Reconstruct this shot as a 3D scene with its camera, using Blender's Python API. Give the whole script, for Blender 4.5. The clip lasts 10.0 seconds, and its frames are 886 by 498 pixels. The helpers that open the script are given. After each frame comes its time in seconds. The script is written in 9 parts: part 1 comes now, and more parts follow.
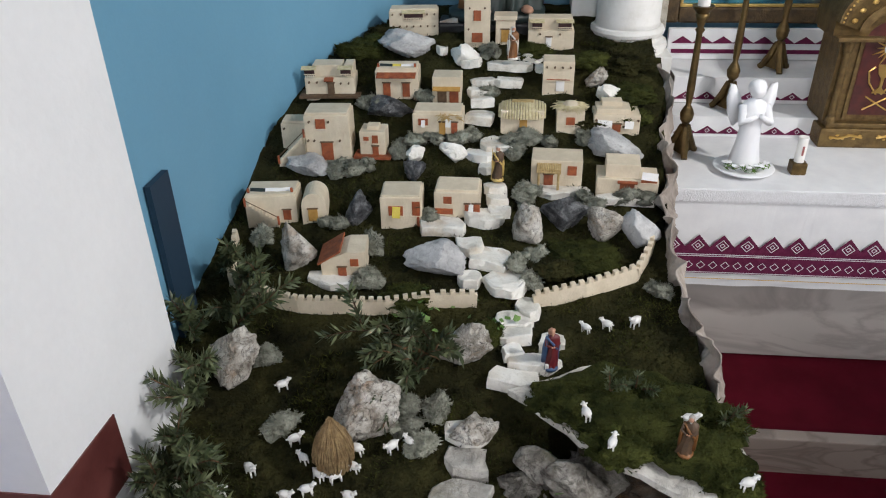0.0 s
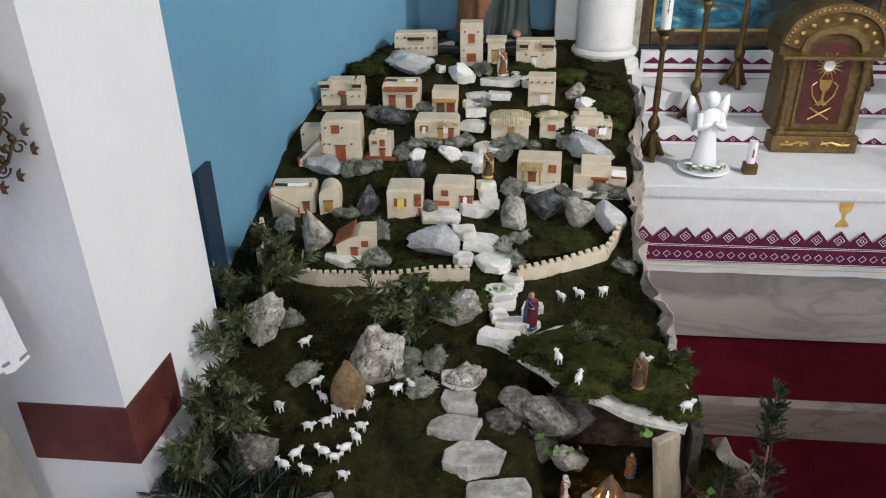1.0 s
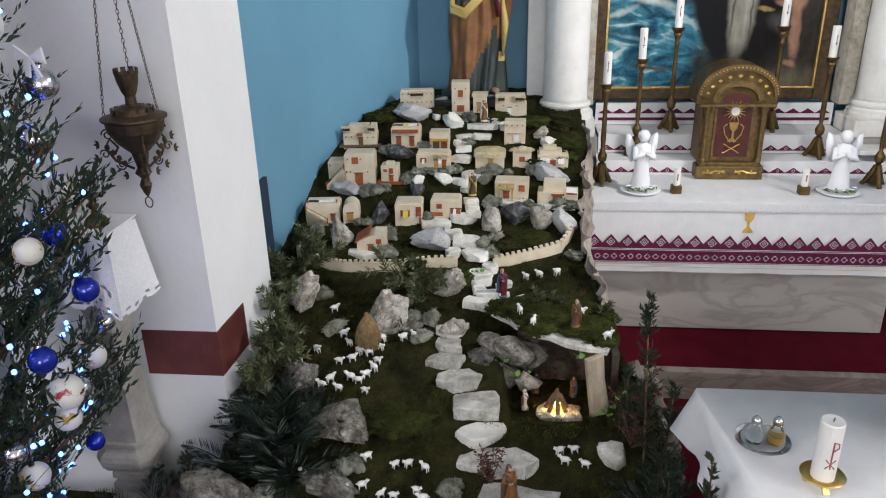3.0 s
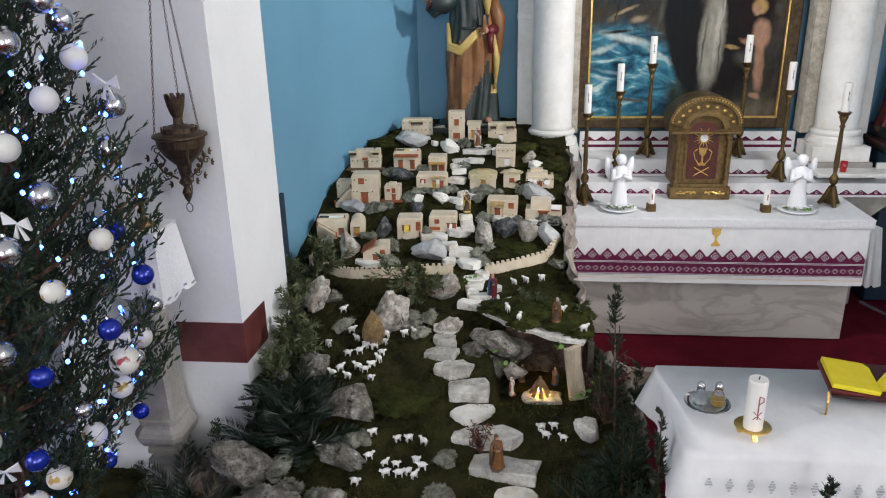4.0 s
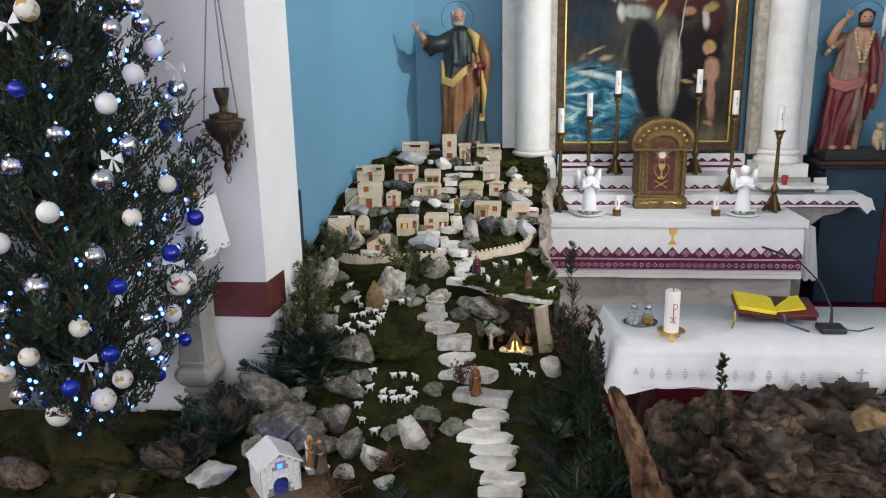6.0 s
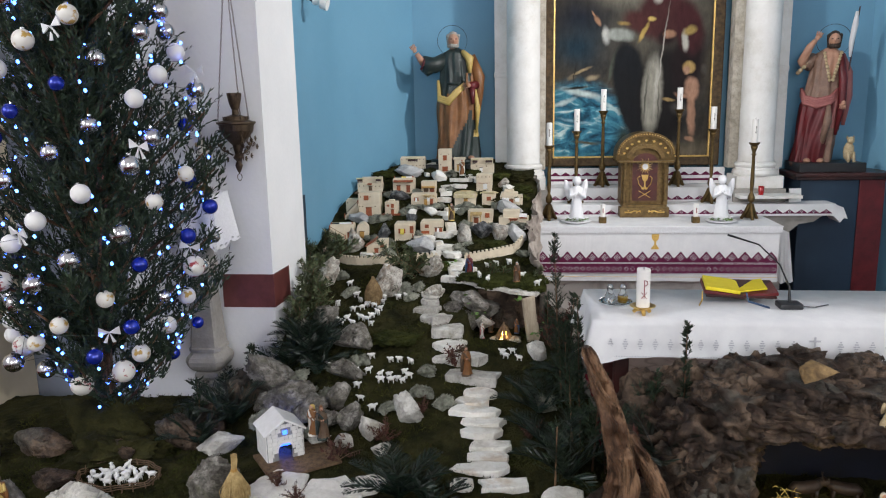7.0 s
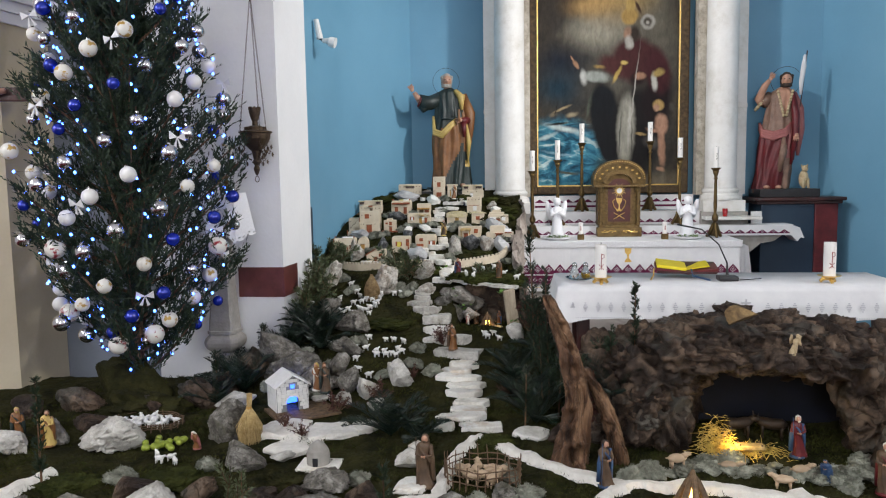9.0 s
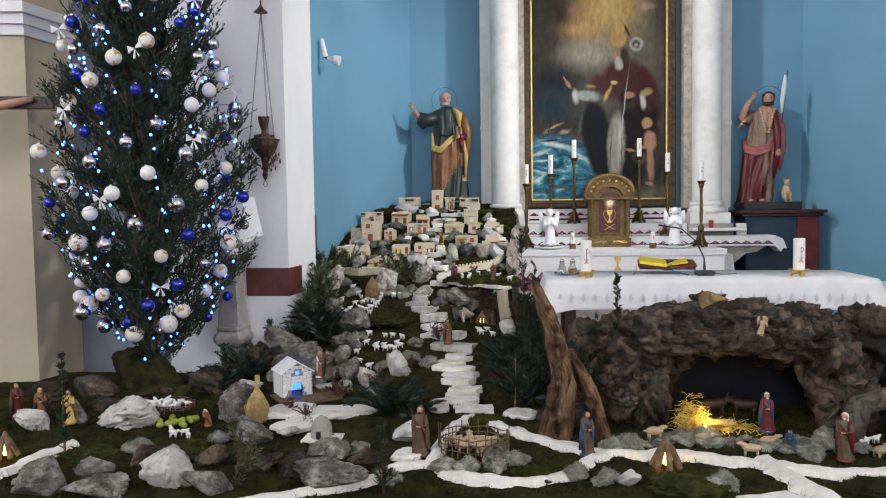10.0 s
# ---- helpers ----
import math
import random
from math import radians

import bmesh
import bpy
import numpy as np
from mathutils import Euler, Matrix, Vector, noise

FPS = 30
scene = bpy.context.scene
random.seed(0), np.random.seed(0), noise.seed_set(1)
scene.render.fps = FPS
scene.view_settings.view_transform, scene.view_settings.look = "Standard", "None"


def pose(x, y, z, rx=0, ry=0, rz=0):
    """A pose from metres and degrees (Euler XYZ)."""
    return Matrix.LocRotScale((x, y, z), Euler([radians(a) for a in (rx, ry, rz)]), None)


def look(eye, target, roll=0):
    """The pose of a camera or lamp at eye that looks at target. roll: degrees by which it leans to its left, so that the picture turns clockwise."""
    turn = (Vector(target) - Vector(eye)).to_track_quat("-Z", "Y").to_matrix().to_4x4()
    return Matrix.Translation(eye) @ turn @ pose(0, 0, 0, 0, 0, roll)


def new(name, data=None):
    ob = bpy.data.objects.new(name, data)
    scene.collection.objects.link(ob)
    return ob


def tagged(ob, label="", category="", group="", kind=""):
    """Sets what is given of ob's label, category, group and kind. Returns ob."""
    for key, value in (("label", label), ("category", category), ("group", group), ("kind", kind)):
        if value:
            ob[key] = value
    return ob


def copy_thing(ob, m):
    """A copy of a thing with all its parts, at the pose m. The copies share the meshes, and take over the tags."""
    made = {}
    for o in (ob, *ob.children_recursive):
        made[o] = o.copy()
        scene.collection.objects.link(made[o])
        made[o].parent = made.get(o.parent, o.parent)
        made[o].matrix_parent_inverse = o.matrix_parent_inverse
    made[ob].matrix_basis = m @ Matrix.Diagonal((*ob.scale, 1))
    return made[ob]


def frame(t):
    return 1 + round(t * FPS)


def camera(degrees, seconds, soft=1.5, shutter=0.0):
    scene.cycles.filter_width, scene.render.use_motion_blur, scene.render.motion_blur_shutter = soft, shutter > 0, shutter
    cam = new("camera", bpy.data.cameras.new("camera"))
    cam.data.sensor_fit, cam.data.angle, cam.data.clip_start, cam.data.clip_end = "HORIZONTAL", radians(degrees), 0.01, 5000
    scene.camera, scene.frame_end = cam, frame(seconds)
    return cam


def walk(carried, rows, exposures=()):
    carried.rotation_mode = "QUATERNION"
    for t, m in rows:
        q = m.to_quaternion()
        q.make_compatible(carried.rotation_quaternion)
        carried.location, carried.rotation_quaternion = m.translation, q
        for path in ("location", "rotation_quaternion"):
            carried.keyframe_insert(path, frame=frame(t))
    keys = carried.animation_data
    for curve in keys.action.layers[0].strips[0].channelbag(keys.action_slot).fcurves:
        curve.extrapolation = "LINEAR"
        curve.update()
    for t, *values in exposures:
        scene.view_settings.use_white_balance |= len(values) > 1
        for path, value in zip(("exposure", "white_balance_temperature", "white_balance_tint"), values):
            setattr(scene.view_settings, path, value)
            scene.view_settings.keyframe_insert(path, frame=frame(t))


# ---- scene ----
cam = camera(61.65, 10.0, soft=1.1)
PATH = [
    (0.0, pose(0.000, 0.000, 2.522, 59.72, 0.96, 5.66)),
    (0.5, pose(0.025, -0.222, 2.548, 60.87, 0.93, 5.70)),
    (1.0, pose(0.062, -0.480, 2.575, 62.12, 0.94, 5.75)),
    (1.5, pose(0.114, -0.734, 2.601, 63.41, 1.10, 5.94)),
    (2.0, pose(0.165, -1.025, 2.627, 64.89, 1.20, 6.09)),
    (2.5, pose(0.188, -1.282, 2.643, 66.30, 1.24, 5.92)),
    (4.0, pose(0.271, -2.018, 2.695, 70.38, 1.18, 5.73)),
    (4.5, pose(0.312, -2.260, 2.626, 71.88, 1.19, 5.79)),
    (5.0, pose(0.359, -2.478, 2.540, 73.30, 1.25, 5.96)),
    (5.5, pose(0.399, -2.692, 2.469, 74.67, 1.13, 6.06)),
    (7.0, pose(0.516, -3.270, 2.210, 78.93, 1.13, 6.12)),
    (7.5, pose(0.559, -3.455, 2.123, 80.37, 1.07, 6.19)),
    (8.0, pose(0.601, -3.617, 2.030, 81.65, 1.11, 6.26)),
    (8.5, pose(0.640, -3.789, 1.919, 83.03, 1.09, 6.32)),
    (9.0, pose(0.672, -3.956, 1.813, 84.37, 0.96, 6.36)),
    (9.5, pose(0.702, -4.124, 1.719, 85.64, 0.86, 6.36)),
    (10.0, pose(0.736, -4.272, 1.629, 86.74, 0.81, 6.45)),
]
walk(cam, PATH)

# ---- world, lamps, exposure ----
world = bpy.data.worlds.new("world")
scene.world = world
world.use_nodes = True
wn = world.node_tree
sky = wn.nodes.new("ShaderNodeTexSky")
sky.sky_type, sky.sun_disc, sky.sun_elevation, sky.sun_rotation = "NISHITA", False, radians(35), radians(120)
wn.nodes["Background"].inputs[1].default_value = 0.12
wn.links.new(sky.outputs[0], wn.nodes["Background"].inputs[0])
scene.view_settings.exposure = 0.0


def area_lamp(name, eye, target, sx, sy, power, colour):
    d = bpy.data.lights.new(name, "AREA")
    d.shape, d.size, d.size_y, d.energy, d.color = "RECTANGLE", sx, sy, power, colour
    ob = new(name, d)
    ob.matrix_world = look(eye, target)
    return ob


# daylight fill from four assumed, unseen nave windows, and two spotlights on the arch
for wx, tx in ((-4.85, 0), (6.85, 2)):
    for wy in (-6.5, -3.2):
        area_lamp("fill_window_light", (wx, wy, 4.3), (tx, wy + 1.6, 1.5), 1.0, 2.2, 127, (0.95, 0.965, 1.0))
# fill from an added tall rear window, brightening faces turned to the nave
area_lamp("fill_window_light", (1.0, -8.95, 3.6), (0.6, 1.0, 1.4), 2.4, 2.6, 205, (0.98, 0.98, 1.0))
for eye, target, power in (((3.85, 0.75, 4.7), (-0.8, 3.0, 1.8), 675), ((-0.75, 0.75, 4.9), (3.7, 3.4, 2.3), 415)):
    sl = bpy.data.lights.new("spot_light", "SPOT")
    sl.energy, sl.color, sl.spot_size, sl.spot_blend, sl.shadow_soft_size = power, (1.0, 0.975, 0.96), radians(62), 0.8, 0.12
    new("spot_light", sl).matrix_world = look(eye, target)


# ---- materials ----
def mat(name, c1, c2, scale=12.0, rough=0.7, bump=0.2, metal=0.0, fine=0.0, vary=0.0, spec=0.5, bscale=None, coat=0.0, stretch=None, pits=0.0):
    """Two-scale mottled paint: coarse noise blends c1 to c2, fine noise gives grain and relief; vary shifts value per object."""
    m = bpy.data.materials.new(name)
    m.use_nodes = True
    nt = m.node_tree
    b = nt.nodes["Principled BSDF"]
    b.inputs["Roughness"].default_value, b.inputs["Metallic"].default_value = rough, metal
    b.inputs["Specular IOR Level"].default_value = spec
    b.inputs["Coat Weight"].default_value = coat
    tc = nt.nodes.new("ShaderNodeTexCoord")
    n1 = nt.nodes.new("ShaderNodeTexNoise")
    n1.inputs["Scale"].default_value, n1.inputs["Detail"].default_value, n1.inputs["Roughness"].default_value = scale, 5, 0.6
    n2 = nt.nodes.new("ShaderNodeTexNoise")
    n2.inputs["Scale"].default_value, n2.inputs["Detail"].default_value = bscale or scale * 7, 4
    coord = tc.outputs["Object"]
    if stretch:
        mpg = nt.nodes.new("ShaderNodeMapping")
        mpg.inputs["Scale"].default_value = stretch
        nt.links.new(coord, mpg.inputs[0])
        coord = mpg.outputs[0]
    for n in (n1, n2):
        nt.links.new(coord, n.inputs["Vector"])
    ramp = nt.nodes.new("ShaderNodeValToRGB")
    ramp.color_ramp.elements[0].position, ramp.color_ramp.elements[1].position = 0.34, 0.66
    ramp.color_ramp.elements[0].color, ramp.color_ramp.elements[1].color = (*c1, 1), (*c2, 1)
    nt.links.new(n1.outputs["Fac"], ramp.inputs[0])
    last = ramp.outputs[0]
    if fine or vary:
        hsv = nt.nodes.new("ShaderNodeHueSaturation")
        nt.links.new(last, hsv.inputs["Color"])
        add = nt.nodes.new("ShaderNodeMath")
        add.operation, add.inputs[1].default_value, add.inputs[2].default_value = "MULTIPLY_ADD", fine * 2, 1 - fine
        nt.links.new(n2.outputs["Fac"], add.inputs[0])
        out = add.outputs[0]
        if vary:
            oi = nt.nodes.new("ShaderNodeObjectInfo")
            mv = nt.nodes.new("ShaderNodeMath")
            mv.operation, mv.inputs[1].default_value, mv.inputs[2].default_value = "MULTIPLY_ADD", vary * 2, 1 - vary
            nt.links.new(oi.outputs["Random"], mv.inputs[0])
            mu = nt.nodes.new("ShaderNodeMath")
            mu.operation = "MULTIPLY"
            nt.links.new(out, mu.inputs[0])
            nt.links.new(mv.outputs[0], mu.inputs[1])
            out = mu.outputs[0]
        nt.links.new(out, hsv.inputs["Value"])
        last = hsv.outputs[0]
    height = n2.outputs["Fac"]
    if pits:
        # dark weathered pits of uneven size
        vo = nt.nodes.new("ShaderNodeTexVoronoi")
        vo.inputs["Scale"].default_value = pits
        warp = nt.nodes.new("ShaderNodeVectorMath")
        warp.operation = "MULTIPLY_ADD"
        warp.inputs[1].default_value = (0.06, 0.06, 0.06)
        nt.links.new(n1.outputs["Color"], warp.inputs[0])
        nt.links.new(coord, warp.inputs[2])
        nt.links.new(warp.outputs[0], vo.inputs["Vector"])
        pr = nt.nodes.new("ShaderNodeMapRange")
        pr.inputs["From Min"].default_value, pr.inputs["From Max"].default_value = 0.12, 0.42
        nt.links.new(vo.outputs["Distance"], pr.inputs["Value"])
        gate = nt.nodes.new("ShaderNodeMath")
        gate.operation = "MAXIMUM"
        nt.links.new(pr.outputs[0], gate.inputs[0])
        g2 = nt.nodes.new("ShaderNodeMapRange")
        g2.inputs["From Min"].default_value, g2.inputs["From Max"].default_value = 0.42, 0.58
        nt.links.new(n2.outputs["Fac"], g2.inputs["Value"])
        nt.links.new(g2.outputs[0], gate.inputs[1])
        mxp = nt.nodes.new("ShaderNodeMix")
        mxp.data_type = "RGBA"
        mxp.inputs["A"].default_value = (*(c * 0.35 for c in c1), 1)
        nt.links.new(gate.outputs[0], mxp.inputs["Factor"])
        nt.links.new(last, mxp.inputs["B"])
        last = mxp.outputs["Result"]
        hm = nt.nodes.new("ShaderNodeMath")
        hm.operation = "MULTIPLY_ADD"
        hm.inputs[1].default_value = 1.6
        nt.links.new(gate.outputs[0], hm.inputs[0])
        nt.links.new(n2.outputs["Fac"], hm.inputs[2])
        height = hm.outputs[0]
    nt.links.new(last, b.inputs["Base Color"])
    if bump:
        bp = nt.nodes.new("ShaderNodeBump")
        bp.inputs["Strength"].default_value, bp.inputs["Distance"].default_value = bump, 0.01
        nt.links.new(height, bp.inputs["Height"])
        nt.links.new(bp.outputs[0], b.inputs["Normal"])
    return m


def glow(name, colour, strength):
    m = bpy.data.materials.new(name)
    m.use_nodes = True
    b = m.node_tree.nodes["Principled BSDF"]
    b.inputs["Base Color"].default_value = (*colour, 1)
    b.inputs["Emission Color"].default_value, b.inputs["Emission Strength"].default_value = (*colour, 1), strength
    return m


def veined(name, base, vein, scale=1.2, rough=0.35):
    """Marble: base stone crossed by distorted veins."""
    m = mat(name, base, tuple(c * 0.93 for c in base), 3, rough, 0.03)
    nt = m.node_tree
    b = nt.nodes["Principled BSDF"]
    src = b.inputs["Base Color"].links[0].from_socket
    tc = [n for n in nt.nodes if n.type == "TEX_COORD"][0]
    mp = nt.nodes.new("ShaderNodeMapping")
    mp.inputs["Rotation"].default_value = (0.3, 0.5, 0.2)
    mp.inputs["Scale"].default_value = (1, 1, 2.6)
    n = nt.nodes.new("ShaderNodeTexNoise")
    n.inputs["Scale"].default_value, n.inputs["Detail"].default_value, n.inputs["Distortion"].default_value = scale, 8, 1.6
    r = nt.nodes.new("ShaderNodeValToRGB")
    e = r.color_ramp.elements
    e[0].position, e[1].position = 0.44, 0.56
    e[0].color = e[1].color = (0, 0, 0, 1)
    mid = e.new(0.5)
    mid.color = (0.8, 0.8, 0.8, 1)
    mx = nt.nodes.new("ShaderNodeMix")
    mx.data_type = "RGBA"
    mx.inputs["B"].default_value = (*vein, 1)
    nt.links.new(tc.outputs["Object"], mp.inputs["Vector"])
    nt.links.new(mp.outputs[0], n.inputs["Vector"])
    nt.links.new(n.outputs["Fac"], r.inputs[0])
    nt.links.new(r.outputs[0], mx.inputs["Factor"])
    nt.links.new(src, mx.inputs["A"])
    nt.links.new(mx.outputs["Result"], b.inputs["Base Color"])
    return m


def stone(name, dark, mid, light, scale=9.0, crack=0.0, rough=0.85, bump=0.7, stain=None, specks=0.0, vary=0.12, stretch=None):
    """Weathered stone or wood: broad tone blotches, thin winding crevices, small specks and a patchy stain; each object has its own piece of the pattern."""
    m = bpy.data.materials.new(name)
    m.use_nodes = True
    nt = m.node_tree
    b = nt.nodes["Principled BSDF"]
    b.inputs["Roughness"].default_value = rough
    b.inputs["Specular IOR Level"].default_value = 0.3
    tc = nt.nodes.new("ShaderNodeTexCoord")
    oi = nt.nodes.new("ShaderNodeObjectInfo")
    sh = nt.nodes.new("ShaderNodeVectorMath")
    sh.operation = "MULTIPLY_ADD"
    sh.inputs[1].default_value = (7.0, 13.0, 5.0)
    nt.links.new(oi.outputs["Random"], sh.inputs[0])
    coord = tc.outputs["Object"]
    if stretch:
        mpg = nt.nodes.new("ShaderNodeMapping")
        mpg.inputs["Scale"].default_value = stretch
        nt.links.new(coord, mpg.inputs[0])
        coord = mpg.outputs[0]
    nt.links.new(coord, sh.inputs[2])
    coord = sh.outputs[0]

    def tex(sc, detail, r=0.6, dist=0.0):
        n = nt.nodes.new("ShaderNodeTexNoise")
        n.inputs["Scale"].default_value, n.inputs["Detail"].default_value = sc, detail
        n.inputs["Roughness"].default_value, n.inputs["Distortion"].default_value = r, dist
        nt.links.new(coord, n.inputs["Vector"])
        return n.outputs["Fac"]

    def ramp(sock, stops):
        r = nt.nodes.new("ShaderNodeValToRGB")
        e = r.color_ramp.elements
        e[0].position, e[0].color = stops[0][0], (*stops[0][1], 1)
        e[1].position, e[1].color = stops[-1][0], (*stops[-1][1], 1)
        for p, c in stops[1:-1]:
            e.new(p).color = (*c, 1)
        nt.links.new(sock, r.inputs[0])
        return r.outputs[0]

    def mixed(f, a, col):
        mx = nt.nodes.new("ShaderNodeMix")
        mx.data_type = "RGBA"
        nt.links.new(f, mx.inputs["Factor"])
        nt.links.new(a, mx.inputs["A"])
        mx.inputs["B"].default_value = (*col, 1)
        return mx.outputs["Result"]

    def span(sock, a, b_, top=1.0):
        r = nt.nodes.new("ShaderNodeMapRange")
        r.inputs["From Min"].default_value, r.inputs["From Max"].default_value, r.inputs["To Max"].default_value = a, b_, top
        nt.links.new(sock, r.inputs["Value"])
        return r.outputs[0]

    tone = tex(scale, 10, 0.68)
    c = ramp(tone, ((0.33, dark), (0.48, mid), (0.64, light)))
    if stain:
        c = mixed(span(tex(scale * 0.55, 6, 0.7), 0.55, 0.66, 0.75), c, stain)
    fine = tex(scale * 9, 6, 0.7)
    height = fine
    if specks:
        c = mixed(span(fine, 0.58, 0.68, specks), c, tuple(v * 0.45 for v in dark))
    if crack:
        w = tex(scale * 1.3, 7, 0.6, 0.9)
        d = nt.nodes.new("ShaderNodeMath")
        d.operation, d.inputs[1].default_value = "SUBTRACT", 0.5
        nt.links.new(w, d.inputs[0])
        ab = nt.nodes.new("ShaderNodeMath")
        ab.operation = "ABSOLUTE"
        nt.links.new(d.outputs[0], ab.inputs[0])
        line = span(ab.outputs[0], 0.022, 0.0, crack)
        c = mixed(line, c, tuple(v * 0.5 for v in dark))
        hm = nt.nodes.new("ShaderNodeMath")
        hm.operation, hm.inputs[1].default_value = "MULTIPLY_ADD", -1.2
        nt.links.new(line, hm.inputs[0])
        nt.links.new(fine, hm.inputs[2])
        height = hm.outputs[0]
    add = nt.nodes.new("ShaderNodeMath")
    add.operation = "ADD"
    nt.links.new(height, add.inputs[0])
    nt.links.new(tone, add.inputs[1])
    if vary:
        hsv = nt.nodes.new("ShaderNodeHueSaturation")
        mv = nt.nodes.new("ShaderNodeMath")
        mv.operation, mv.inputs[1].default_value, mv.inputs[2].default_value = "MULTIPLY_ADD", vary * 2, 1 - vary
        nt.links.new(oi.outputs["Random"], mv.inputs[0])
        nt.links.new(mv.outputs[0], hsv.inputs["Value"])
        nt.links.new(c, hsv.inputs["Color"])
        c = hsv.outputs[0]
    nt.links.new(c, b.inputs["Base Color"])
    bp = nt.nodes.new("ShaderNodeBump")
    bp.inputs["Strength"].default_value, bp.inputs["Distance"].default_value = bump, 0.012
    nt.links.new(add.outputs[0], bp.inputs["Height"])
    nt.links.new(bp.outputs[0], b.inputs["Normal"])
    return m


PLASTER = mat("white_plaster", (0.74, 0.745, 0.75), (0.8, 0.8, 0.8), 1.5, 0.85, 0.15, bscale=40, fine=0.03)
CREAM = mat("cream_plaster", (0.5, 0.43, 0.3), (0.58, 0.51, 0.37), 1.4, 0.85, 0.12, bscale=40, fine=0.04)
GREYWALL = mat("grey_plaster", (0.42, 0.43, 0.45), (0.5, 0.5, 0.52), 1.4, 0.85, 0.12, bscale=40, fine=0.04)
BLUE = mat("blue_wall_paint", (0.14, 0.325, 0.465), (0.165, 0.365, 0.51), 0.9, 0.55, 0.1, bscale=60, fine=0.03)
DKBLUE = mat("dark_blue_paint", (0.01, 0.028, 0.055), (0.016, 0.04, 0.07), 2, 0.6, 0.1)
STRIPE = mat("red_marble_paint", (0.085, 0.022, 0.02), (0.17, 0.055, 0.048), 5, 0.4, 0.05, fine=0.1)
CARPET = mat("red_carpet", (0.085, 0.004, 0.011), (0.115, 0.006, 0.016), 6, 0.95, 0.5, bscale=350, fine=0.25, spec=0.1)
MARBLE = veined("grey_veined_marble", (0.53, 0.495, 0.46), (0.36, 0.325, 0.3), 1.1)
STEPSTONE = veined("step_marble", (0.36, 0.3, 0.26), (0.2, 0.16, 0.14), 2.0, 0.5)
COLSTONE = stone("white_painted_stone", (0.64, 0.615, 0.56), (0.76, 0.745, 0.71), (0.82, 0.81, 0.78), 3.5, 0.0, 0.6, 0.25, None, 0.1, 0.02)
CREAMSTONE = stone("rough_cream_stone", (0.36, 0.32, 0.25), (0.56, 0.51, 0.42), (0.7, 0.66, 0.58), 12, 0.3, 0.85, 0.7, None, 0.3, 0.02)
GREYSTONE = mat("pale_grey_stone", (0.24, 0.225, 0.2), (0.36, 0.34, 0.31), 8, 0.7, 0.35, fine=0.1)
CLOTH = mat("white_linen", (0.68, 0.68, 0.69), (0.75, 0.75, 0.75), 9, 0.85, 0.15, bscale=400, fine=0.03, spec=0.2)
LACE = mat("white_lace", (0.72, 0.72, 0.73), (0.8, 0.8, 0.82), 90, 0.9, 0.6, bscale=300, fine=0.1, spec=0.2)
PURPLE = mat("plum_embroidery", (0.105, 0.012, 0.045), (0.15, 0.022, 0.065), 60, 0.85, 0.5, bscale=500, fine=0.25, spec=0.15)
GOLDTHREAD = mat("gold_thread", (0.6, 0.36, 0.07), (0.75, 0.5, 0.14), 60, 0.45, 0.3, metal=0.3)
BRASS = mat("old_brass", (0.085, 0.055, 0.022), (0.18, 0.118, 0.045), 20, 0.45, 0.2, metal=0.8, fine=0.2)
GILT = mat("dull_gilding", (0.1, 0.062, 0.024), (0.215, 0.14, 0.054), 30, 0.45, 0.4, metal=0.65, fine=0.25)
GOLD = mat("bright_gold", (0.62, 0.4, 0.11), (0.8, 0.55, 0.2), 20, 0.3, 0.15, metal=0.9)
WAX = mat("white_wax", (0.82, 0.8, 0.76), (0.86, 0.84, 0.8), 10, 0.45, 0.04)
PORCELAIN = mat("white_porcelain", (0.8, 0.8, 0.82), (0.86, 0.86, 0.87), 10, 0.35, 0.05)
IRON = mat("blackened_bronze", (0.045, 0.03, 0.018), (0.11, 0.075, 0.045), 22, 0.5, 0.3, metal=0.7, fine=0.2)
BLACK = mat("black_plastic", (0.012, 0.012, 0.014), (0.02, 0.02, 0.022), 20, 0.4, 0.1)
DARKWOOD = mat("dark_stained_wood", (0.02, 0.008, 0.007), (0.06, 0.016, 0.014), 6, 0.4, 0.15, fine=0.2)
MOSS = mat("dark_moss", (0.011, 0.011, 0.0045), (0.041, 0.039, 0.013), 7, 0.95, 1.0, bscale=110, fine=0.4, spec=0.1)
MOSSBRIGHT = mat("green_moss", (0.018, 0.023, 0.006), (0.058, 0.064, 0.016), 14, 0.95, 1.0, bscale=160, fine=0.4, vary=0.25, spec=0.1)
LICHEN = mat("grey_lichen", (0.15, 0.155, 0.12), (0.37, 0.375, 0.31), 25, 0.95, 0.8, fine=0.25, vary=0.25, spec=0.1)
LEAF = mat("olive_leaf", (0.028, 0.046, 0.016), (0.13, 0.15, 0.07), 14, 0.5, 0.1, fine=0.2, vary=0.2)
CYPRESS = mat("cypress_green", (0.006, 0.016, 0.007), (0.024, 0.045, 0.018), 18, 0.65, 0.2, fine=0.25, vary=0.2)
FERN = mat("dark_palm_green", (0.003, 0.009, 0.005), (0.008, 0.022, 0.011), 10, 0.42, 0.1, fine=0.2)
IVY = mat("ivy_green", (0.07, 0.15, 0.025), (0.14, 0.25, 0.05), 10, 0.45, 0.1, vary=0.2)
BARK = stone("olive_bark", (0.018, 0.009, 0.005), (0.1, 0.05, 0.026), (0.31, 0.18, 0.1), 13, 0.6, 0.45, 0.8, None, 0.2, 0.1, (1, 1, 0.16))
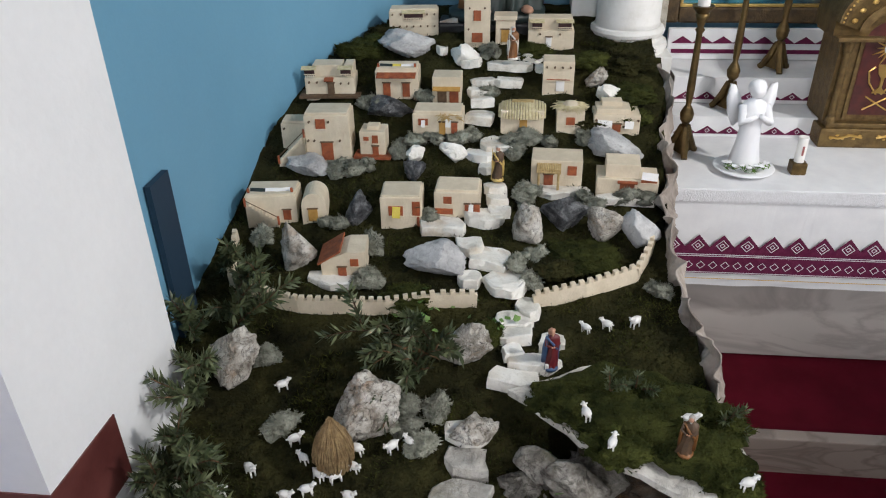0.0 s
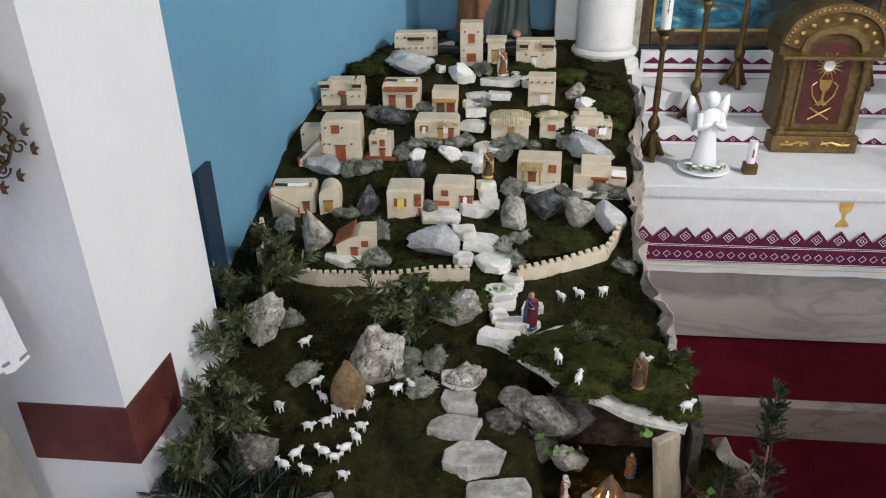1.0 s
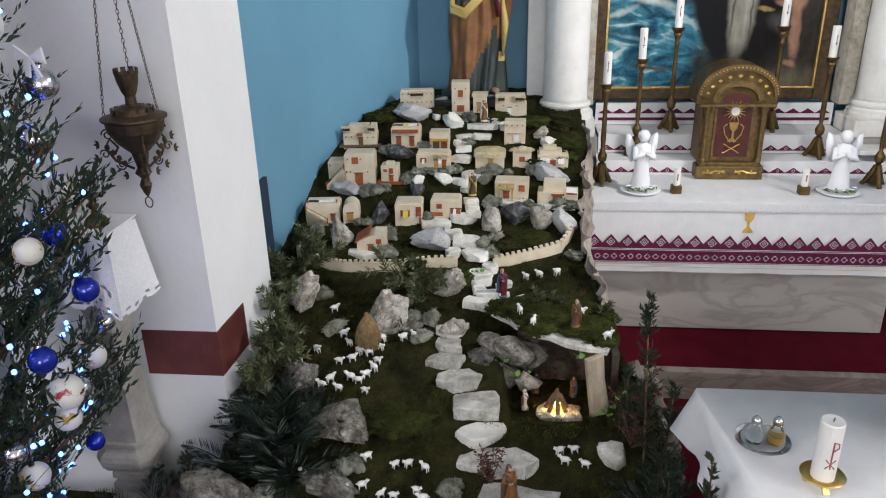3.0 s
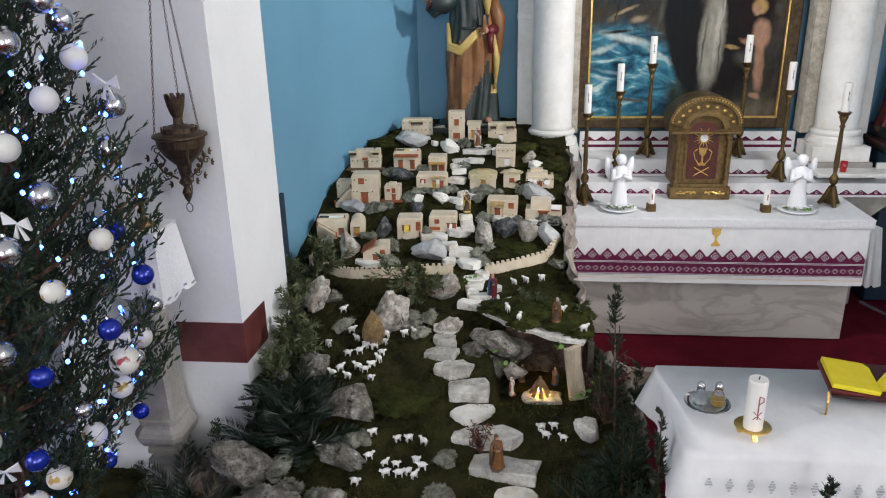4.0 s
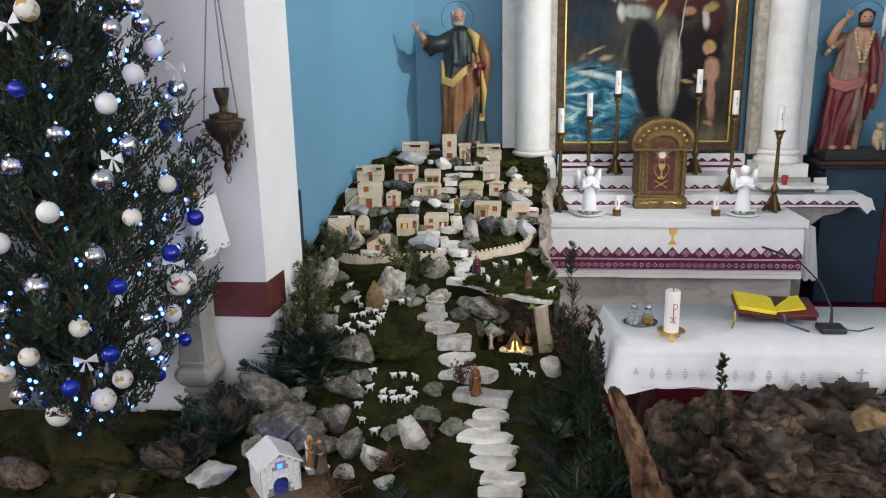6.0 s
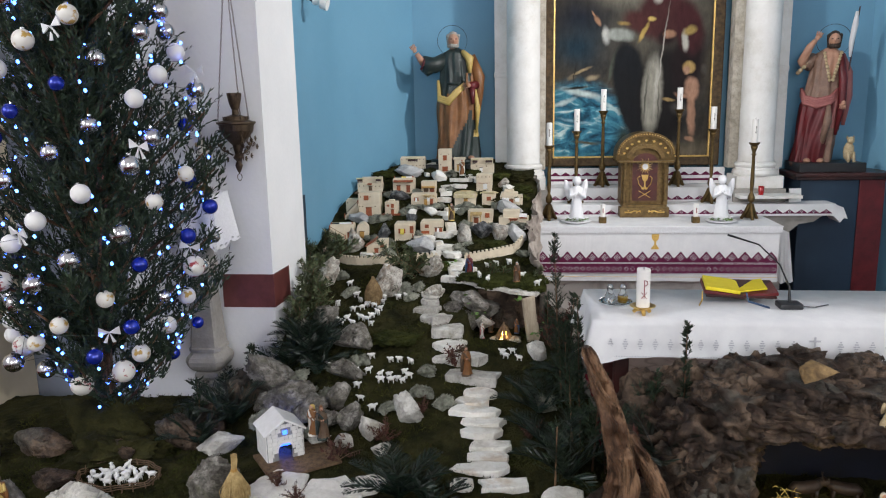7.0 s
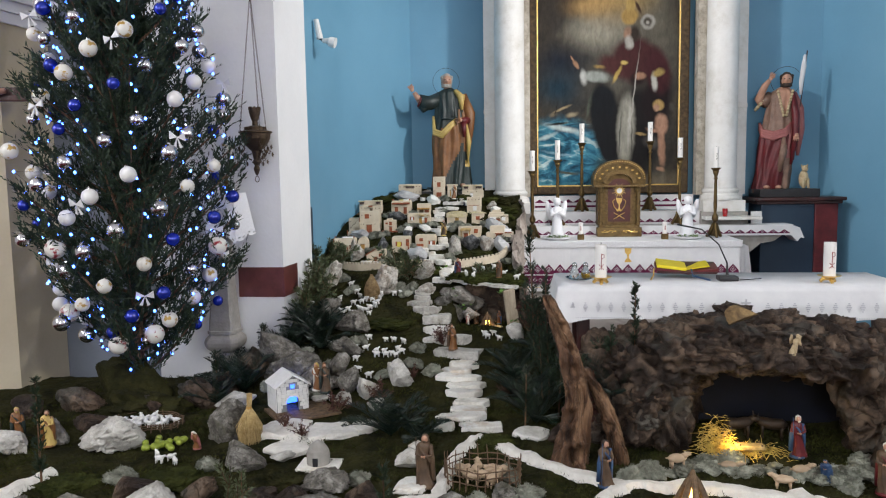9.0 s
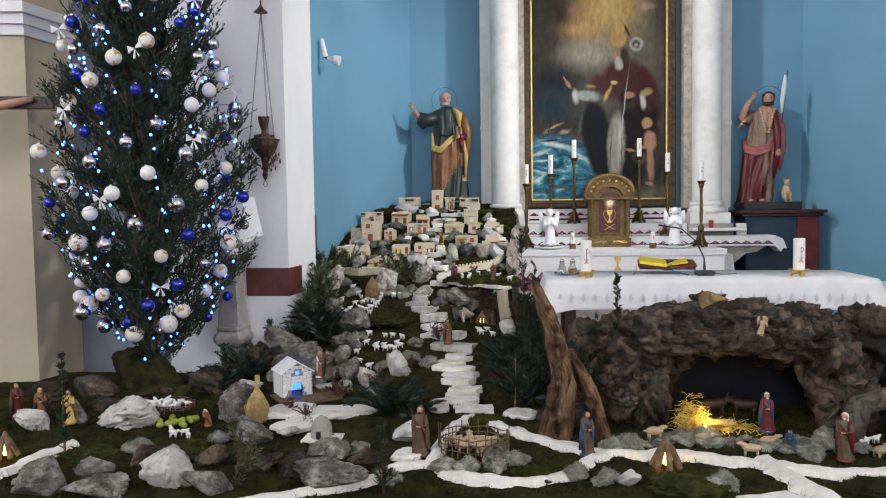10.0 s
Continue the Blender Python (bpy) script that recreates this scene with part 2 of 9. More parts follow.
BURL = stone("burl_bark", (0.007, 0.0045, 0.0035), (0.04, 0.025, 0.017), (0.19, 0.13, 0.088), 5.5, 0.5, 0.55, 0.9, (0.1, 0.096, 0.08), 0.4, 0.2)
STONEW = stone("white_slab_stone", (0.58, 0.55, 0.48), (0.77, 0.745, 0.68), (0.86, 0.845, 0.8), 7, 0.2, 0.85, 0.35, (0.6, 0.5, 0.38), 0.15, 0.06)
STONEF = stone("pale_weathered_stone", (0.3, 0.285, 0.255), (0.52, 0.5, 0.455), (0.72, 0.7, 0.65), 8, 0.3, 0.85, 0.6, (0.24, 0.22, 0.16), 0.25)
STONEG = stone("grey_limestone", (0.06, 0.054, 0.045), (0.165, 0.152, 0.13), (0.42, 0.4, 0.36), 10, 0.5, 0.85, 0.8, (0.12, 0.115, 0.07), 0.5)
STONEP = stone("porous_limestone", (0.2, 0.165, 0.13), (0.52, 0.48, 0.415), (0.78, 0.755, 0.7), 15, 0.6, 0.85, 0.8, (0.42, 0.29, 0.19), 0.6)
STONED = stone("dark_slag_stone", (0.03, 0.031, 0.034), (0.1, 0.103, 0.108), (0.3, 0.305, 0.31), 26, 0.4, 0.5, 0.9, None, 0.5)
STONEB = stone("blue_grey_stone", (0.26, 0.26, 0.26), (0.42, 0.42, 0.42), (0.62, 0.62, 0.61), 8, 0.25, 0.75, 0.5, None, 0.15)
SAND = mat("white_sand", (0.74, 0.71, 0.64), (0.86, 0.83, 0.77), 30, 0.95, 0.7, bscale=250, fine=0.1, spec=0.1)
HOUSE = mat("beige_plaster", (0.6, 0.51, 0.375), (0.71, 0.62, 0.475), 14, 0.85, 0.25, bscale=120, fine=0.06, vary=0.05)
REDWOOD = mat("orange_stained_wood", (0.2, 0.045, 0.015), (0.36, 0.095, 0.03), 40, 0.6, 0.3, fine=0.25, vary=0.2)
OCHRE = mat("ochre_wood", (0.38, 0.2, 0.04), (0.52, 0.3, 0.08), 40, 0.6, 0.3, fine=0.2)
STRAW = mat("dry_straw", (0.36, 0.24, 0.09), (0.6, 0.45, 0.21), 40, 0.8, 0.5, fine=0.25, vary=0.1)
THATCH = mat("pale_raffia", (0.52, 0.44, 0.24), (0.7, 0.62, 0.4), 60, 0.8, 0.5, fine=0.2)
PEG = mat("brown_peg_wood", (0.09, 0.05, 0.025), (0.16, 0.1, 0.055), 60, 0.7, 0.3)
WHITECLAY = mat("white_clay", (0.74, 0.73, 0.7), (0.82, 0.81, 0.79), 30, 0.6, 0.1, vary=0.05)
PAPER = mat("rock_paper", (0.15, 0.12, 0.1), (0.46, 0.4, 0.345), 6, 0.7, 0.5, bscale=30, fine=0.25)
SKIN = mat("painted_plaster_flesh", (0.42, 0.22, 0.14), (0.5, 0.28, 0.19), 20, 0.5, 0.1)
ROBE_G = mat("painted_dark_green", (0.012, 0.02, 0.02), (0.03, 0.045, 0.04), 10, 0.45, 0.15, fine=0.2)
ROBE_O = mat("painted_ochre_brown", (0.15, 0.058, 0.016), (0.26, 0.115, 0.038), 8, 0.45, 0.15, fine=0.2)
ROBE_Y = mat("painted_yellow", (0.48, 0.33, 0.09), (0.6, 0.44, 0.15), 10, 0.45, 0.1)
ROBE_R = mat("painted_crimson", (0.08, 0.008, 0.01), (0.15, 0.016, 0.02), 8, 0.45, 0.15, fine=0.2)
ROBE_P = mat("painted_rose", (0.3, 0.095, 0.09), (0.38, 0.14, 0.125), 10, 0.5, 0.1)
ROBE_B = mat("painted_blue", (0.02, 0.05, 0.12), (0.05, 0.1, 0.2), 20, 0.5, 0.1)
ROBE_W = mat("painted_white", (0.6, 0.58, 0.52), (0.72, 0.7, 0.65), 20, 0.5, 0.1)
ROBE_N = mat("painted_brown", (0.06, 0.035, 0.02), (0.13, 0.08, 0.045), 20, 0.55, 0.15)
GREYHAIR = mat("painted_grey_hair", (0.3, 0.28, 0.25), (0.42, 0.4, 0.36), 40, 0.6, 0.3)
DARKHAIR = mat("painted_dark_hair", (0.02, 0.012, 0.008), (0.05, 0.03, 0.02), 40, 0.6, 0.3)


# ---- mesh helpers ----
def part(name, bm, material, parent=None, label="", smooth=False):
    me = bpy.data.meshes.new(name)
    bm.normal_update()
    bm.to_mesh(me)
    bm.free()
    for m in (material if isinstance(material, (list, tuple)) else (material,)):
        me.materials.append(m)
    if smooth:
        me.polygons.foreach_set("use_smooth", [True] * len(me.polygons))
    ob = new(name, me)
    if parent is not None:
        ob.parent = parent
    return tagged(ob, label)


def thing(name, m, label, category, group="", kind=""):
    ob = new(name)
    ob.empty_display_size = 0.05
    ob.matrix_world = m
    return tagged(ob, label, category, group, kind)


def solo(name, bm, material, m, label, category, group="", kind="", smooth=False):
    ob = part(name, bm, material, None, label, smooth)
    ob.matrix_world = m
    return tagged(ob, label, category, group, kind)


def B():
    return bmesh.new()


def paint(bm, before, index):
    for f in list(bm.faces)[before:]:
        f.material_index = index


def box(bm, cx, cy, cz, sx, sy, sz, bevel=0.0, m=None, idx=0):
    """A box by centre and size; m moves it."""
    nf = len(bm.faces)
    mm = Matrix.Translation((cx, cy, cz)) @ Matrix.Diagonal((sx, sy, sz, 1))
    if m is not None:
        mm = m @ mm
    r = bmesh.ops.create_cube(bm, size=1.0, matrix=mm)
    if bevel:
        es = list({e for v in r["verts"] for e in v.link_edges})
        bmesh.ops.bevel(bm, geom=es, offset=bevel, segments=2, affect="EDGES", profile=0.6)
    if idx:
        bm.faces.ensure_lookup_table()
        paint(bm, nf, idx)
    return bm


def lathe(bm, profile, seg=20, m=None, idx=0, sx=1.0, sy=1.0):
    """Turns (radius, height) pairs round z."""
    m = m or Matrix()
    rings = []
    for r, z in profile:
        if r < 1e-5:
            rings.append([bm.verts.new(m @ Vector((0, 0, z)))])
        else:
            rings.append([bm.verts.new(m @ Vector((r * sx * math.cos(2 * math.pi * i / seg), r * sy * math.sin(2 * math.pi * i / seg), z))) for i in range(seg)])
    for a, b in zip(rings, rings[1:]):
        for i in range(seg):
            j = (i + 1) % seg
            if len(a) == 1 and len(b) == 1:
                continue
            if len(a) == 1:
                f = bm.faces.new((a[0], b[j], b[i]))
            elif len(b) == 1:
                f = bm.faces.new((a[i], a[j], b[0]))
            else:
                f = bm.faces.new((a[i], a[j], b[j], b[i]))
            f.material_index = idx
    for ring, flip in ((rings[0], True), (rings[-1], False)):
        if len(ring) > 1:
            f = bm.faces.new(list(reversed(ring)) if flip else ring)
            f.material_index = idx
    return bm


def tube(bm, pts, radii, seg=6, idx=0):
    """A tapered tube along points."""
    if not isinstance(radii, (list, tuple)):
        radii = [radii] * len(pts)
    rings = []
    for i, (p, r) in enumerate(zip(pts, radii)):
        p = Vector(p)
        d = (Vector(pts[min(i + 1, len(pts) - 1)]) - Vector(pts[max(i - 1, 0)])).normalized()
        a = d.orthogonal().normalized() if i == 0 else (prev - d * prev.dot(d)).normalized()
        prev = a
        b = d.cross(a)
        rings.append([bm.verts.new(p + r * (a * math.cos(2 * math.pi * k / seg) + b * math.sin(2 * math.pi * k / seg))) for k in range(seg)])
    for a, b in zip(rings, rings[1:]):
        for k in range(seg):
            bm.faces.new((a[k], a[(k + 1) % seg], b[(k + 1) % seg], b[k])).material_index = idx
    bm.faces.new(list(reversed(rings[0]))).material_index = idx
    bm.faces.new(rings[-1]).material_index = idx
    return bm


def ball(bm, c, rx, ry=None, rz=None, sub=2, idx=0):
    nf = len(bm.faces)
    m = Matrix.Translation(c) @ Matrix.Diagonal((rx, ry or rx, rz or rx, 1))
    bmesh.ops.create_icosphere(bm, subdivisions=sub, radius=1.0, matrix=m)
    if idx:
        bm.faces.ensure_lookup_table()
        paint(bm, nf, idx)
    return bm


def prism(bm, outline, y0, y1, m=None, idx=0):
    """An (x, z) outline pushed from y0 to y1."""
    m = m or Matrix()
    a = [bm.verts.new(m @ Vector((x, y0, z))) for x, z in outline]
    b = [bm.verts.new(m @ Vector((x, y1, z))) for x, z in outline]
    n = len(outline)
    fs = [bm.faces.new(a), bm.faces.new(list(reversed(b)))]
    fs += [bm.faces.new((a[i], b[i], b[(i + 1) % n], a[(i + 1) % n])) for i in range(n)]
    for f in fs:
        f.material_index = idx
    bmesh.ops.recalc_face_normals(bm, faces=fs)
    return bm


def plan(bm, outline, z0, z1, idx=0):
    """An (x, y) outline pushed from z0 to z1."""
    a = [bm.verts.new((x, y, z0)) for x, y in outline]
    b = [bm.verts.new((x, y, z1)) for x, y in outline]
    n = len(outline)
    fs = [bm.faces.new(list(reversed(a))), bm.faces.new(b)]
    fs += [bm.faces.new((a[i], a[(i + 1) % n], b[(i + 1) % n], b[i])) for i in range(n)]
    for f in fs:
        f.material_index = idx
    bmesh.ops.recalc_face_normals(bm, faces=fs)
    return bm


def structure(name, bm, material, label, category):
    return solo(name, bm, material, Matrix(), label, category, kind="structure")


# ---- ground shape ----
HY = ((-3.2, 0.40), (-1.6, 0.41), (-0.6, 0.455), (0.2, 0.49), (0.5, 0.58), (1.2, 0.81), (1.8, 0.98), (2.1, 1.065), (2.5, 1.17), (2.9, 1.34), (3.4, 1.58), (3.9, 1.68))
XR = ((0.1, 3.3), (0.16, 0.9), (0.8, 0.84), (1.2, 0.8), (1.7, 0.62), (2.4, 0.55), (2.8, 0.58), (3.2, 0.62), (3.6, 0.6), (3.9, 0.4))
XL = ((0.9, -3.0), (1.0, -1.06), (1.9, -1.12), (2.6, -1.1), (3.15, -0.99), (3.9, -0.55))


def lerp(table, v):
    if v <= table[0][0]:
        return table[0][1]
    for (a, b), (c, d) in zip(table, table[1:]):
        if v <= c:
            return b + (d - b) * (v - a) / (c - a)
    return table[-1][1]


def ground_z(x, y):
    """Height of the mossy ground of the crib."""
    z = lerp(HY, y) + noise.noise((x * 3, y * 3, 0)) * 0.022 + noise.noise((x * 9, y * 9, 3)) * 0.016
    if y > 0:
        side = min(1.0, max(0.0, (-0.93 - x) / 0.28)) * min(1.0, max(0.0, (1.4 - y) / 0.4)) * min(1, y / 0.3)
        z += side * (0.435 - z)
    # hollow of the small cave, and its roof is a thing of its own
    d = max(abs(x - 0.4) / 0.22, abs(y - 1.38) / 0.24)
    if d < 1.3:
        z = min(z, 0.72 + max(0.0, d - 1.0) * 0.9)
    return z

# ---- the church ----
FLOOR, PREDELLA = 0.14, 0.31
structure("floor", box(B(), 1, -2.5, FLOOR - 0.1, 12, 13.4, 0.2), CARPET, "deep red carpeted sanctuary floor", "floor")
bm = B()
box(bm, 2.2, 3.27, (FLOOR + PREDELLA) / 2 - 0.006, 4.4, 1.84, PREDELLA - FLOOR - 0.012)
structure("step_1", bm, CARPET, "red carpeted altar step", "step")
structure("trim_step", box(B(), 2.2, 2.35, (FLOOR + PREDELLA) / 2 + 0.005, 4.44, 0.06, PREDELLA - FLOOR + 0.02, 0.008), STEPSTONE, "worn veined marble edge of the altar step", "step edge")
structure("ceiling", box(B(), 1, -2.5, 6.6, 12, 13.4, 0.2), PLASTER, "plain white plaster ceiling", "ceiling")


def wall_run(name, pts, material, label, thick=0.25, z0=FLOOR, z1=6.5):
    """A wall along plan points, its face on the line, its body to the left of the way."""
    bm = B()
    out = []
    for i, p in enumerate(pts):
        a, b = Vector(pts[max(i - 1, 0)]), Vector(pts[min(i + 1, len(pts) - 1)])
        d = (b - a).normalized()
        out.append((p[0] - d.y * thick, p[1] + d.x * thick))
    plan(bm, list(pts) + out[::-1], z0, z1)
    ob = structure(name, bm, material, label, "wall")
    if len(pts) > 6:
        ob.data.polygons.foreach_set("use_smooth", [True] * len(ob.data.polygons))
        ob.data.set_sharp_from_angle(angle=radians(30))
    return ob


def bend(pts, n=28):
    """A smooth run through four plan points."""
    p = [Vector(q) for q in pts]
    ext = [p[0] * 2 - p[1]] + p + [p[-1] * 2 - p[-2]]
    out = []
    for i in range(1, len(ext) - 2):
        for k in range(n // 3):
            t = k / (n // 3)
            a, b, c, d = ext[i - 1:i + 3]
            q = 0.5 * ((2 * b) + (c - a) * t + (2 * a - 5 * b + 4 * c - d) * t * t + (3 * b - a - 3 * c + d) * t ** 3)
            out.append((q.x, q.y))
    return out + [tuple(pts[-1])]


wall_run("wall_apse_west", [(-1.13, 1.69)] + bend([(-1.12, 1.92), (-1.1, 2.6), (-0.99, 3.15), (-0.55, 4.05)]), BLUE, "smooth blue painted apse side wall")
wall_run("wall_apse", [(-1.3, 4.052), (4.5, 4.052)], BLUE, "blue painted apse wall behind the altar")
wall_run("wall_apse_east", bend([(3.641, 4.05), (4.1, 3.15), (4.28, 2.6), (4.3, 1.92)]), BLUE, "smooth blue painted apse side wall")
structure("trim_dado", box(B(), 3.2, 4.04, 0.72, 0.85, 0.02, 1.15), DKBLUE, "dark blue painted lower wall", "dado")

# thin dark blue board set against the blue wall
structure("trim_dark_panel", box(B(), -1.104, 1.99, 1.2, 0.02, 0.13, 0.74), DKBLUE, "dark blue strip on the blue wall", "painted strip")

# arch pilaster with its painted marble band
plan(bm := B(), [(-1.62, 1.09), (-1.036, 1.09), (-1.005, 1.7), (-1.62, 1.7)], FLOOR, 6.5)
structure("wall_pilaster_west", bm, PLASTER, "white plastered arch pilaster with a painted red band", "pilaster")
plan(bm := B(), [(-1.365, 1.086), (-1.032, 1.086), (-1.0185, 1.36), (-1.024, 1.36), (-1.036, 1.1), (-1.365, 1.1)], 0.978, 1.19)
structure("trim_band", bm, STRIPE, "dark red painted marble band round the pilaster", "painted band")
plan(bm := B(), [(4.2, 1.09), (4.8, 1.09), (4.8, 1.918), (4.31, 1.918)], FLOOR, 6.5)
structure("wall_pilaster_east", bm, PLASTER, "white plastered arch pilaster", "pilaster")

# left of the pilaster: wall with a side niche, moulding and the cream nave pier
bm = B()
box(bm, -1.805, 1.25, 3.3, 0.37, 0.3, 6.4)
box(bm, -2.16, 1.25, 4.9, 0.34, 0.3, 3.2)
structure("wall_west", bm, PLASTER, "white plaster wall with a side niche", "wall")
# the shade on this stretch of plaster is put into its grey blue colour
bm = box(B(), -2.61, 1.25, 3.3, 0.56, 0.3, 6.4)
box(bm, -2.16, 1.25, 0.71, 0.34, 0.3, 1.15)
structure("wall_recess", bm, mat("shade_tinted_plaster", (0.16, 0.18, 0.215), (0.22, 0.24, 0.28), 1.5, 0.85, 0.15, bscale=40, fine=0.04), "plaster wall beside the niche, its shade put into a grey blue colour", "wall")
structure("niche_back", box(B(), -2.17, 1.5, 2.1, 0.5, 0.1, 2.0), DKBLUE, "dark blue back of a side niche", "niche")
structure("trim_cornice", box(B(), -1.66, 1.06, 2.92, 0.12, 0.06, 0.1, 0.02), PLASTER, "white plaster moulding", "moulding")
plan(bm := B(), [(-4.0, 0.3), (-2.74, 0.62), (-2.7, 1.09), (-4.0, 1.09)], FLOOR, 6.5)
structure("wall_pier", bm, CREAM, "cream plastered nave pier", "wall")
bm = B()
for k, (o, z) in enumerate(((0.03, 2.86), (0.06, 2.93), (0.1, 3.0))):
    plan(bm, [(-4.0, 0.3 - o), (-2.74 + o * 0.7, 0.62 - o), (-2.7 + o, 1.085), (-4.0, 1.085)], z, z + 0.07)
structure("trim_pier", bm, PLASTER, "stepped plaster cornice of the pier", "cornice")
# unseen nave walls behind the camera, each with two assumed window openings
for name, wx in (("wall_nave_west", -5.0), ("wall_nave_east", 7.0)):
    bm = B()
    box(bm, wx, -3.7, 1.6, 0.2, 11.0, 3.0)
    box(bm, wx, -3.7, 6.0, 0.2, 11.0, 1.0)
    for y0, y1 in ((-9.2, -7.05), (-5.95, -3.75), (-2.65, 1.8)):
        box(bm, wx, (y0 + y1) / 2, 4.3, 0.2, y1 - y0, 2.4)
    structure(name, bm, PLASTER, "unseen white plaster nave wall with assumed tall windows", "wall")
# unseen rear wall, left open for the added window fill
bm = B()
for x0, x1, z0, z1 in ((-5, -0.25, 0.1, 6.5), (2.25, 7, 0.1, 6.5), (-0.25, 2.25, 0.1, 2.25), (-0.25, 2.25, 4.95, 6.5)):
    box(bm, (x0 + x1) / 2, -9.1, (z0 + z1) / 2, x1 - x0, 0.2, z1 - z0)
structure("wall_nave_south", bm, PLASTER, "unseen white plaster rear wall of the nave with an added tall window", "wall")
structure("wall_west_end", box(B(), -4.5, 1.25, 3.3, 1.0, 0.3, 6.4), GREYWALL, "plain plaster wall", "wall")
structure("wall_east_end", box(B(), 5.9, 1.5, 3.3, 2.2, 0.3, 6.4), PLASTER, "plain plaster wall", "wall")

# columns of the retable with bases, plinths and side pilasters
def column(x, side):
    t = thing("column", pose(x, 3.7, PREDELLA), "white painted stone retable column on a plinth", "column", "retable columns")
    part("plinth", box(B(), 0, 0.06, 0.555, 0.44, 0.5, 1.11, 0.006), GREYSTONE, t, "grey stone plinth")
    bm = B()
    box(bm, 0, 0, 1.165, 0.4, 0.34, 0.11, 0.006)
    lathe(bm, [(0.19, 1.22), (0.196, 1.24), (0.19, 1.265), (0.17, 1.275), (0.165, 1.29), (0.175, 1.30), (0.178, 1.315), (0.17, 1.33), (0.158, 1.335)], 40)
    part("base", bm, COLSTONE, t, smooth=False)
    bm = B()
    lathe(bm, [(0.158, 1.33), (0.15, 1.36), (0.149, 2.4), (0.147, 4.2), (0.15, 6.18)], 40)
    part("shaft", bm, COLSTONE, t, smooth=True)
    bm = B()
    box(bm, -side * 0.195, 0.19, 3.73, 0.14, 0.2, 4.92, 0.004)
    box(bm, -side * 0.195, 0.185, 2.15, 0.15, 0.21, 0.05, 0.01)
    box(bm, -side * 0.155, 0.19, 1.2, 0.17, 0.22, 0.18, 0.006)
    part("side_pilaster", bm, COLSTONE, t)
    bm = B()
    box(bm, side * 0.16, 0.2, 3.73, 0.09, 0.16, 4.92, 0.004)
    part("inner_strip", bm, CREAMSTONE, t, "rough cream stone strip")
    return t


column(0.51, 1)
column(2.585, -1)

# ---- altar ----
altar = thing("altar", pose(1.575, 3.1, PREDELLA), "white marble high altar with grey veins", "altar")
part("body", box(B(), 0.02, 0.04, 0.42, 1.82, 0.5, 0.84, 0.006), MARBLE, altar)
part("mensa_slab", box(B(), 0, 0, 0.862, 1.93, 0.58, 0.045, 0.006), MARBLE, altar)


def zigzag(bm, x0, x1, n, z0, zv, zp, y, t=0.002, idx=0):
    """An embroidered band with a toothed upper edge, in one piece."""
    w = (x1 - x0) / n
    for i in range(n):
        xa, xm, xb = x0 + i * w, x0 + (i + 0.5) * w, x0 + (i + 1) * w
        for yy, flip in ((y - t, False), (y, True)):
            for q in (((xa, z0), (xm, z0), (xm, zp), (xa, zv)), ((xm, z0), (xb, z0), (xb, zv), (xm, zp))):
                f = [bm.verts.new((qx, yy, qz)) for qx, qz in q]
                bm.faces.new(f[::-1] if flip else f)
        for (ax, az), (bx, bz) in (((xa, zv), (xm, zp)), ((xm, zp), (xb, zv)), ((xb, z0), (xa, z0))):
            bm.faces.new([bm.verts.new(v) for v in ((ax, y - t, az), (bx, y - t, bz), (bx, y, bz), (ax, y, az))])
    bmesh.ops.remove_doubles(bm, verts=bm.verts, dist=1e-5)


def diamond(bm, x, z, r, y, thick, t=0.001, idx=0):
    o = [(x - r, z), (x, z - r), (x + r, z), (x, z + r)]
    i = [(x - r + thick, z), (x, z - r + thick), (x + r - thick, z), (x, z + r - thick)]
    for k in range(4):
        j = (k + 1) % 4
        prism(bm, [o[k], o[j], i[j], i[k]], y - t, y, idx=idx)


frontal = thing("altar_frontal", pose(1.575, 2.806, PREDELLA), "white linen altar frontal with plum embroidered border", "altar cloth")
bm = B()
nx = 60
for i in range(nx):
    xa, xb = -0.965 + 1.93 * i / nx, -0.965 + 1.93 * (i + 1) / nx
    fa, fb = (0.006 * math.sin(xa * 17) * math.sin(xa * 5 + 1) for xa in (xa, xb))
    q = [bm.verts.new(v) for v in ((xa, 0, 0.875), (xb, 0, 0.875), (xb, -0.012 + fb, 0.44), (xa, -0.012 + fa, 0.44))]
    bm.faces.new(q[::-1])
bmesh.ops.remove_doubles(bm, verts=bm.verts, dist=1e-4)
part("linen", bm, CLOTH, frontal)
bm = B()
ends = []
for k in range(8):
    f, w = k / 7, 0.006 + 0.012 * math.sin(k * 1.7)
    ends.append([bm.verts.new((0.962 + 0.075 * f + 0.055 * f * j / 5, w * j / 5, 0.874 - 0.03 * f - (0.444 - 0.03 * f - 0.012 * math.sin(k * 2.1)) * j / 5)) for j in range(6)])
for a, b in zip(ends, ends[1:]):
    for j in range(5):
        bm.faces.new((a[j], a[j + 1], b[j + 1], b[j]))
bmesh.ops.solidify(bm, geom=bm.faces[:], thickness=0.003)
part("corner_fall", bm, CLOTH, frontal, "white linen corner fold hanging at the end")
zigzag(bm := B(), -0.955, 0.955, 19, 0.505, 0.632, 0.69, -0.02)
part("plum_band", bm, PURPLE, frontal, "plum woven band with a zigzag edge")
bm = B()
for i in range(19):
    x = -0.955 + (i + 0.5) * 1.91 / 19
    diamond(bm, x, 0.64, 0.027, -0.022, 0.004)
    diamond(bm, x, 0.64, 0.012, -0.022, 0.004)
for i in range(38):
    x = -0.955 + (i + 0.5) * 1.91 / 38
    diamond(bm, x, 0.545, 0.019, -0.022, 0.0035)
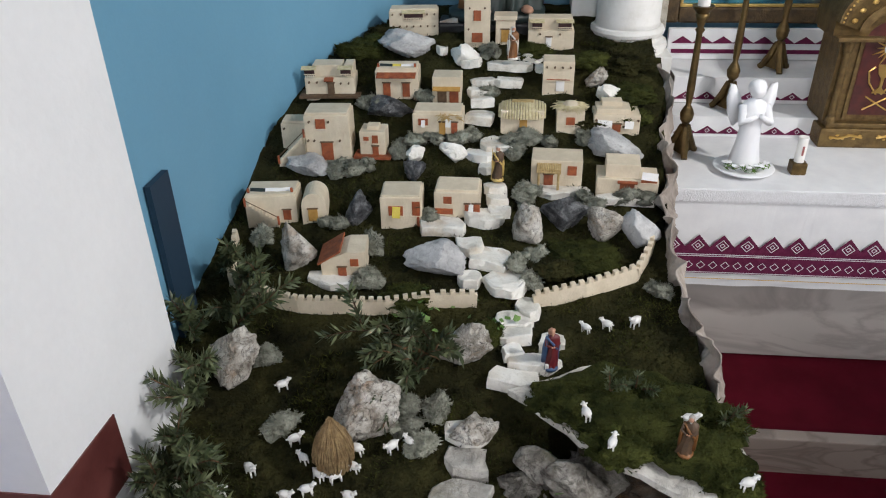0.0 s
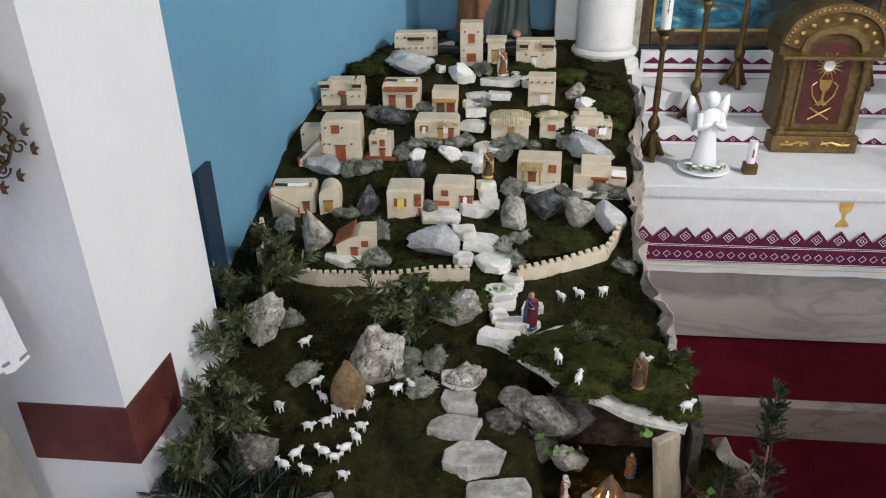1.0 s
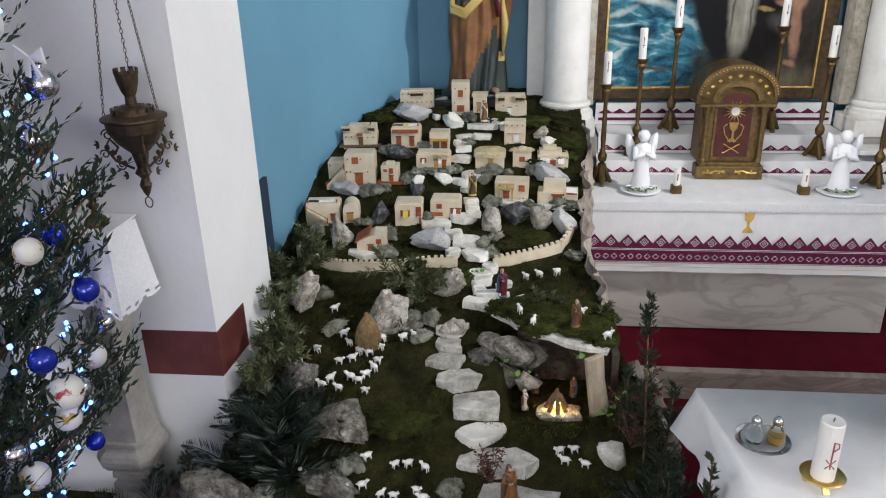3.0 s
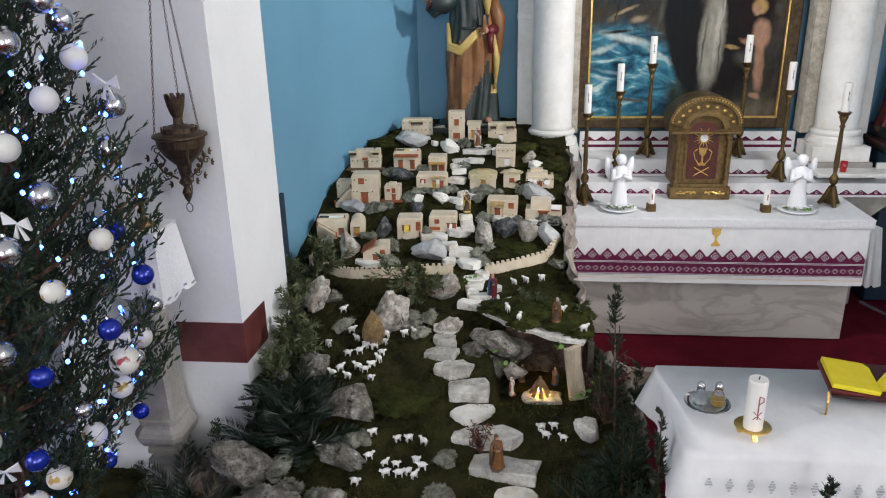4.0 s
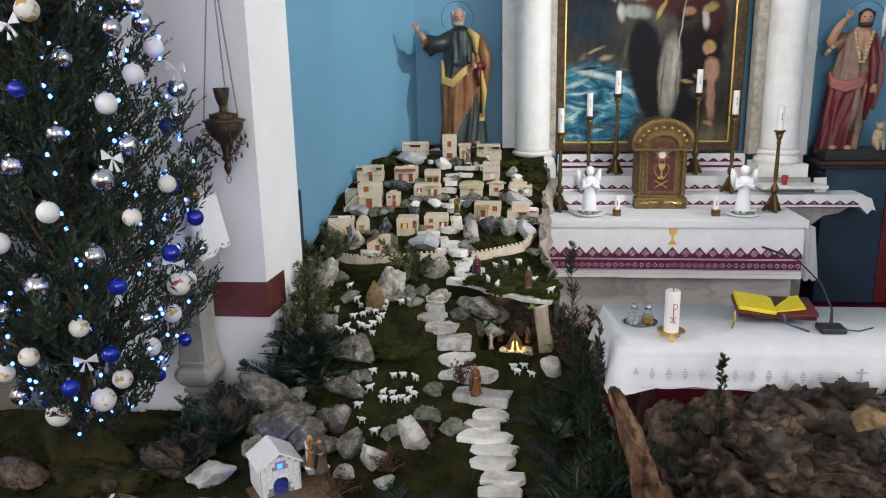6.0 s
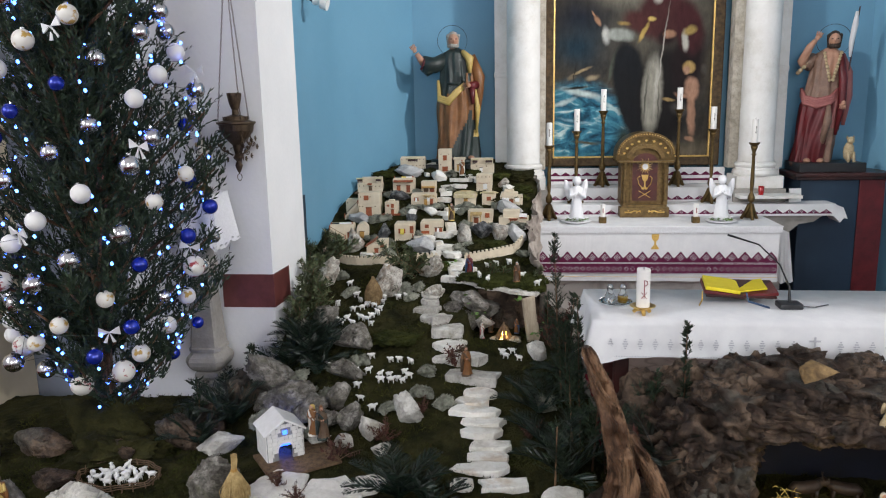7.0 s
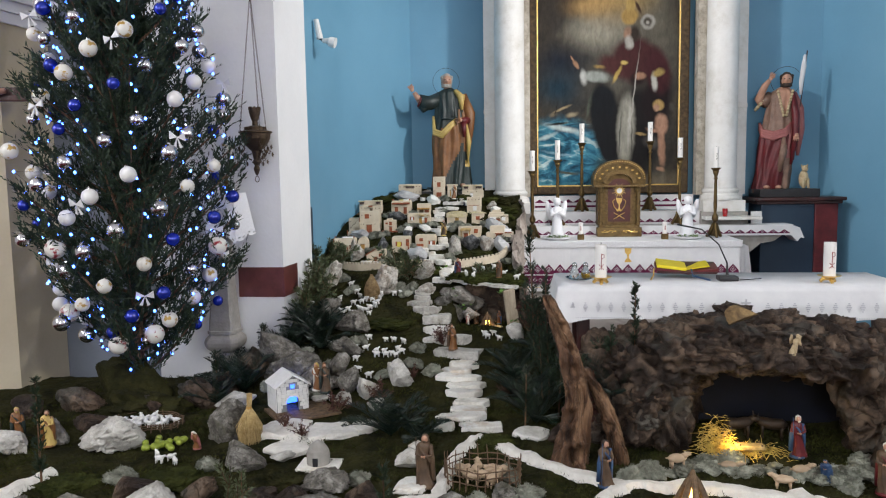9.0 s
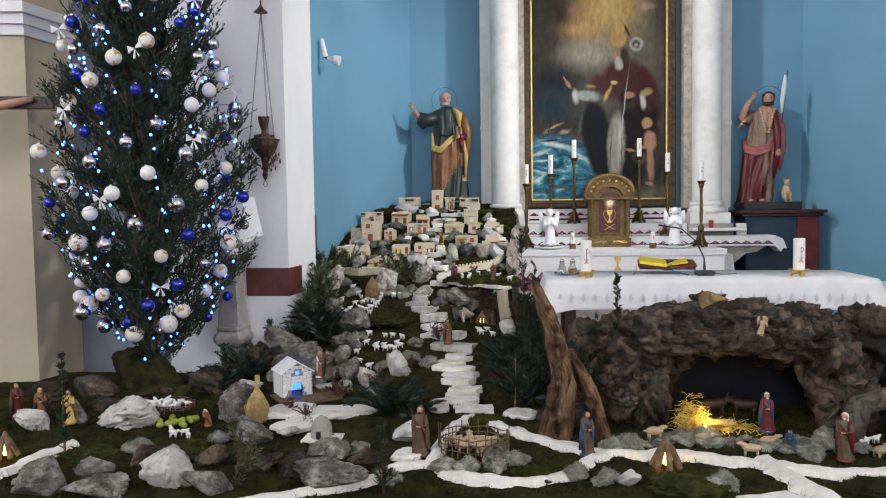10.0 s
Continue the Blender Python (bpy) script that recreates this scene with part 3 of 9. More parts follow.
for z in (0.597, 0.589, 0.51):
    box(bm, 0, -0.0225, z, 1.91, 0.001, 0.003)
tagged(part("white_stitching", bm, LACE, frontal), kind="stuff")
bm = B()
box(bm, 0, -0.0215, 0.478, 1.92, 0.0015, 0.0025)
part("gold_hem", bm, GOLDTHREAD, frontal)
bm = B()
prism(bm, [(-0.03, 0.83), (0.03, 0.83), (0.026, 0.79), (0.008, 0.772), (0.007, 0.745), (0.03, 0.715), (0.03, 0.705), (-0.03, 0.705), (-0.03, 0.715), (-0.007, 0.745), (-0.008, 0.772), (-0.026, 0.79)], -0.008, -0.004)
part("gold_chalice", bm, GOLDTHREAD, frontal, "embroidered golden chalice")

cloth = thing("altar_cloth", pose(1.575, 3.1, PREDELLA + 0.886), "white altar cloth with a scalloped lace edge", "altar cloth")
bm = B()
box(bm, 0, 0, 0.004, 1.985, 0.6, 0.008, 0.003)
for sx in (-1, 1):
    box(bm, sx * 0.988, 0, -0.13, 0.006, 0.56, 0.26)
part("linen", bm, CLOTH, cloth)
bm = B()
n = 66
for i in range(n):
    x0, x1 = -0.985 + 1.97 * i / n, -0.985 + 1.97 * (i + 1) / n
    xm = (x0 + x1) / 2
    prism(bm, [(x0, 0.004), (x1, 0.004), (x1, -0.04), (xm + 0.008, -0.05), (xm - 0.008, -0.05), (x0, -0.04)], -0.3045, -0.3015)
for sx in (-1, 1):
    for i in range(20):
        y0, y1 = -0.3 + 0.6 * i / 20, -0.3 + 0.6 * (i + 1) / 20
        box(bm, sx * 0.992, (y0 + y1) / 2, -0.28, 0.004, 0.026, 0.05, 0.002)
tagged(part("lace_edge", bm, LACE, cloth, "scalloped white lace trim"), kind="stuff")

# gradines behind the altar, covered with embroidered cloths
for k, (y0, y1, z, x0, x1) in enumerate(((3.38, 3.6, 1.3, 0.72, 3.18), (3.56, 3.88, 1.43, 0.74, 2.36))):
    g = thing("gradine", pose(0, 0, 0), "stone altar shelf under a white embroidered cloth", "altar shelf", "altar shelves")
    if k == 0:
        bm = B()
        box(bm, 1.55, (y0 + y1) / 2 + 0.01, (1.2 + z) / 2 - 0.01, 1.66, y1 - y0 - 0.02, z - 1.2 - 0.02)
        box(bm, 2.77, (y0 + y1) / 2 + 0.01, z - 0.06, 0.78, y1 - y0 - 0.02, 0.08)
        part("stone", bm, GREYSTONE, g)
    else:
        part("stone", box(B(), 1.55, (y0 + y1) / 2 + 0.01, (1.2 + z) / 2 - 0.01, 1.6, y1 - y0 - 0.02, z - 1.22), GREYSTONE, g)
    bm = B()
    box(bm, (x0 + x1) / 2, (y0 + y1) / 2, z - 0.003, x1 - x0, y1 - y0, 0.008, 0.003)
    d = 0.1 if k == 0 else 0.125
    box(bm, (x0 + x1) / 2, y0 - 0.001, z - d / 2, x1 - x0, 0.006, d)
    if k == 0:
        prism(bm, [(x1 - 0.02, z), (x1 + 0.06, z - 0.03), (x1 + 0.1, z - 0.13), (x1 + 0.07, z - 0.12), (x1 + 0.04, z - 0.16), (x1 - 0.02, z - 0.1)], y0 - 0.01, y1)
    part("cloth", bm, CLOTH, g, "white linen cloth")
    nz = int((x1 - x0) / 0.1)
    zigzag(bm := B(), x0 + 0.01, x1 - 0.03, nz, z - d + 0.018, z - d + 0.022, z - d + 0.055, y0 - 0.005)
    part("plum_zigzag", bm, PURPLE, g, "plum zigzag border")
    bm = B()
    for i in range(nz):
        w = (x1 - x0 - 0.04) / nz
        diamond(bm, x0 + 0.01 + (i + 0.5) * w, z - d + 0.034, 0.012, y0 - 0.0075, 0.003)
    tagged(part("white_stitching", bm, LACE, g), kind="stuff")
# top runner just under the painting
run = thing("altar_runner", pose(0, 0, 0), "white runner with two plum woven stripes under the painting", "altar cloth")
part("linen", box(B(), 1.55, 3.86, 1.51, 1.62, 0.03, 0.15), CLOTH, run)
zigzag(bm := B(), 0.76, 2.34, 16, 1.515, 1.518, 1.55, 3.843)
box(bm, 1.55, 3.842, 1.475, 1.58, 0.003, 0.02)
part("plum_band", bm, PURPLE, run)
# corbel under the shelf
bm = B()
prism(bm, [(2.6, 1.2), (3.1, 1.2), (3.02, 1.14), (2.9, 1.12), (2.82, 1.05), (2.72, 0.98), (2.6, 0.95)], 3.42, 3.58)
structure("corbel", bm, GREYSTONE, "carved stone corbel under the altar shelf", "corbel")
sh = solo("stone_ledge", box(B(), 2.63, 3.44, 1.365, 0.52, 0.2, 0.03, 0.006), COLSTONE, Matrix(), "white marble ledge before the column", "ledge", kind="structure")
bm = B()
lathe(bm, [(0.02, 0), (0.024, 0.005), (0.02, 0.012), (0.024, 0.02), (0.026, 0.075), (0.023, 0.075), (0.022, 0.02), (0, 0.018)], 16)
RUBY = mat("ruby_glass", (0.3, 0.004, 0.006), (0.4, 0.008, 0.01), 10, 0.1, 0.0, coat=1.0)
solo("votive_lamp", bm, RUBY, pose(2.56, 3.4, 1.381), "small red glass votive lamp on the marble ledge", "votive lamp", smooth=True)
solo("white_card", box(B(), 0, 0, 0.06, 0.1, 0.02, 0.12, 0.002), WHITECLAY, pose(2.88, 3.5, 1.302, -6, 0, 4), "blank white standing card on the shelf", "card")

# ---- painting ----
pic = thing("painting", pose(1.505, 3.93, 1.6), "large dark oil painting of a stormy sea in a gilt frame", "painting")
W2, HH = 0.81, 2.75
bm = B()
for sx in (-1, 1):
    box(bm, sx * (W2 - 0.045), 0, HH / 2, 0.09, 0.07, HH, 0.012)
for z in (0.04, HH - 0.04):
    box(bm, 0, 0, z, 2 * W2 - 0.18, 0.07, 0.08, 0.012)
part("frame", bm, mat("dark_gilded_wood", (0.035, 0.022, 0.01), (0.1, 0.062, 0.026), 24, 0.45, 0.5, metal=0.4, fine=0.3), pic, "dark worn gilded wooden frame")
bm = B()
for sx in (-1, 1):
    box(bm, sx * (W2 - 0.098), -0.02, HH / 2, 0.014, 0.03, HH - 0.16, 0.003)
box(bm, 0, -0.02, 0.087, 2 * W2 - 0.2, 0.03, 0.014, 0.003)
part("gilt_slip", bm, GOLD, pic, "bright gold inner slip")


def canvas_material():
    m = mat("painted_canvas", (0.02, 0.02, 0.02), (0.06, 0.05, 0.035), 3, 0.6, 0.15, fine=0.2, spec=0.15)
    nt = m.node_tree
    b = nt.nodes["Principled BSDF"]
    src = b.inputs["Base Color"].links[0].from_socket
    tc = [n for n in nt.nodes if n.type == "TEX_COORD"][0]
    sep = nt.nodes.new("ShaderNodeSeparateXYZ")
    nt.links.new(tc.outputs["Object"], sep.inputs[0])

    def ramp_of(sock, stops):
        r = nt.nodes.new("ShaderNodeValToRGB")
        e = r.color_ramp.elements
        e[0].position, e[0].color = stops[0][0], (*stops[0][1], 1)
        e[1].position, e[1].color = stops[-1][0], (*stops[-1][1], 1)
        for p, c in stops[1:-1]:
            e.new(p).color = (*c, 1)
        nt.links.new(sock, r.inputs[0])
        return r.outputs[0]

    def blend(f, a, c, socket=True):
        mx = nt.nodes.new("ShaderNodeMix")
        mx.data_type = "RGBA"
        nt.links.new(f, mx.inputs["Factor"])
        nt.links.new(a, mx.inputs["A"])
        if socket:
            nt.links.new(c, mx.inputs["B"])
        else:
            mx.inputs["B"].default_value = (*c, 1)
        return mx.outputs["Result"]

    # brush strokes bend every shape a little
    br = nt.nodes.new("ShaderNodeTexNoise")
    br.inputs["Scale"].default_value, br.inputs["Detail"].default_value = 9, 4
    nt.links.new(tc.outputs["Object"], br.inputs["Vector"])
    wp = nt.nodes.new("ShaderNodeVectorMath")
    wp.operation = "MULTIPLY_ADD"
    wp.inputs[1].default_value = (0.045, 0, 0.045)
    nt.links.new(br.outputs["Color"], wp.inputs[0])
    of = nt.nodes.new("ShaderNodeVectorMath")
    of.operation = "ADD"
    of.inputs[1].default_value = (-0.0225, 0, -0.0225)
    nt.links.new(tc.outputs["Object"], of.inputs[0])
    nt.links.new(of.outputs[0], wp.inputs[2])
    state = {"c": src}

    def dab(x, z, rx, rz, turn, col, soft=0.35, most=1.0, colour_socket=None):
        """One soft-edged brushed oval of colour."""
        mp = nt.nodes.new("ShaderNodeMapping")
        mp.vector_type = "TEXTURE"
        mp.inputs["Location"].default_value = (x, 0, z)
        mp.inputs["Rotation"].default_value = (0, radians(turn), 0)
        mp.inputs["Scale"].default_value = (rx, 1, rz)
        nt.links.new(wp.outputs[0], mp.inputs[0])
        gr = nt.nodes.new("ShaderNodeTexGradient")
        gr.gradient_type = "SPHERICAL"
        nt.links.new(mp.outputs[0], gr.inputs[0])
        mr = nt.nodes.new("ShaderNodeMapRange")
        mr.inputs["From Max"].default_value, mr.inputs["To Max"].default_value = min(1.0, soft * 1.5 + 0.1), most
        mr.interpolation_type = "SMOOTHSTEP"
        nt.links.new(gr.outputs["Fac"], mr.inputs["Value"])
        state["c"] = blend(mr.outputs[0], state["c"], colour_socket or tuple(v * (0.95 if max(col) > 0.24 else 0.6) for v in col), colour_socket is not None)

    # stormy sky, golden above
    dab(0.25, 1.5, 0.75, 1.0, 0, (0.15, 0.14, 0.11), 1.0)
    dab(0.55, 1.75, 0.3, 0.5, 0, (0.19, 0.175, 0.13), 1.0)
    dab(-0.1, 1.66, 0.5, 0.28, 0, (0.28, 0.26, 0.2), 0.9)
    dab(0.08, 2.15, 0.62, 0.55, 0, (0.5, 0.33, 0.125), 0.8, 1.0)
    dab(-0.2, 1.93, 0.4, 0.2, 0, (0.45, 0.28, 0.11), 0.8, 0.9)
    dab(-0.4, 2.08, 0.22, 0.34, 8, (0.05, 0.036, 0.032), 0.8, 0.85)
    dab(-0.6, 1.9, 0.25, 0.5, 0, (0.075, 0.062, 0.05), 0.9, 0.8)
    dab(0.66, 1.9, 0.2, 0.6, 0, (0.07, 0.06, 0.045), 0.9, 0.8)
    dab(-0.48, 1.36, 0.42, 0.28, 0, (0.016, 0.022, 0.036), 0.8)
    dab(-0.5, 1.1, 0.4, 0.3, 0, (0.016, 0.045, 0.07), 0.8)
    dab(-0.23, 2.12, 0.12, 0.09, 0, (0.3, 0.16, 0.1), 0.5, 0.8)
    dab(0.5, 2.12, 0.13, 0.07, 0, (0.34, 0.24, 0.17), 0.5, 0.8)
    # sea with broken foam
    wv = nt.nodes.new("ShaderNodeTexNoise")
    wv.inputs["Scale"].default_value, wv.inputs["Detail"].default_value, wv.inputs["Distortion"].default_value = 3.4, 8, 1.5
    mp = nt.nodes.new("ShaderNodeMapping")
    mp.inputs["Scale"].default_value = (1, 1, 2.3)
    mp.inputs["Rotation"].default_value = (0, 0.3, 0)
    nt.links.new(tc.outputs["Object"], mp.inputs[0])
    nt.links.new(mp.outputs[0], wv.inputs[0])
    sea = ramp_of(wv.outputs["Fac"], ((0.34, (0.008, 0.035, 0.06)), (0.47, (0.022, 0.11, 0.17)), (0.57, (0.06, 0.22, 0.29)), (0.66, (0.4, 0.52, 0.52))))
    dab(-0.5, 0.36, 0.56, 0.5, 0, None, 0.14, 1.0, sea)
    for x, z, rx, rz, turn, col in ((-0.45, 0.68, 0.3, 0.045, 14, (0.46, 0.54, 0.52)), (-0.62, 0.6, 0.16, 0.035, -22, (0.4, 0.5, 0.5)), (-0.2, 0.56, 0.2, 0.028, 28, (0.32, 0.43, 0.44)), (-0.48, 0.42, 0.26, 0.02, 10, (0.2, 0.34, 0.4)),
                                    (-0.4, 0.22, 0.2, 0.025, 4, (0.12, 0.11, 0.075)), (-0.5, 0.73, 0.2, 0.022, -4, (0.016, 0.014, 0.01)), (-0.46, 0.88, 0.14, 0.02, -24, (0.3, 0.23, 0.13)), (-0.36, 0.82, 0.09, 0.04, -10, (0.27, 0.22, 0.14)), (-0.55, 0.82, 0.06, 0.028, -10, (0.24, 0.19, 0.12)), (-0.52, 0.86, 0.006, 0.13, 6, (0.03, 0.025, 0.02))):
        dab(x, z, rx, rz, turn, col, 0.5)
    dab(-0.06, 0.26, 0.13, 0.18, 0, (0.04, 0.05, 0.035), 0.6)
    dab(0.55, 0.13, 0.35, 0.13, 0, (0.2, 0.17, 0.12), 0.6)
    # dark mantle, maroon cape and pale robe
    for x, z, rx, rz, turn, col, soft in ((-0.17, 0.94, 0.035, 0.2, 14, (0.13, 0.15, 0.11), 0.5), (-0.03, 0.84, 0.17, 0.36, -6, (0.009, 0.011, 0.014), 0.14), (0.0, 0.55, 0.14, 0.4, -16, (0.01, 0.011, 0.013), 0.2), (0.3, 0.65, 0.3, 0.55, 0, (0.013, 0.011, 0.011), 0.2), (0.5, 0.95, 0.2, 0.45, 0, (0.018, 0.01, 0.011), 0.3),
                                          (0.27, 1.36, 0.29, 0.27, 0, (0.085, 0.026, 0.026), 0.2), (0.06, 1.3, 0.22, 0.12, 28, (0.095, 0.03, 0.028), 0.3), (0.5, 1.25, 0.16, 0.3, -12, (0.075, 0.02, 0.023), 0.25), (0.3, 1.16, 0.12, 0.1, 0, (0.025, 0.012, 0.012), 0.4),
                                          (0.19, 0.66, 0.115, 0.44, 2, (0.26, 0.25, 0.205), 0.22), (0.22, 0.7, 0.03, 0.4, 2, (0.4, 0.385, 0.33), 0.6), (0.13, 0.6, 0.016, 0.36, 3, (0.12, 0.12, 0.1), 0.6), (0.25, 0.55, 0.012, 0.3, 0, (0.13, 0.125, 0.105), 0.6),
                                          (-0.12, 1.2, 0.18, 0.075, 8, (0.27, 0.29, 0.26), 0.3), (-0.24, 1.2, 0.045, 0.11, -8, (0.42, 0.42, 0.39), 0.4), (0.1, 1.22, 0.028, 0.13, 26, (0.4, 0.28, 0.08), 0.4), (-0.08, 1.3, 0.08, 0.028, 10, (0.27, 0.18, 0.06), 0.5), (0.17, 1.33, 0.05, 0.028, 0, (0.55, 0.4, 0.12), 0.4),
                                          (0.47, 1.13, 0.04, 0.12, -6, (0.42, 0.41, 0.36), 0.35), (0.51, 1.22, 0.085, 0.05, -20, (0.34, 0.25, 0.08), 0.4), (0.33, 1.19, 0.07, 0.05, 0, (0.33, 0.18, 0.11), 0.35), (-0.32, 1.33, 0.03, 0.065, -30, (0.34, 0.19, 0.11), 0.4), (-0.355, 1.39, 0.012, 0.05, -35, (0.34, 0.19, 0.11), 0.5),
                                          (0.27, 1.62, 0.07, 0.12, 0, (0.055, 0.04, 0.03), 0.4), (0.2, 1.63, 0.055, 0.085, 0, (0.29, 0.17, 0.11), 0.3), (0.215, 1.53, 0.055, 0.095, 0, (0.35, 0.33, 0.29), 0.3), (0.22, 1.79, 0.1, 0.1, 0, (0.36, 0.23, 0.075), 0.2), (0.225, 1.91, 0.062, 0.1, 0, (0.4, 0.27, 0.09), 0.25), (0.3, 1.88, 0.024, 0.11, -24, (0.07, 0.035, 0.02), 0.4),
                                          (0.4, 1.73, 0.08, 0.095, 0, (0.3, 0.285, 0.25), 0.16), (0.4, 1.73, 0.052, 0.064, 0, (0.1, 0.085, 0.065), 0.3), (0.4, 1.72, 0.025, 0.03, 0, (0.33, 0.31, 0.27), 0.4), (0.265, 0.97, 0.012, 0.68, 6.5, (0.36, 0.34, 0.3), 0.5),
                                          (0.44, 0.52, 0.12, 0.09, 20, (0.12, 0.11, 0.1), 0.5), (0.65, 0.87, 0.04, 0.075, 0, (0.11, 0.1, 0.085), 0.5), (0.55, 0.48, 0.05, 0.27, -3, (0.33, 0.185, 0.12), 0.3), (0.545, 0.7, 0.085, 0.135, -10, (0.37, 0.21, 0.14), 0.25), (0.46, 0.64, 0.1, 0.03, 18, (0.36, 0.2, 0.13), 0.4), (0.54, 0.24, 0.06, 0.03, 30, (0.33, 0.19, 0.12), 0.4),
                                          (0.34, 0.61, 0.075, 0.022, 6, (0.32, 0.22, 0.09), 0.4), (0.515, 0.9, 0.072, 0.068, 0, (0.36, 0.24, 0.09), 0.25), (0.49, 0.87, 0.04, 0.052, 0, (0.4, 0.23, 0.15), 0.35)):
        dab(x, z, rx, rz, turn, col, soft)
    # long brush strokes break up every tone
    fm = nt.nodes.new("ShaderNodeMapping")
    fm.inputs["Scale"].default_value = (1, 1, 0.4)
    fm.inputs["Rotation"].default_value = (0, 0.12, 0)
    nt.links.new(wp.outputs[0], fm.inputs[0])
    fn = nt.nodes.new("ShaderNodeTexNoise")
    fn.inputs["Scale"].default_value, fn.inputs["Detail"].default_value, fn.inputs["Roughness"].default_value = 20, 6, 0.65
    nt.links.new(fm.outputs[0], fn.inputs["Vector"])
    fr = nt.nodes.new("ShaderNodeMapRange")
    for key, v in (("From Min", 0.3), ("From Max", 0.72), ("To Min", 0.72), ("To Max", 1.35)):
        fr.inputs[key].default_value = v
    nt.links.new(fn.outputs["Fac"], fr.inputs["Value"])
    hs = nt.nodes.new("ShaderNodeHueSaturation")
    nt.links.new(fr.outputs[0], hs.inputs["Value"])
    nt.links.new(state["c"], hs.inputs["Color"])
    nt.links.new(hs.outputs[0], b.inputs["Base Color"])
    return m


part("canvas", box(B(), 0, 0.005, HH / 2, 2 * W2 - 0.2, 0.01, HH - 0.16), canvas_material(), pic, "dark oil canvas with robed shapes over a stormy sea")

# ---- front altar table ----
table = thing("altar_table", pose(1.79, 0.5, FLOOR), "wooden altar table under a white cloth", "table")
part("tabletop", box(B(), 0, 0, 1.015, 1.84, 0.58, 0.04, 0.005), DARKWOOD, table)
for sx in (-0.8, 0.8):
    for sy in (-0.22, 0.22):
        part("leg", box(B(), sx, sy, 0.497, 0.07, 0.07, 0.995, 0.006), DARKWOOD, table)

# ---- ground of the crib ----
def ground_mesh():
    bm = B()
    xs = [-3.0 + 0.022 * i for i in range(286)]
    ys = [-2.6 + 0.022 * i for i in range(298)]
    grid = {}
    for i, x in enumerate(xs):
        for j, y in enumerate(ys):
            if x > lerp(XR, y) + 0.02 or x < lerp(XL, y) - 0.04:
                continue
            n = noise.noise((x * 24, y * 24, 3)) * 0.008 + noise.noise((x * 47, y * 47, 7)) * 0.006
            z = ground_z(x, y) - 0.01 + n
            if y < -2.4:
                z = FLOOR + (z - FLOOR) * (y + 2.61) / 0.21
            grid[i, j] = bm.verts.new((x, y, z))
    for (i, j), v in grid.items():
        q = [grid.get(k) for k in ((i, j), (i + 1, j), (i + 1, j + 1), (i, j + 1))]
        if all(q):
            bm.faces.new(q)
    edge = [e for e in bm.edges if len(e.link_faces) == 1]
    r = bmesh.ops.extrude_edge_only(bm, edges=edge)
    for v in r["geom"]:
        if isinstance(v, bmesh.types.BMVert):
            v.co.z = FLOOR - 0.01
    bmesh.ops.recalc_face_normals(bm, faces=bm.faces)
    return bm


ground = structure("ground", ground_mesh(), MOSS, "dark green moss covered hillside of the crib", "ground")

# ---- stones ----
def rock_bm(sx, sy, sz, seed, rough=0.28, sub=3, flat=0.0, pits=0.0):
    bm = B()
    bmesh.ops.create_icosphere(bm, subdivisions=sub, radius=1.0)
    o = Vector((seed * 7.3, seed * 3.1, seed * 1.7))
    for v in bm.verts:
        p = v.co.copy()
        n = noise.noise(p * 1.1 + o) * rough * 1.6 + noise.noise(p * 2.6 + o) * rough * 0.8 + noise.noise(p * 6 + o) * rough * 0.35
        if pits:
            n -= pits * max(0.0, noise.noise(p * 5 + o * 2) - 0.12) * 1.6
        f = 1 + n
        p *= f
        # broken faces: cut by several planes, then roughen
        for k in range(9):
            d = Vector((math.sin(seed * 1.3 + k * 2.1), math.cos(seed * 2.7 + k * 1.4), math.sin(seed + k * 1.9) * 0.9)).normalized()
            lim = 0.56 + 0.22 * ((seed * 37 + k * 61) % 10) / 10
            c = p.dot(d)
            if c > lim:
                p -= d * (c - lim) * 0.93
        q = p.normalized()
        p += q * ((0.5 - abs(noise.noise(p * 4.5 + o))) * rough * 0.34 + (0.5 - abs(noise.noise(p * 9 + o))) * rough * 0.2 + noise.noise(p * 18 + o) * rough * 0.14)
        if flat and p.z > flat:
            p.z = flat + (p.z - flat) * 0.25
        v.co = Vector((p.x * sx / 2, p.y * sy / 2, p.z * sz / 2))
    return bm


ROCK_SEED = [1]


def moss_bm(sx, sy, sz, seed):
    """A ragged moss cushion: a lumpy low dome bristling with short fibres."""
    bm = B()
    bmesh.ops.create_icosphere(bm, subdivisions=4, radius=1.0)
    o = Vector((seed * 3.7, seed * 1.9, seed))
    for v in bm.verts:
        p = v.co.copy()
        n = noise.noise(p * 1.6 + o) * 0.4 + noise.noise(p * 4 + o) * 0.28 + noise.noise(p * 9 + o) * 0.16
        p *= 1 + n
        v.co = Vector((p.x * sx / 2, p.y * sy / 2, p.z * sz / 2))
    rr = random.Random(seed)
    vs = [v.co.copy() for v in bm.verts if v.co.z > -sz * 0.1]
    L0 = 0.016
    for i in range(900):
        a = rr.choice(vs) + Vector((rr.gauss(0, 0.03) * sx, rr.gauss(0, 0.03) * sy, 0))
        d = Vector((rr.gauss(0, 0.7) + a.x / sx, rr.gauss(0, 0.7) + a.y / sy, 0.8)).normalized() * L0 * rr.uniform(0.5, 1.4)
        w = d.orthogonal().normalized() * 0.0022
        a = a - d * 0.3
        bm.faces.new([bm.verts.new(q) for q in (a - w, a + w, a + d)])
    return bm


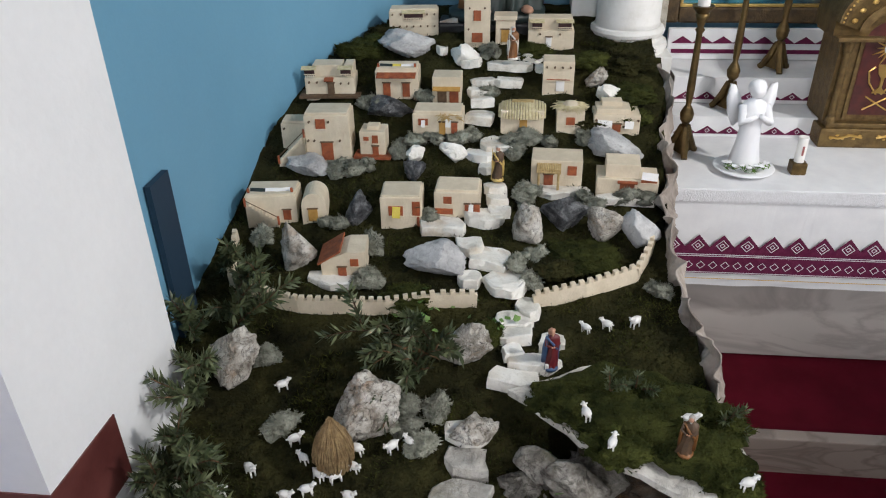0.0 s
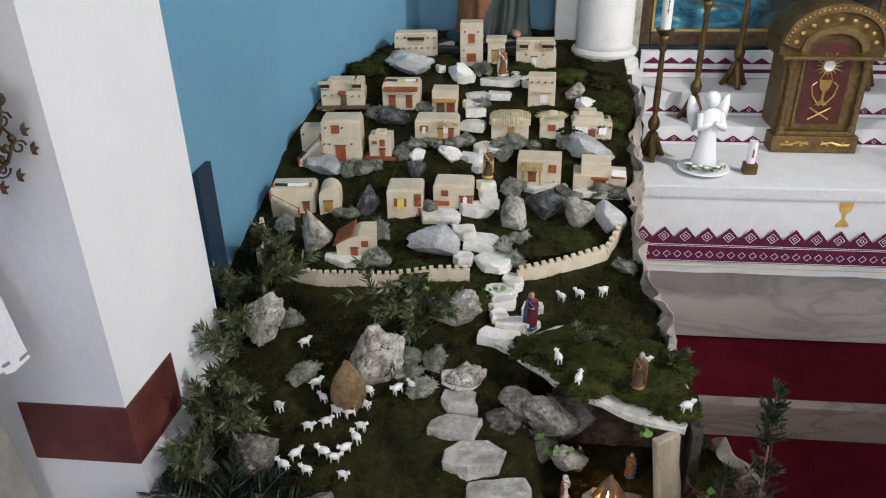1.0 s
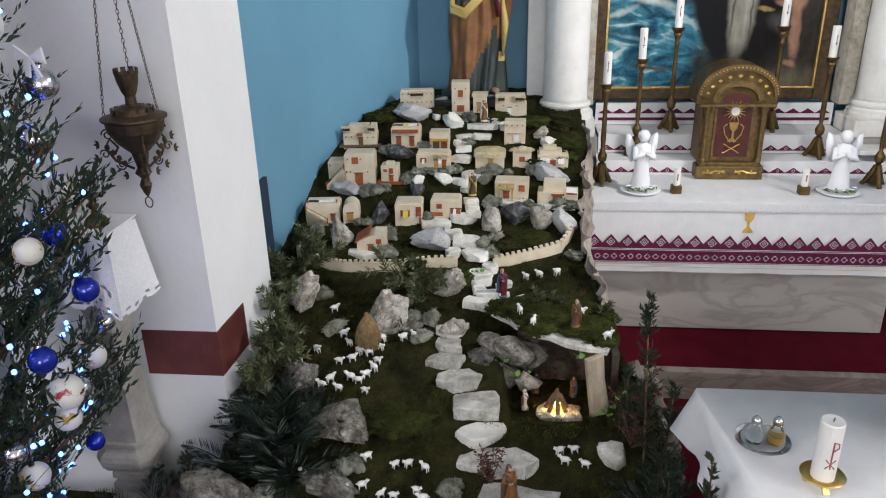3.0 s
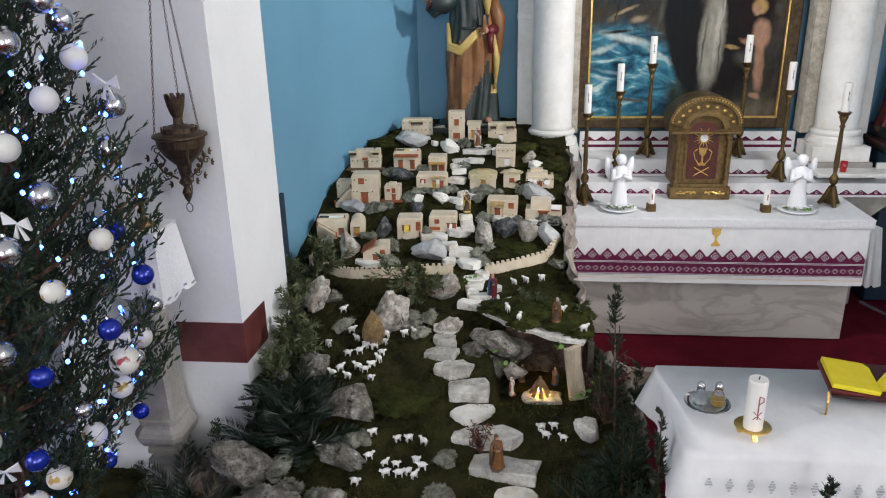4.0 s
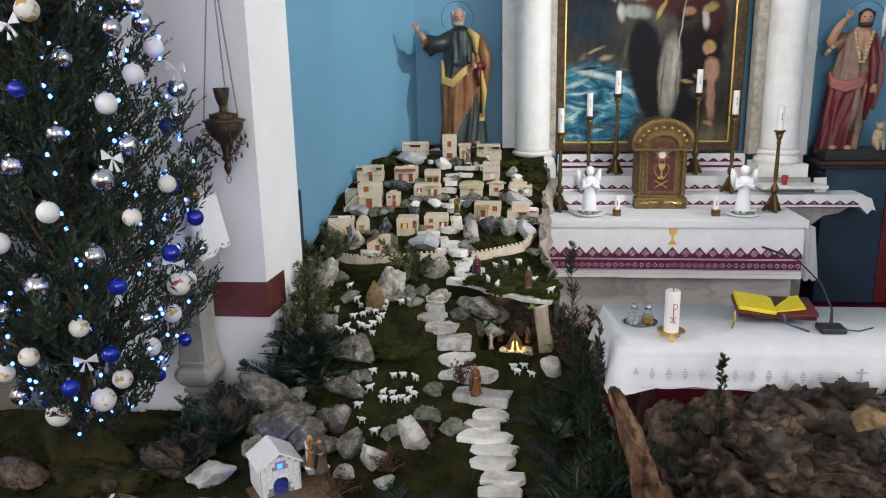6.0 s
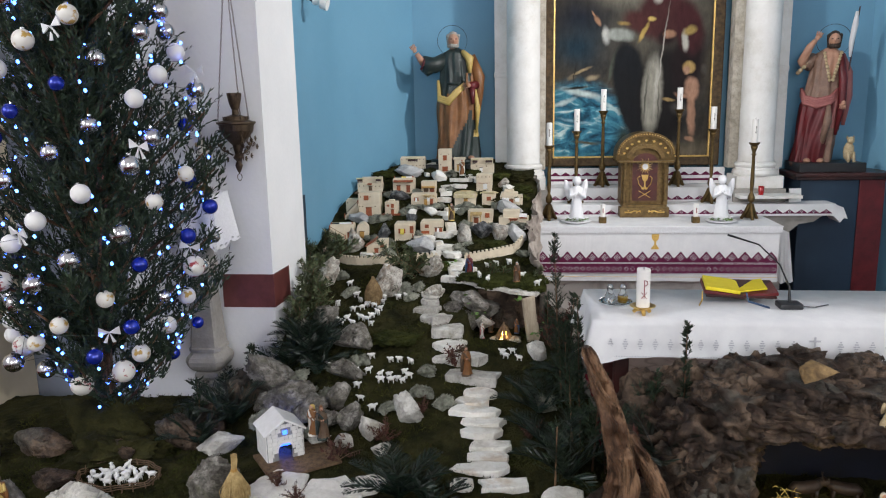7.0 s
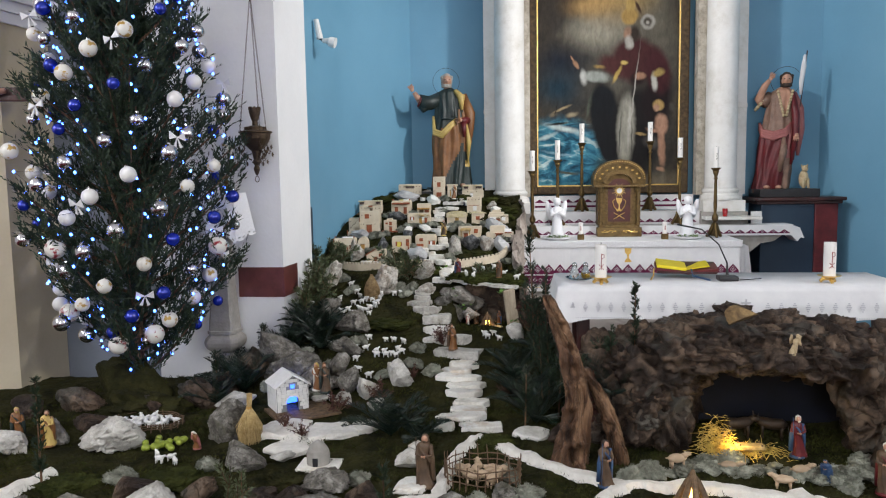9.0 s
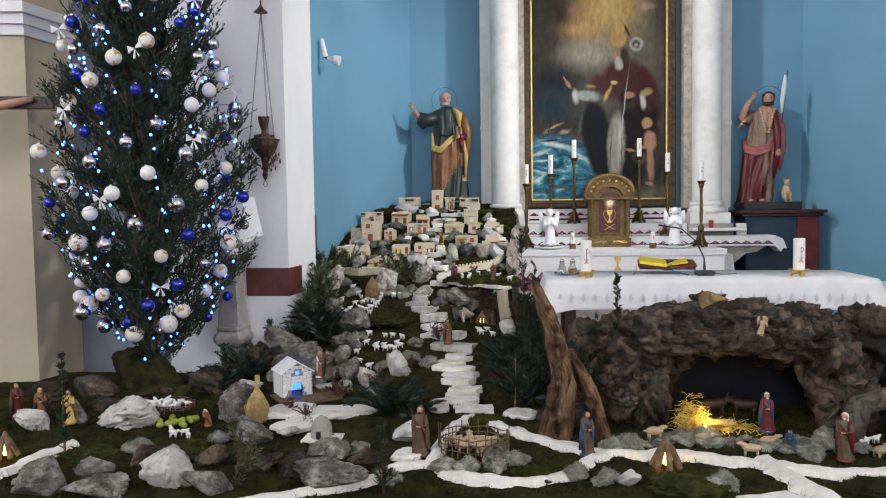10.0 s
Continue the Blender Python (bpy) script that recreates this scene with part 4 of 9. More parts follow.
def rock(x, y, w, h, material, label, porous=0.0, deep=0.8, group=""):
    """A stone with its foot on the moss, w wide and about h high."""
    ROCK_SEED[0] += 1
    s = ROCK_SEED[0]
    bm = rock_bm(w * 1.05, w * deep, h * 1.25, s, 0.3 if porous else 0.27, 5 if w > 0.14 else 4, pits=porous)
    y2 = y + w * deep * 0.35
    return solo("rock", bm, material, pose(x, y2, ground_z(x, y2) + h * 0.32, 0, 0, s * 47 % 360 if w < 0.1 else (s * 23) % 30 - 15), label, "rock", group, smooth=True)


for x, y, w, h in ((-0.78, 2.22, 0.13, 0.17), (0.05, 2.4, 0.13, 0.15), (0.33, 2.41, 0.13, 0.14), (0.34, 3.2, 0.1, 0.07), (-0.88, 1.76, 0.16, 0.19), (-0.42, 1.57, 0.22, 0.22), (-0.14, 1.85, 0.17, 0.12), (-0.09, 1.58, 0.15, 0.08)):
    rock(x, y, w, h, STONEP, "pitted pale limestone rock set in moss", 0.5, group="pitted rocks")
for x, y, w, h in ((-0.6, 2.49, 0.1, 0.12), (0.19, 2.46, 0.16, 0.13), (-0.57, 2.99, 0.21, 0.08), (-0.41, 2.71, 0.1, 0.07)):
    rock(x, y, w, h, STONED, "dark grey glittering rock among miniature houses", 0.15, group="dark rocks")
for x, y, w, h in ((-0.27, 2.21, 0.23, 0.11), (0.46, 2.39, 0.14, 0.13), (-0.85, 2.69, 0.19, 0.07), (0.38, 2.81, 0.21, 0.09), (-0.51, 3.36, 0.26, 0.09), ):
    rock(x, y, w, h, STONEB, "smooth blue-grey stone on the mossy slope", group="grey rocks")
for x, y, w, h in ((-0.42, 2.79, 0.09, 0.06), (-0.25, 2.79, 0.11, 0.06), (-0.25, 3.32, 0.13, 0.08), (-0.33, 3.64, 0.11, 0.05), (0.38, 3.12, 0.11, 0.07)):
    rock(x, y, w, h, STONEW, "small white stone among miniature houses", 0.2, group="white stones")
for x, y, w, h in ((-0.53, 0.95, 0.3, 0.13), (-0.76, 1.22, 0.18, 0.13), (-0.95, 1.2, 0.13, 0.1), (-0.78, 0.4, 0.27, 0.17), (-0.64, 0.36, 0.17, 0.12), (-0.9, 0.44, 0.17, 0.1), (-0.51, 0.46, 0.14, 0.13), (-0.54, 0.33, 0.17, 0.09),
                   (-0.9, -0.36, 0.23, 0.22), (-1.37, -1.4, 0.24, 0.15), (-1.2, -1.24, 0.2, 0.09), (-1.1, -1.39, 0.25, 0.08), (-0.67, -0.74, 0.2, 0.13), (-0.65, -1.29, 0.19, 0.1), (-1.81, -0.46, 0.16, 0.13), (-0.95, 0.6, 0.24, 0.2), (-0.52, 0.7, 0.2, 0.1)):
    rock(x, y, w, h, STONEG, "rough grey limestone rock on the moss", 0.3, group="limestone rocks")
for x, y, w, h in ((0.6, 0.91, 0.12, 0.12), (-0.1, 0.37, 0.16, 0.15), (-0.85, -1.27, 0.22, 0.17), (-0.28, 0.24, 0.14, 0.12), (-0.4, 0.17, 0.1, 0.08), (-0.55, 0.2, 0.12, 0.04), (0.12, -0.62, 0.17, 0.08), (-0.51, -0.61, 0.12, 0.04), (1.16, -1.1, 0.1, 0.06), (-1.05, 0.1, 0.2, 0.1), (-0.2, 0.12, 0.1, 0.06)):
    rock(x, y, w, h, STONEF, "pale weathered stone lying on moss", 0.15, group="pale stones")
for x, y, w, h in ((-1.45, -0.57, 0.36, 0.15), (-0.41, 0.32, 0.14, 0.14), (-0.21, -0.94, 0.24, 0.08), (-0.14, -1.23, 0.32, 0.11), (0.36, -1.03, 0.14, 0.08), (0.58, -0.97, 0.13, 0.08), (-1.95, -0.6, 0.2, 0.1)):
    rock(x, y, w, h, STONEF if x < -1.2 else STONEG, "light pitted field stone lying on moss", 0.5, group="field stones")


# ---- path slabs ----
def slab_bm(w, d, t, seed):
    rnd = random.Random(seed)
    n = 7 + seed % 3
    pts = []
    for i in range(n):
        a = 2 * math.pi * i / n + rnd.uniform(-0.2, 0.2)
        c, s = math.cos(a), math.sin(a)
        r = 1 / max(abs(c), abs(s)) ** 0.75 * rnd.uniform(0.78, 1.08)
        pts.append((c * r * w / 2, s * r * d / 2))
    bm = B()
    plan(bm, pts, -t, 0)
    top = [e for e in bm.edges if all(v.co.z > -1e-6 for v in e.verts)]
    bmesh.ops.bevel(bm, geom=top, offset=min(w, d) * 0.035, segments=1, affect="EDGES", profile=0.5)
    bmesh.ops.triangulate(bm, faces=[f for f in bm.faces if len(f.verts) > 4])
    bmesh.ops.subdivide_edges(bm, edges=bm.edges, cuts=1, use_grid_fill=True)
    for v in bm.verts:
        v.co += noise.noise_vector(v.co * 22 + Vector((seed, 0, 0))) * min(w, d) * 0.055 + noise.noise_vector(v.co * 70 + Vector((0, seed, 0))) * min(w, d) * 0.03
    return bm


SLABS_VILLAGE = ((-0.28, 2.46, 0.2, 0.12), (-0.12, 2.5, 0.16, 0.1), (-0.16, 2.35, 0.11, 0.12), (-0.08, 2.3, 0.17, 0.14), (-0.02, 2.19, 0.17, 0.18), (-0.15, 2.21, 0.09, 0.09), (0.06, 2.09, 0.1, 0.12), (0.01, 2.03, 0.13, 0.1), (0.01, 1.97, 0.14, 0.1),
                 (0.14, 1.95, 0.09, 0.08), (0.01, 1.9, 0.07, 0.07), (0.08, 1.86, 0.18, 0.08), (0.01, 1.79, 0.18, 0.09), (-0.08, 2.87, 0.14, 0.15), (-0.15, 3.01, 0.13, 0.14), (-0.16, 3.1, 0.11, 0.08), (-0.17, 3.16, 0.13, 0.07))
SLABS_TOP = ((-0.16, 3.22, 0.12, 0.08), (-0.05, 3.3, 0.22, 0.1), (-0.04, 3.21, 0.13, 0.08), (-0.08, 2.64, 0.1, 0.08), (-0.07, 2.59, 0.09, 0.06), (-0.06, 2.54, 0.09, 0.08), (-0.15, 2.81, 0.12, 0.08), (-0.11, 2.75, 0.09, 0.07), (0.06, 3.36, 0.13, 0.09), (-0.22, 3.32, 0.11, 0.08), (0.11, 3.3, 0.08, 0.07), (-0.36, 3.42, 0.06, 0.14))
SLABS_VALLEY = ((-0.11, 1.62, 0.16, 0.09), (-0.11, 1.53, 0.13, 0.1), (-0.12, 1.42, 0.18, 0.11), (-0.05, 1.31, 0.22, 0.14), (0.03, 1.16, 0.23, 0.17), (0.07, 1.03, 0.21, 0.12), (0.13, 0.9, 0.32, 0.15), (0.22, 0.74, 0.36, 0.15))
SLABS_STAIR = ((0.28, 0.62, 0.2, 0.1), (0.24, 0.54, 0.2, 0.1), (0.25, 0.46, 0.28, 0.1), (0.3, 0.38, 0.24, 0.1), (0.3, 0.3, 0.28, 0.1), (0.35, 0.215, 0.22, 0.1), (0.34, 0.12, 0.22, 0.11), (0.31, 0.0, 0.3, 0.12), (0.43, -0.13, 0.24, 0.1), (0.7, -0.22, 0.2, 0.16), (0.24, -0.14, 0.12, 0.09))
k = 0
for rows, lift, t, mm, lab in ((SLABS_VILLAGE, 0.018, 0.04, STONEW, "white flat path stone climbing the village"), (SLABS_TOP, 0.016, 0.035, STONEW, "pale flat path stone among miniature houses"),
                               (SLABS_VALLEY, 0.018, 0.06, STONEF, "grey flat stepping stone on the moss path"), (SLABS_STAIR, 0.02, 0.035, STONEW, "long white stone stair step on the moss path")):
    for x, y, w, d in rows:
        k += 1
        m2 = STONEW if k % 5 == 0 else mm
        tip = 0 if rows is SLABS_STAIR else 5
        solo("path_stone", slab_bm(w, d, t, k), m2, pose(x, y + d * 0.2, ground_z(x, y + d * 0.2) + lift, -tip + k % 3 * 2, (k * 13) % 9 - 4, (k * 37) % 24 - 12), lab, "stepping stone", "path stones")

# ---- sheep figurines ----
def sheep_bm():
    bm = B()
    ball(bm, (0, 0, 0.022), 0.021, 0.0125, 0.0125, 2)
    for v in bm.verts:
        v.co += noise.noise_vector(v.co * 140) * 0.0022
    ball(bm, (0.024, 0, 0.033), 0.0085, 0.006, 0.0065, 1)
    tube(bm, [(0.013, 0, 0.026), (0.022, 0, 0.033)], [0.008, 0.006], 6)
    for sx in (-0.012, 0.012):
        for sy in (-0.006, 0.006):
            tube(bm, [(sx, sy, 0.016), (sx * 1.1, sy, -0.004)], [0.0032, 0.0022], 5)
    for sy in (-1, 1):
        ball(bm, (0.021, sy * 0.008, 0.034), 0.003, 0.004, 0.002, 1)
    ball(bm, (-0.022, 0, 0.023), 0.005, 0.003, 0.003, 1)
    return bm


first = solo("sheep", sheep_bm(), WHITECLAY, pose(-0.71, 1.75, ground_z(-0.71, 1.75), 0, 0, 30), "small white clay sheep standing on moss", "sheep figurine", "flock of sheep", smooth=True)
SHEEP_A = ((-0.62, 1.55), (-0.73, 1.46), (-0.67, 1.62), (-0.58, 1.5), (-0.53, 1.46), (-0.48, 1.46), (-0.43, 1.49), (-0.43, 1.54), (-0.43, 1.4), (-0.44, 1.36), (-0.61, 1.39), (-0.63, 1.29), (-0.58, 1.24), (-0.55, 1.41), (-0.54, 1.31), (-0.5, 1.29), (-0.47, 1.32),
           (-0.46, 1.23), (-0.66, 1.25), (-0.33, 1.56), (-0.28, 1.58), (-0.92, 1.39), (-0.8, 1.39), (0.25, 2.02), (0.32, 2.03), (0.41, 2.04), (0.39, 1.8), (0.3, 1.62), (0.24, 1.7))
SHEEP_B = ((-0.56, 1.08), (0.39, 0.98), (0.45, 0.99), (0.41, 0.93), (0.49, 0.93), (-0.39, 0.91), (-0.27, 0.88), (-0.22, 0.89), (-0.15, 0.88), (-0.63, 0.82), (-0.46, 0.77), (-0.39, 0.79), (-0.31, 0.75), (-0.26, 0.75), (-0.17, 0.77), (-0.3, 0.7), (-0.24, 0.7),
           (-0.2, 0.71), (-0.14, 0.74), (-0.17, 0.69), (-0.43, 0.65), (-0.39, 0.57), (-0.31, 0.49), (-1.06, -0.62), (-1.02, -0.66), (-1.1, -0.66), (-1.14, -0.6), (-2.05, -0.52), (-0.75, 0.62), (-0.5, 0.25))
rnd = random.Random(5)
for x, y in SHEEP_A + SHEEP_B:
    s = rnd.uniform(0.85, 1.12)
    copy_thing(first, pose(x, y, ground_z(x, y) + 0.004, rnd.uniform(-6, 6), rnd.uniform(-6, 6), rnd.choice((0, 180)) + rnd.uniform(-50, 50)) @ Matrix.Diagonal((s, s, s, 1)))

# ---- figurines ----
def figure_bm(h, lean=0.0, kneel=False, cloak=True):
    """A robed painted plaster figure: slot 0 robe, 1 cloak, 2 flesh, 3 head cloth."""
    bm = B()
    r = h * 0.125
    prof = [(r * 1.2, 0), (r * 1.28, h * 0.03), (r * 1.1, h * 0.1), (r * 0.98, h * 0.2), (r * 0.86, h * 0.32), (r * 0.78, h * 0.42), (r * 0.82, h * 0.52), (r * 0.88, h * 0.6), (r * 0.98, h * 0.74), (r * 0.8, h * 0.8), (r * 0.35, h * 0.84), (0, h * 0.845)]
    lathe(bm, prof, 28, None, 0, 1.0, 0.75)
    for v in bm.verts:
        a = math.atan2(v.co.y, v.co.x)
        f = v.co.z / h
        k = 1 + (0.13 * math.sin(a * 7 + f * 4 + h * 60) + 0.06 * math.sin(a * 13 - f * 6)) * (1.05 - f)
        v.co.x *= k
        v.co.y *= k
        v.co.x += 0.05 * h * math.sin(f * 3.2 + h * 40)
    if cloak:
        for sx in (-1, 1):
            tube(bm, [(sx * r * 0.8, 0.0, h * 0.78), (sx * r * 1.05, r * 0.15, h * 0.5), (sx * r * 1.1, r * 0.3, h * 0.1)], [r * 0.35, r * 0.42, r * 0.38], 7, 1)
        tube(bm, [(0, r * 0.4, h * 0.8), (0, r * 0.65, h * 0.5), (0, r * 0.8, h * 0.06)], [r * 0.6, r * 0.75, r * 0.7], 8, 1)
    for sx in (-1, 1):
        tube(bm, [(sx * r * 0.85, 0, h * 0.76), (sx * r * 1.15, -r * 0.35, h * 0.6), (sx * r * 0.3, -r * 0.95, h * 0.58)], [r * 0.32, r * 0.28, r * 0.2], 6, 0)
        ball(bm, (sx * r * 0.2, -r * 1.0, h * 0.58), r * 0.2, idx=2, sub=1)
    ball(bm, (0, -r * 0.08, h * 0.9), h * 0.058, h * 0.062, h * 0.075, 2, 2)
    ball(bm, (0, r * 0.08, h * 0.915), h * 0.066, h * 0.066, h * 0.078, 2, 3)
    # head cloth falling on the shoulders, beard, and a sash across the front
    tube(bm, [(0, r * 0.25, h * 0.97), (0, r * 0.5, h * 0.9), (0, r * 0.6, h * 0.8), (r * 0.1, r * 0.75, h * 0.66)], [h * 0.03, h * 0.06, h * 0.062, h * 0.02], 9, 3)
    ball(bm, (0, -r * 0.42, h * 0.855), h * 0.03, h * 0.024, h * 0.04, 1, 3)
    tube(bm, [(-r * 0.75, -r * 0.35, h * 0.78), (0, -r * 0.8, h * 0.66), (r * 0.8, -r * 0.45, h * 0.5), (r * 0.95, r * 0.1, h * 0.36)], [r * 0.2, r * 0.24, r * 0.22, r * 0.12], 7, 1)
    if not kneel and int(h * 1000) % 3 != 1:
        tube(bm, [(-r * 1.25, -r * 0.8, 0), (-r * 1.1, -r * 0.9, h * 0.5), (-r * 1.15, -r * 0.8, h * 0.95)], r * 0.07, 5, 1)
    lathe(bm, [(r * 1.35, -h * 0.03), (r * 1.35, 0.004), (0, 0.006)], 12, None, 1)
    for v in bm.verts:
        v.co += noise.noise_vector(v.co * (9 / h) + Vector((h * 91, lean, 0))) * h * 0.022 + noise.noise_vector(v.co * (26 / h)) * h * 0.008
    if kneel:
        for v in bm.verts:
            v.co.z *= 0.72
            v.co.y -= max(0, v.co.z - h * 0.2) * 0.35
    return bm


def figurine(x, y, h, mats, rz, label, kneel=False, z=None):
    zz = ground_z(x, y) if z is None else z
    return solo("figurine", figure_bm(h, 0, kneel), mats, pose(x, y, zz + h * 0.03, 0, 0, rz), label, "figurine", "crib figurines", smooth=True)


FIGS = ((-0.03, 3.28, 0.14, (ROBE_O, ROBE_W, SKIN, ROBE_W), 10, "painted plaster figurine in orange robe with white cloak", 1.585),
        (-0.07, 2.68, 0.14, (ROBE_N, ROBE_Y, SKIN, ROBE_W), -10, "painted plaster figurine carrying a water jar", 1.275),
        (0.13, 1.86, 0.15, (ROBE_R, ROBE_B, SKIN, SKIN), 15, "painted plaster figurine in red and blue robes", 1.01),
        (0.47, 1.47, 0.13, (ROBE_N, ROBE_O, SKIN, GREYHAIR), -20, "painted shepherd figurine on the cave roof", 1.06),
        (0.19, 0.73, 0.17, (ROBE_O, ROBE_N, SKIN, ROBE_N), 20, "ochre painted shepherd figurine on the path stones", 0.69),
        (-0.47, 0.06, 0.17, (ROBE_N, ROBE_G, SKIN, ROBE_O), 25, "painted figurine in dark green cloak by the rocks", 0.6),
        (-0.53, 0.1, 0.16, (ROBE_O, ROBE_W, SKIN, ROBE_Y), -25, "painted figurine in ochre robe by the rocks", 0.6))
for x, y, h, mm, rz, lab, z in FIGS:
    figurine(x, y, h, mm, rz, lab, z=z)
FIGS2 = ((-1.96, -0.48, 0.19, (ROBE_O, ROBE_G, SKIN, ROBE_Y), 30, "painted king figurine in gilded green cloak", False),
         (-1.78, -0.5, 0.19, (ROBE_Y, ROBE_O, SKIN, ROBE_N), 20, "painted king figurine in gilded robe", False),
         (-2.16, -0.4, 0.2, (ROBE_R, ROBE_N, SKIN, ROBE_O), 40, "painted king figurine in crimson robe", False),
         (-2.3, -0.5, 0.19, (ROBE_B, ROBE_O, SKIN, ROBE_O), 40, "painted king figurine in blue and brown robe", False),
         (-0.98, -0.5, 0.13, (ROBE_O, ROBE_P, SKIN, ROBE_W), -30, "painted figurine bending over green apples", True),
         (0.22, -0.8, 0.24, (ROBE_N, ROBE_N, SKIN, ROBE_N), -10, "brown robed shepherd figurine beside the pen", False),
         (1.01, -0.76, 0.21, (ROBE_N, ROBE_B, SKIN, DARKHAIR), 25, "painted figurine with dark blue cloak on the sand path", False),
         (1.93, -0.42, 0.2, (ROBE_R, ROBE_B, SKIN, ROBE_W), -5, "painted kneeling figurine in red robe with white veil", False),
         (2.17, -0.75, 0.22, (ROBE_N, ROBE_R, SKIN, ROBE_W), -30, "painted shepherd figurine in dark robes", False),
         (1.97, -0.66, 0.14, (ROBE_B, ROBE_B, SKIN, ROBE_B), -40, "kneeling figurine in blue cloak before the cave", True),
         (1.6, -0.36, 0.15, (ROBE_N, ROBE_N, SKIN, DARKHAIR), 10, "dark robed kneeling figurine beside glowing hay", True))
for x, y, h, mm, rz, lab, kn in FIGS2:
    if mm:
        figurine(x, y, h, mm, rz, lab, kn)

# ---- miniature village ----
LAUNDRY_Y = mat("yellow_cloth", (0.6, 0.48, 0.06), (0.7, 0.58, 0.12), 30, 0.85, 0.2)


def house(x, y, w, h, d, label, features=(), rz=0, body="flat"):
    """A plaster miniature house; its front stands at local y 0 and its features are set on that front."""
    t = thing("miniature_house", pose(x, y, ground_z(x, y) + 0.002, 0, 0, rz), label, "miniature house", "village houses")
    bm = B()
    if body == "vault":
        o = [(-w / 2, -0.03), (w / 2, -0.03)] + [(w / 2 * math.cos(a), h * 0.55 + h * 0.45 * math.sin(a)) for a in [math.pi * i / 12 for i in range(13)]]
        prism(bm, o, 0, d)
    elif body == "shed":
        prism(bm, [(-w / 2, -0.03), (w / 2, -0.03), (w / 2, h), (w * 0.1, h), (-w / 2, h * 0.62)], 0, d)
    else:
        box(bm, 0, d / 2, h / 2 - 0.015, w, d, h + 0.03, 0.004)
    part("wall", bm, HOUSE, t)
    for f in features:
        k, a = f[0], f[1:]
        if k == "door":       # x, width, height, material
            bm = B()
            box(bm, a[0], -0.0015, a[2] / 2, a[1], 0.006, a[2], 0.001)
            dr = part("door", bm, a[3] if len(a) > 3 else REDWOOD, t, "stained wooden door")
            part("lintel", box(B(), a[0], -0.002, a[2] + 0.003, a[1] + 0.008, 0.008, 0.005, 0.001), PEG, dr)
        elif k == "win":      # x, z, width, height
            wd = part("window", box(B(), a[0], -0.001, a[1], a[2], 0.005, a[3], 0.001), REDWOOD, t, "stained wooden shutter")
            part("sill", box(B(), a[0], -0.003, a[1] - a[3] / 2, a[2] + 0.006, 0.008, 0.003), HOUSE, wd)
        elif k == "pegs":     # x0, x1, n, z
            for i in range(a[2]):
                px = a[0] + (a[1] - a[0]) * i / max(1, a[2] - 1)
                part("roof_peg", tube(B(), [(px, 0.004, a[3]), (px, -0.011, a[3])], 0.0042, 8), PEG, t)
        elif k == "top":      # x, y, width, depth, height: an upper block
            part("upper_storey", box(B(), a[0], a[1], h + a[4] / 2 - 0.002, a[2], a[3], a[4] + 0.004, 0.003), HOUSE, t)
        elif k == "parapet":
            part("roof_cap", box(B(), 0, d / 2, h + a[0] / 2 - 0.002, w - 0.012, d - 0.012, a[0] + 0.004, 0.004), HOUSE, t)
        elif k == "awning":   # x, z, width, depth, material
            part("awning", box(B(), 0, 0, 0, a[2], a[3], 0.005, 0.001, pose(a[0], -a[3] / 2 + 0.003, a[1], 18)), a[4], t, "sloping wooden awning")
        elif k == "pergola":  # x, z, width, depth
            bm = B()
            n = 14
            for i in range(n):
                px = a[0] - a[2] / 2 + a[2] * (i + 0.5) / n
                tube(bm, [(px, 0.01, a[1]), (px, -a[3], a[1] - a[3] * 0.45)], a[2] / n * 0.48, 6)
            tube(bm, [(a[0] - a[2] / 2, -a[3] * 0.8, a[1] - a[3] * 0.36 + 0.004), (a[0] + a[2] / 2, -a[3] * 0.8, a[1] - a[3] * 0.36 + 0.004)], 0.002, 5)
            tagged(part("cane_roof", bm, STRAW, t, "dry cane pergola roof"), kind="stuff")
            for sx in (-1, 1):
                part("post", tube(B(), [(a[0] + sx * a[2] * 0.4, -a[3] * 0.9, -0.015), (a[0] + sx * a[2] * 0.4, -a[3] * 0.85, a[1] - a[3] * 0.42)], 0.005, 7), STRAW, t)
        elif k == "stairs":   # x0, x1, z top, n: steps up the front from x0 to x1
            bm = B()
            for i in range(a[3]):
                xa = a[0] + (a[1] - a[0]) * i / a[3]
                xb = a[1]
                zt = a[2] * (i + 1) / a[3]
                box(bm, (xa + xb) / 2, -0.014, zt / 2 - 0.01, abs(xb - xa), 0.03, zt + 0.02)
            tagged(part("stairs", bm, HOUSE, t), kind="stuff")
            part("handrail", tube(B(), [(a[0], -0.03, 0.025), (a[1], -0.03, a[2] + 0.02)], 0.0018, 5), PEG, t)
            for px, pz in ((a[0], 0.0), (a[1], a[2])):
                part("newel", box(B(), px, -0.03, pz + 0.012, 0.008, 0.008, 0.036, 0.001), REDWOOD, t)
        elif k == "balcony":  # x, z, width: opening with balusters
            # flat dark block on the wall paints the shade of the balcony opening
            part("opening", box(B(), a[0], -0.0005, a[1] + 0.014, a[2], 0.004, 0.03), DARKWOOD, t, "dark block painting the shade of a balcony opening")
            n = max(4, int(a[2] / 0.008))
            for i in range(n):
                px = a[0] - a[2] / 2 + a[2] * (i + 0.5) / n
                part("baluster", tube(B(), [(px, -0.004, a[1] - 0.014), (px, -0.004, a[1] + 0.004)], 0.0015, 5), HOUSE, t)
            part("rail", box(B(), a[0], -0.004, a[1] + 0.005, a[2] + 0.004, 0.005, 0.003), HOUSE, t)
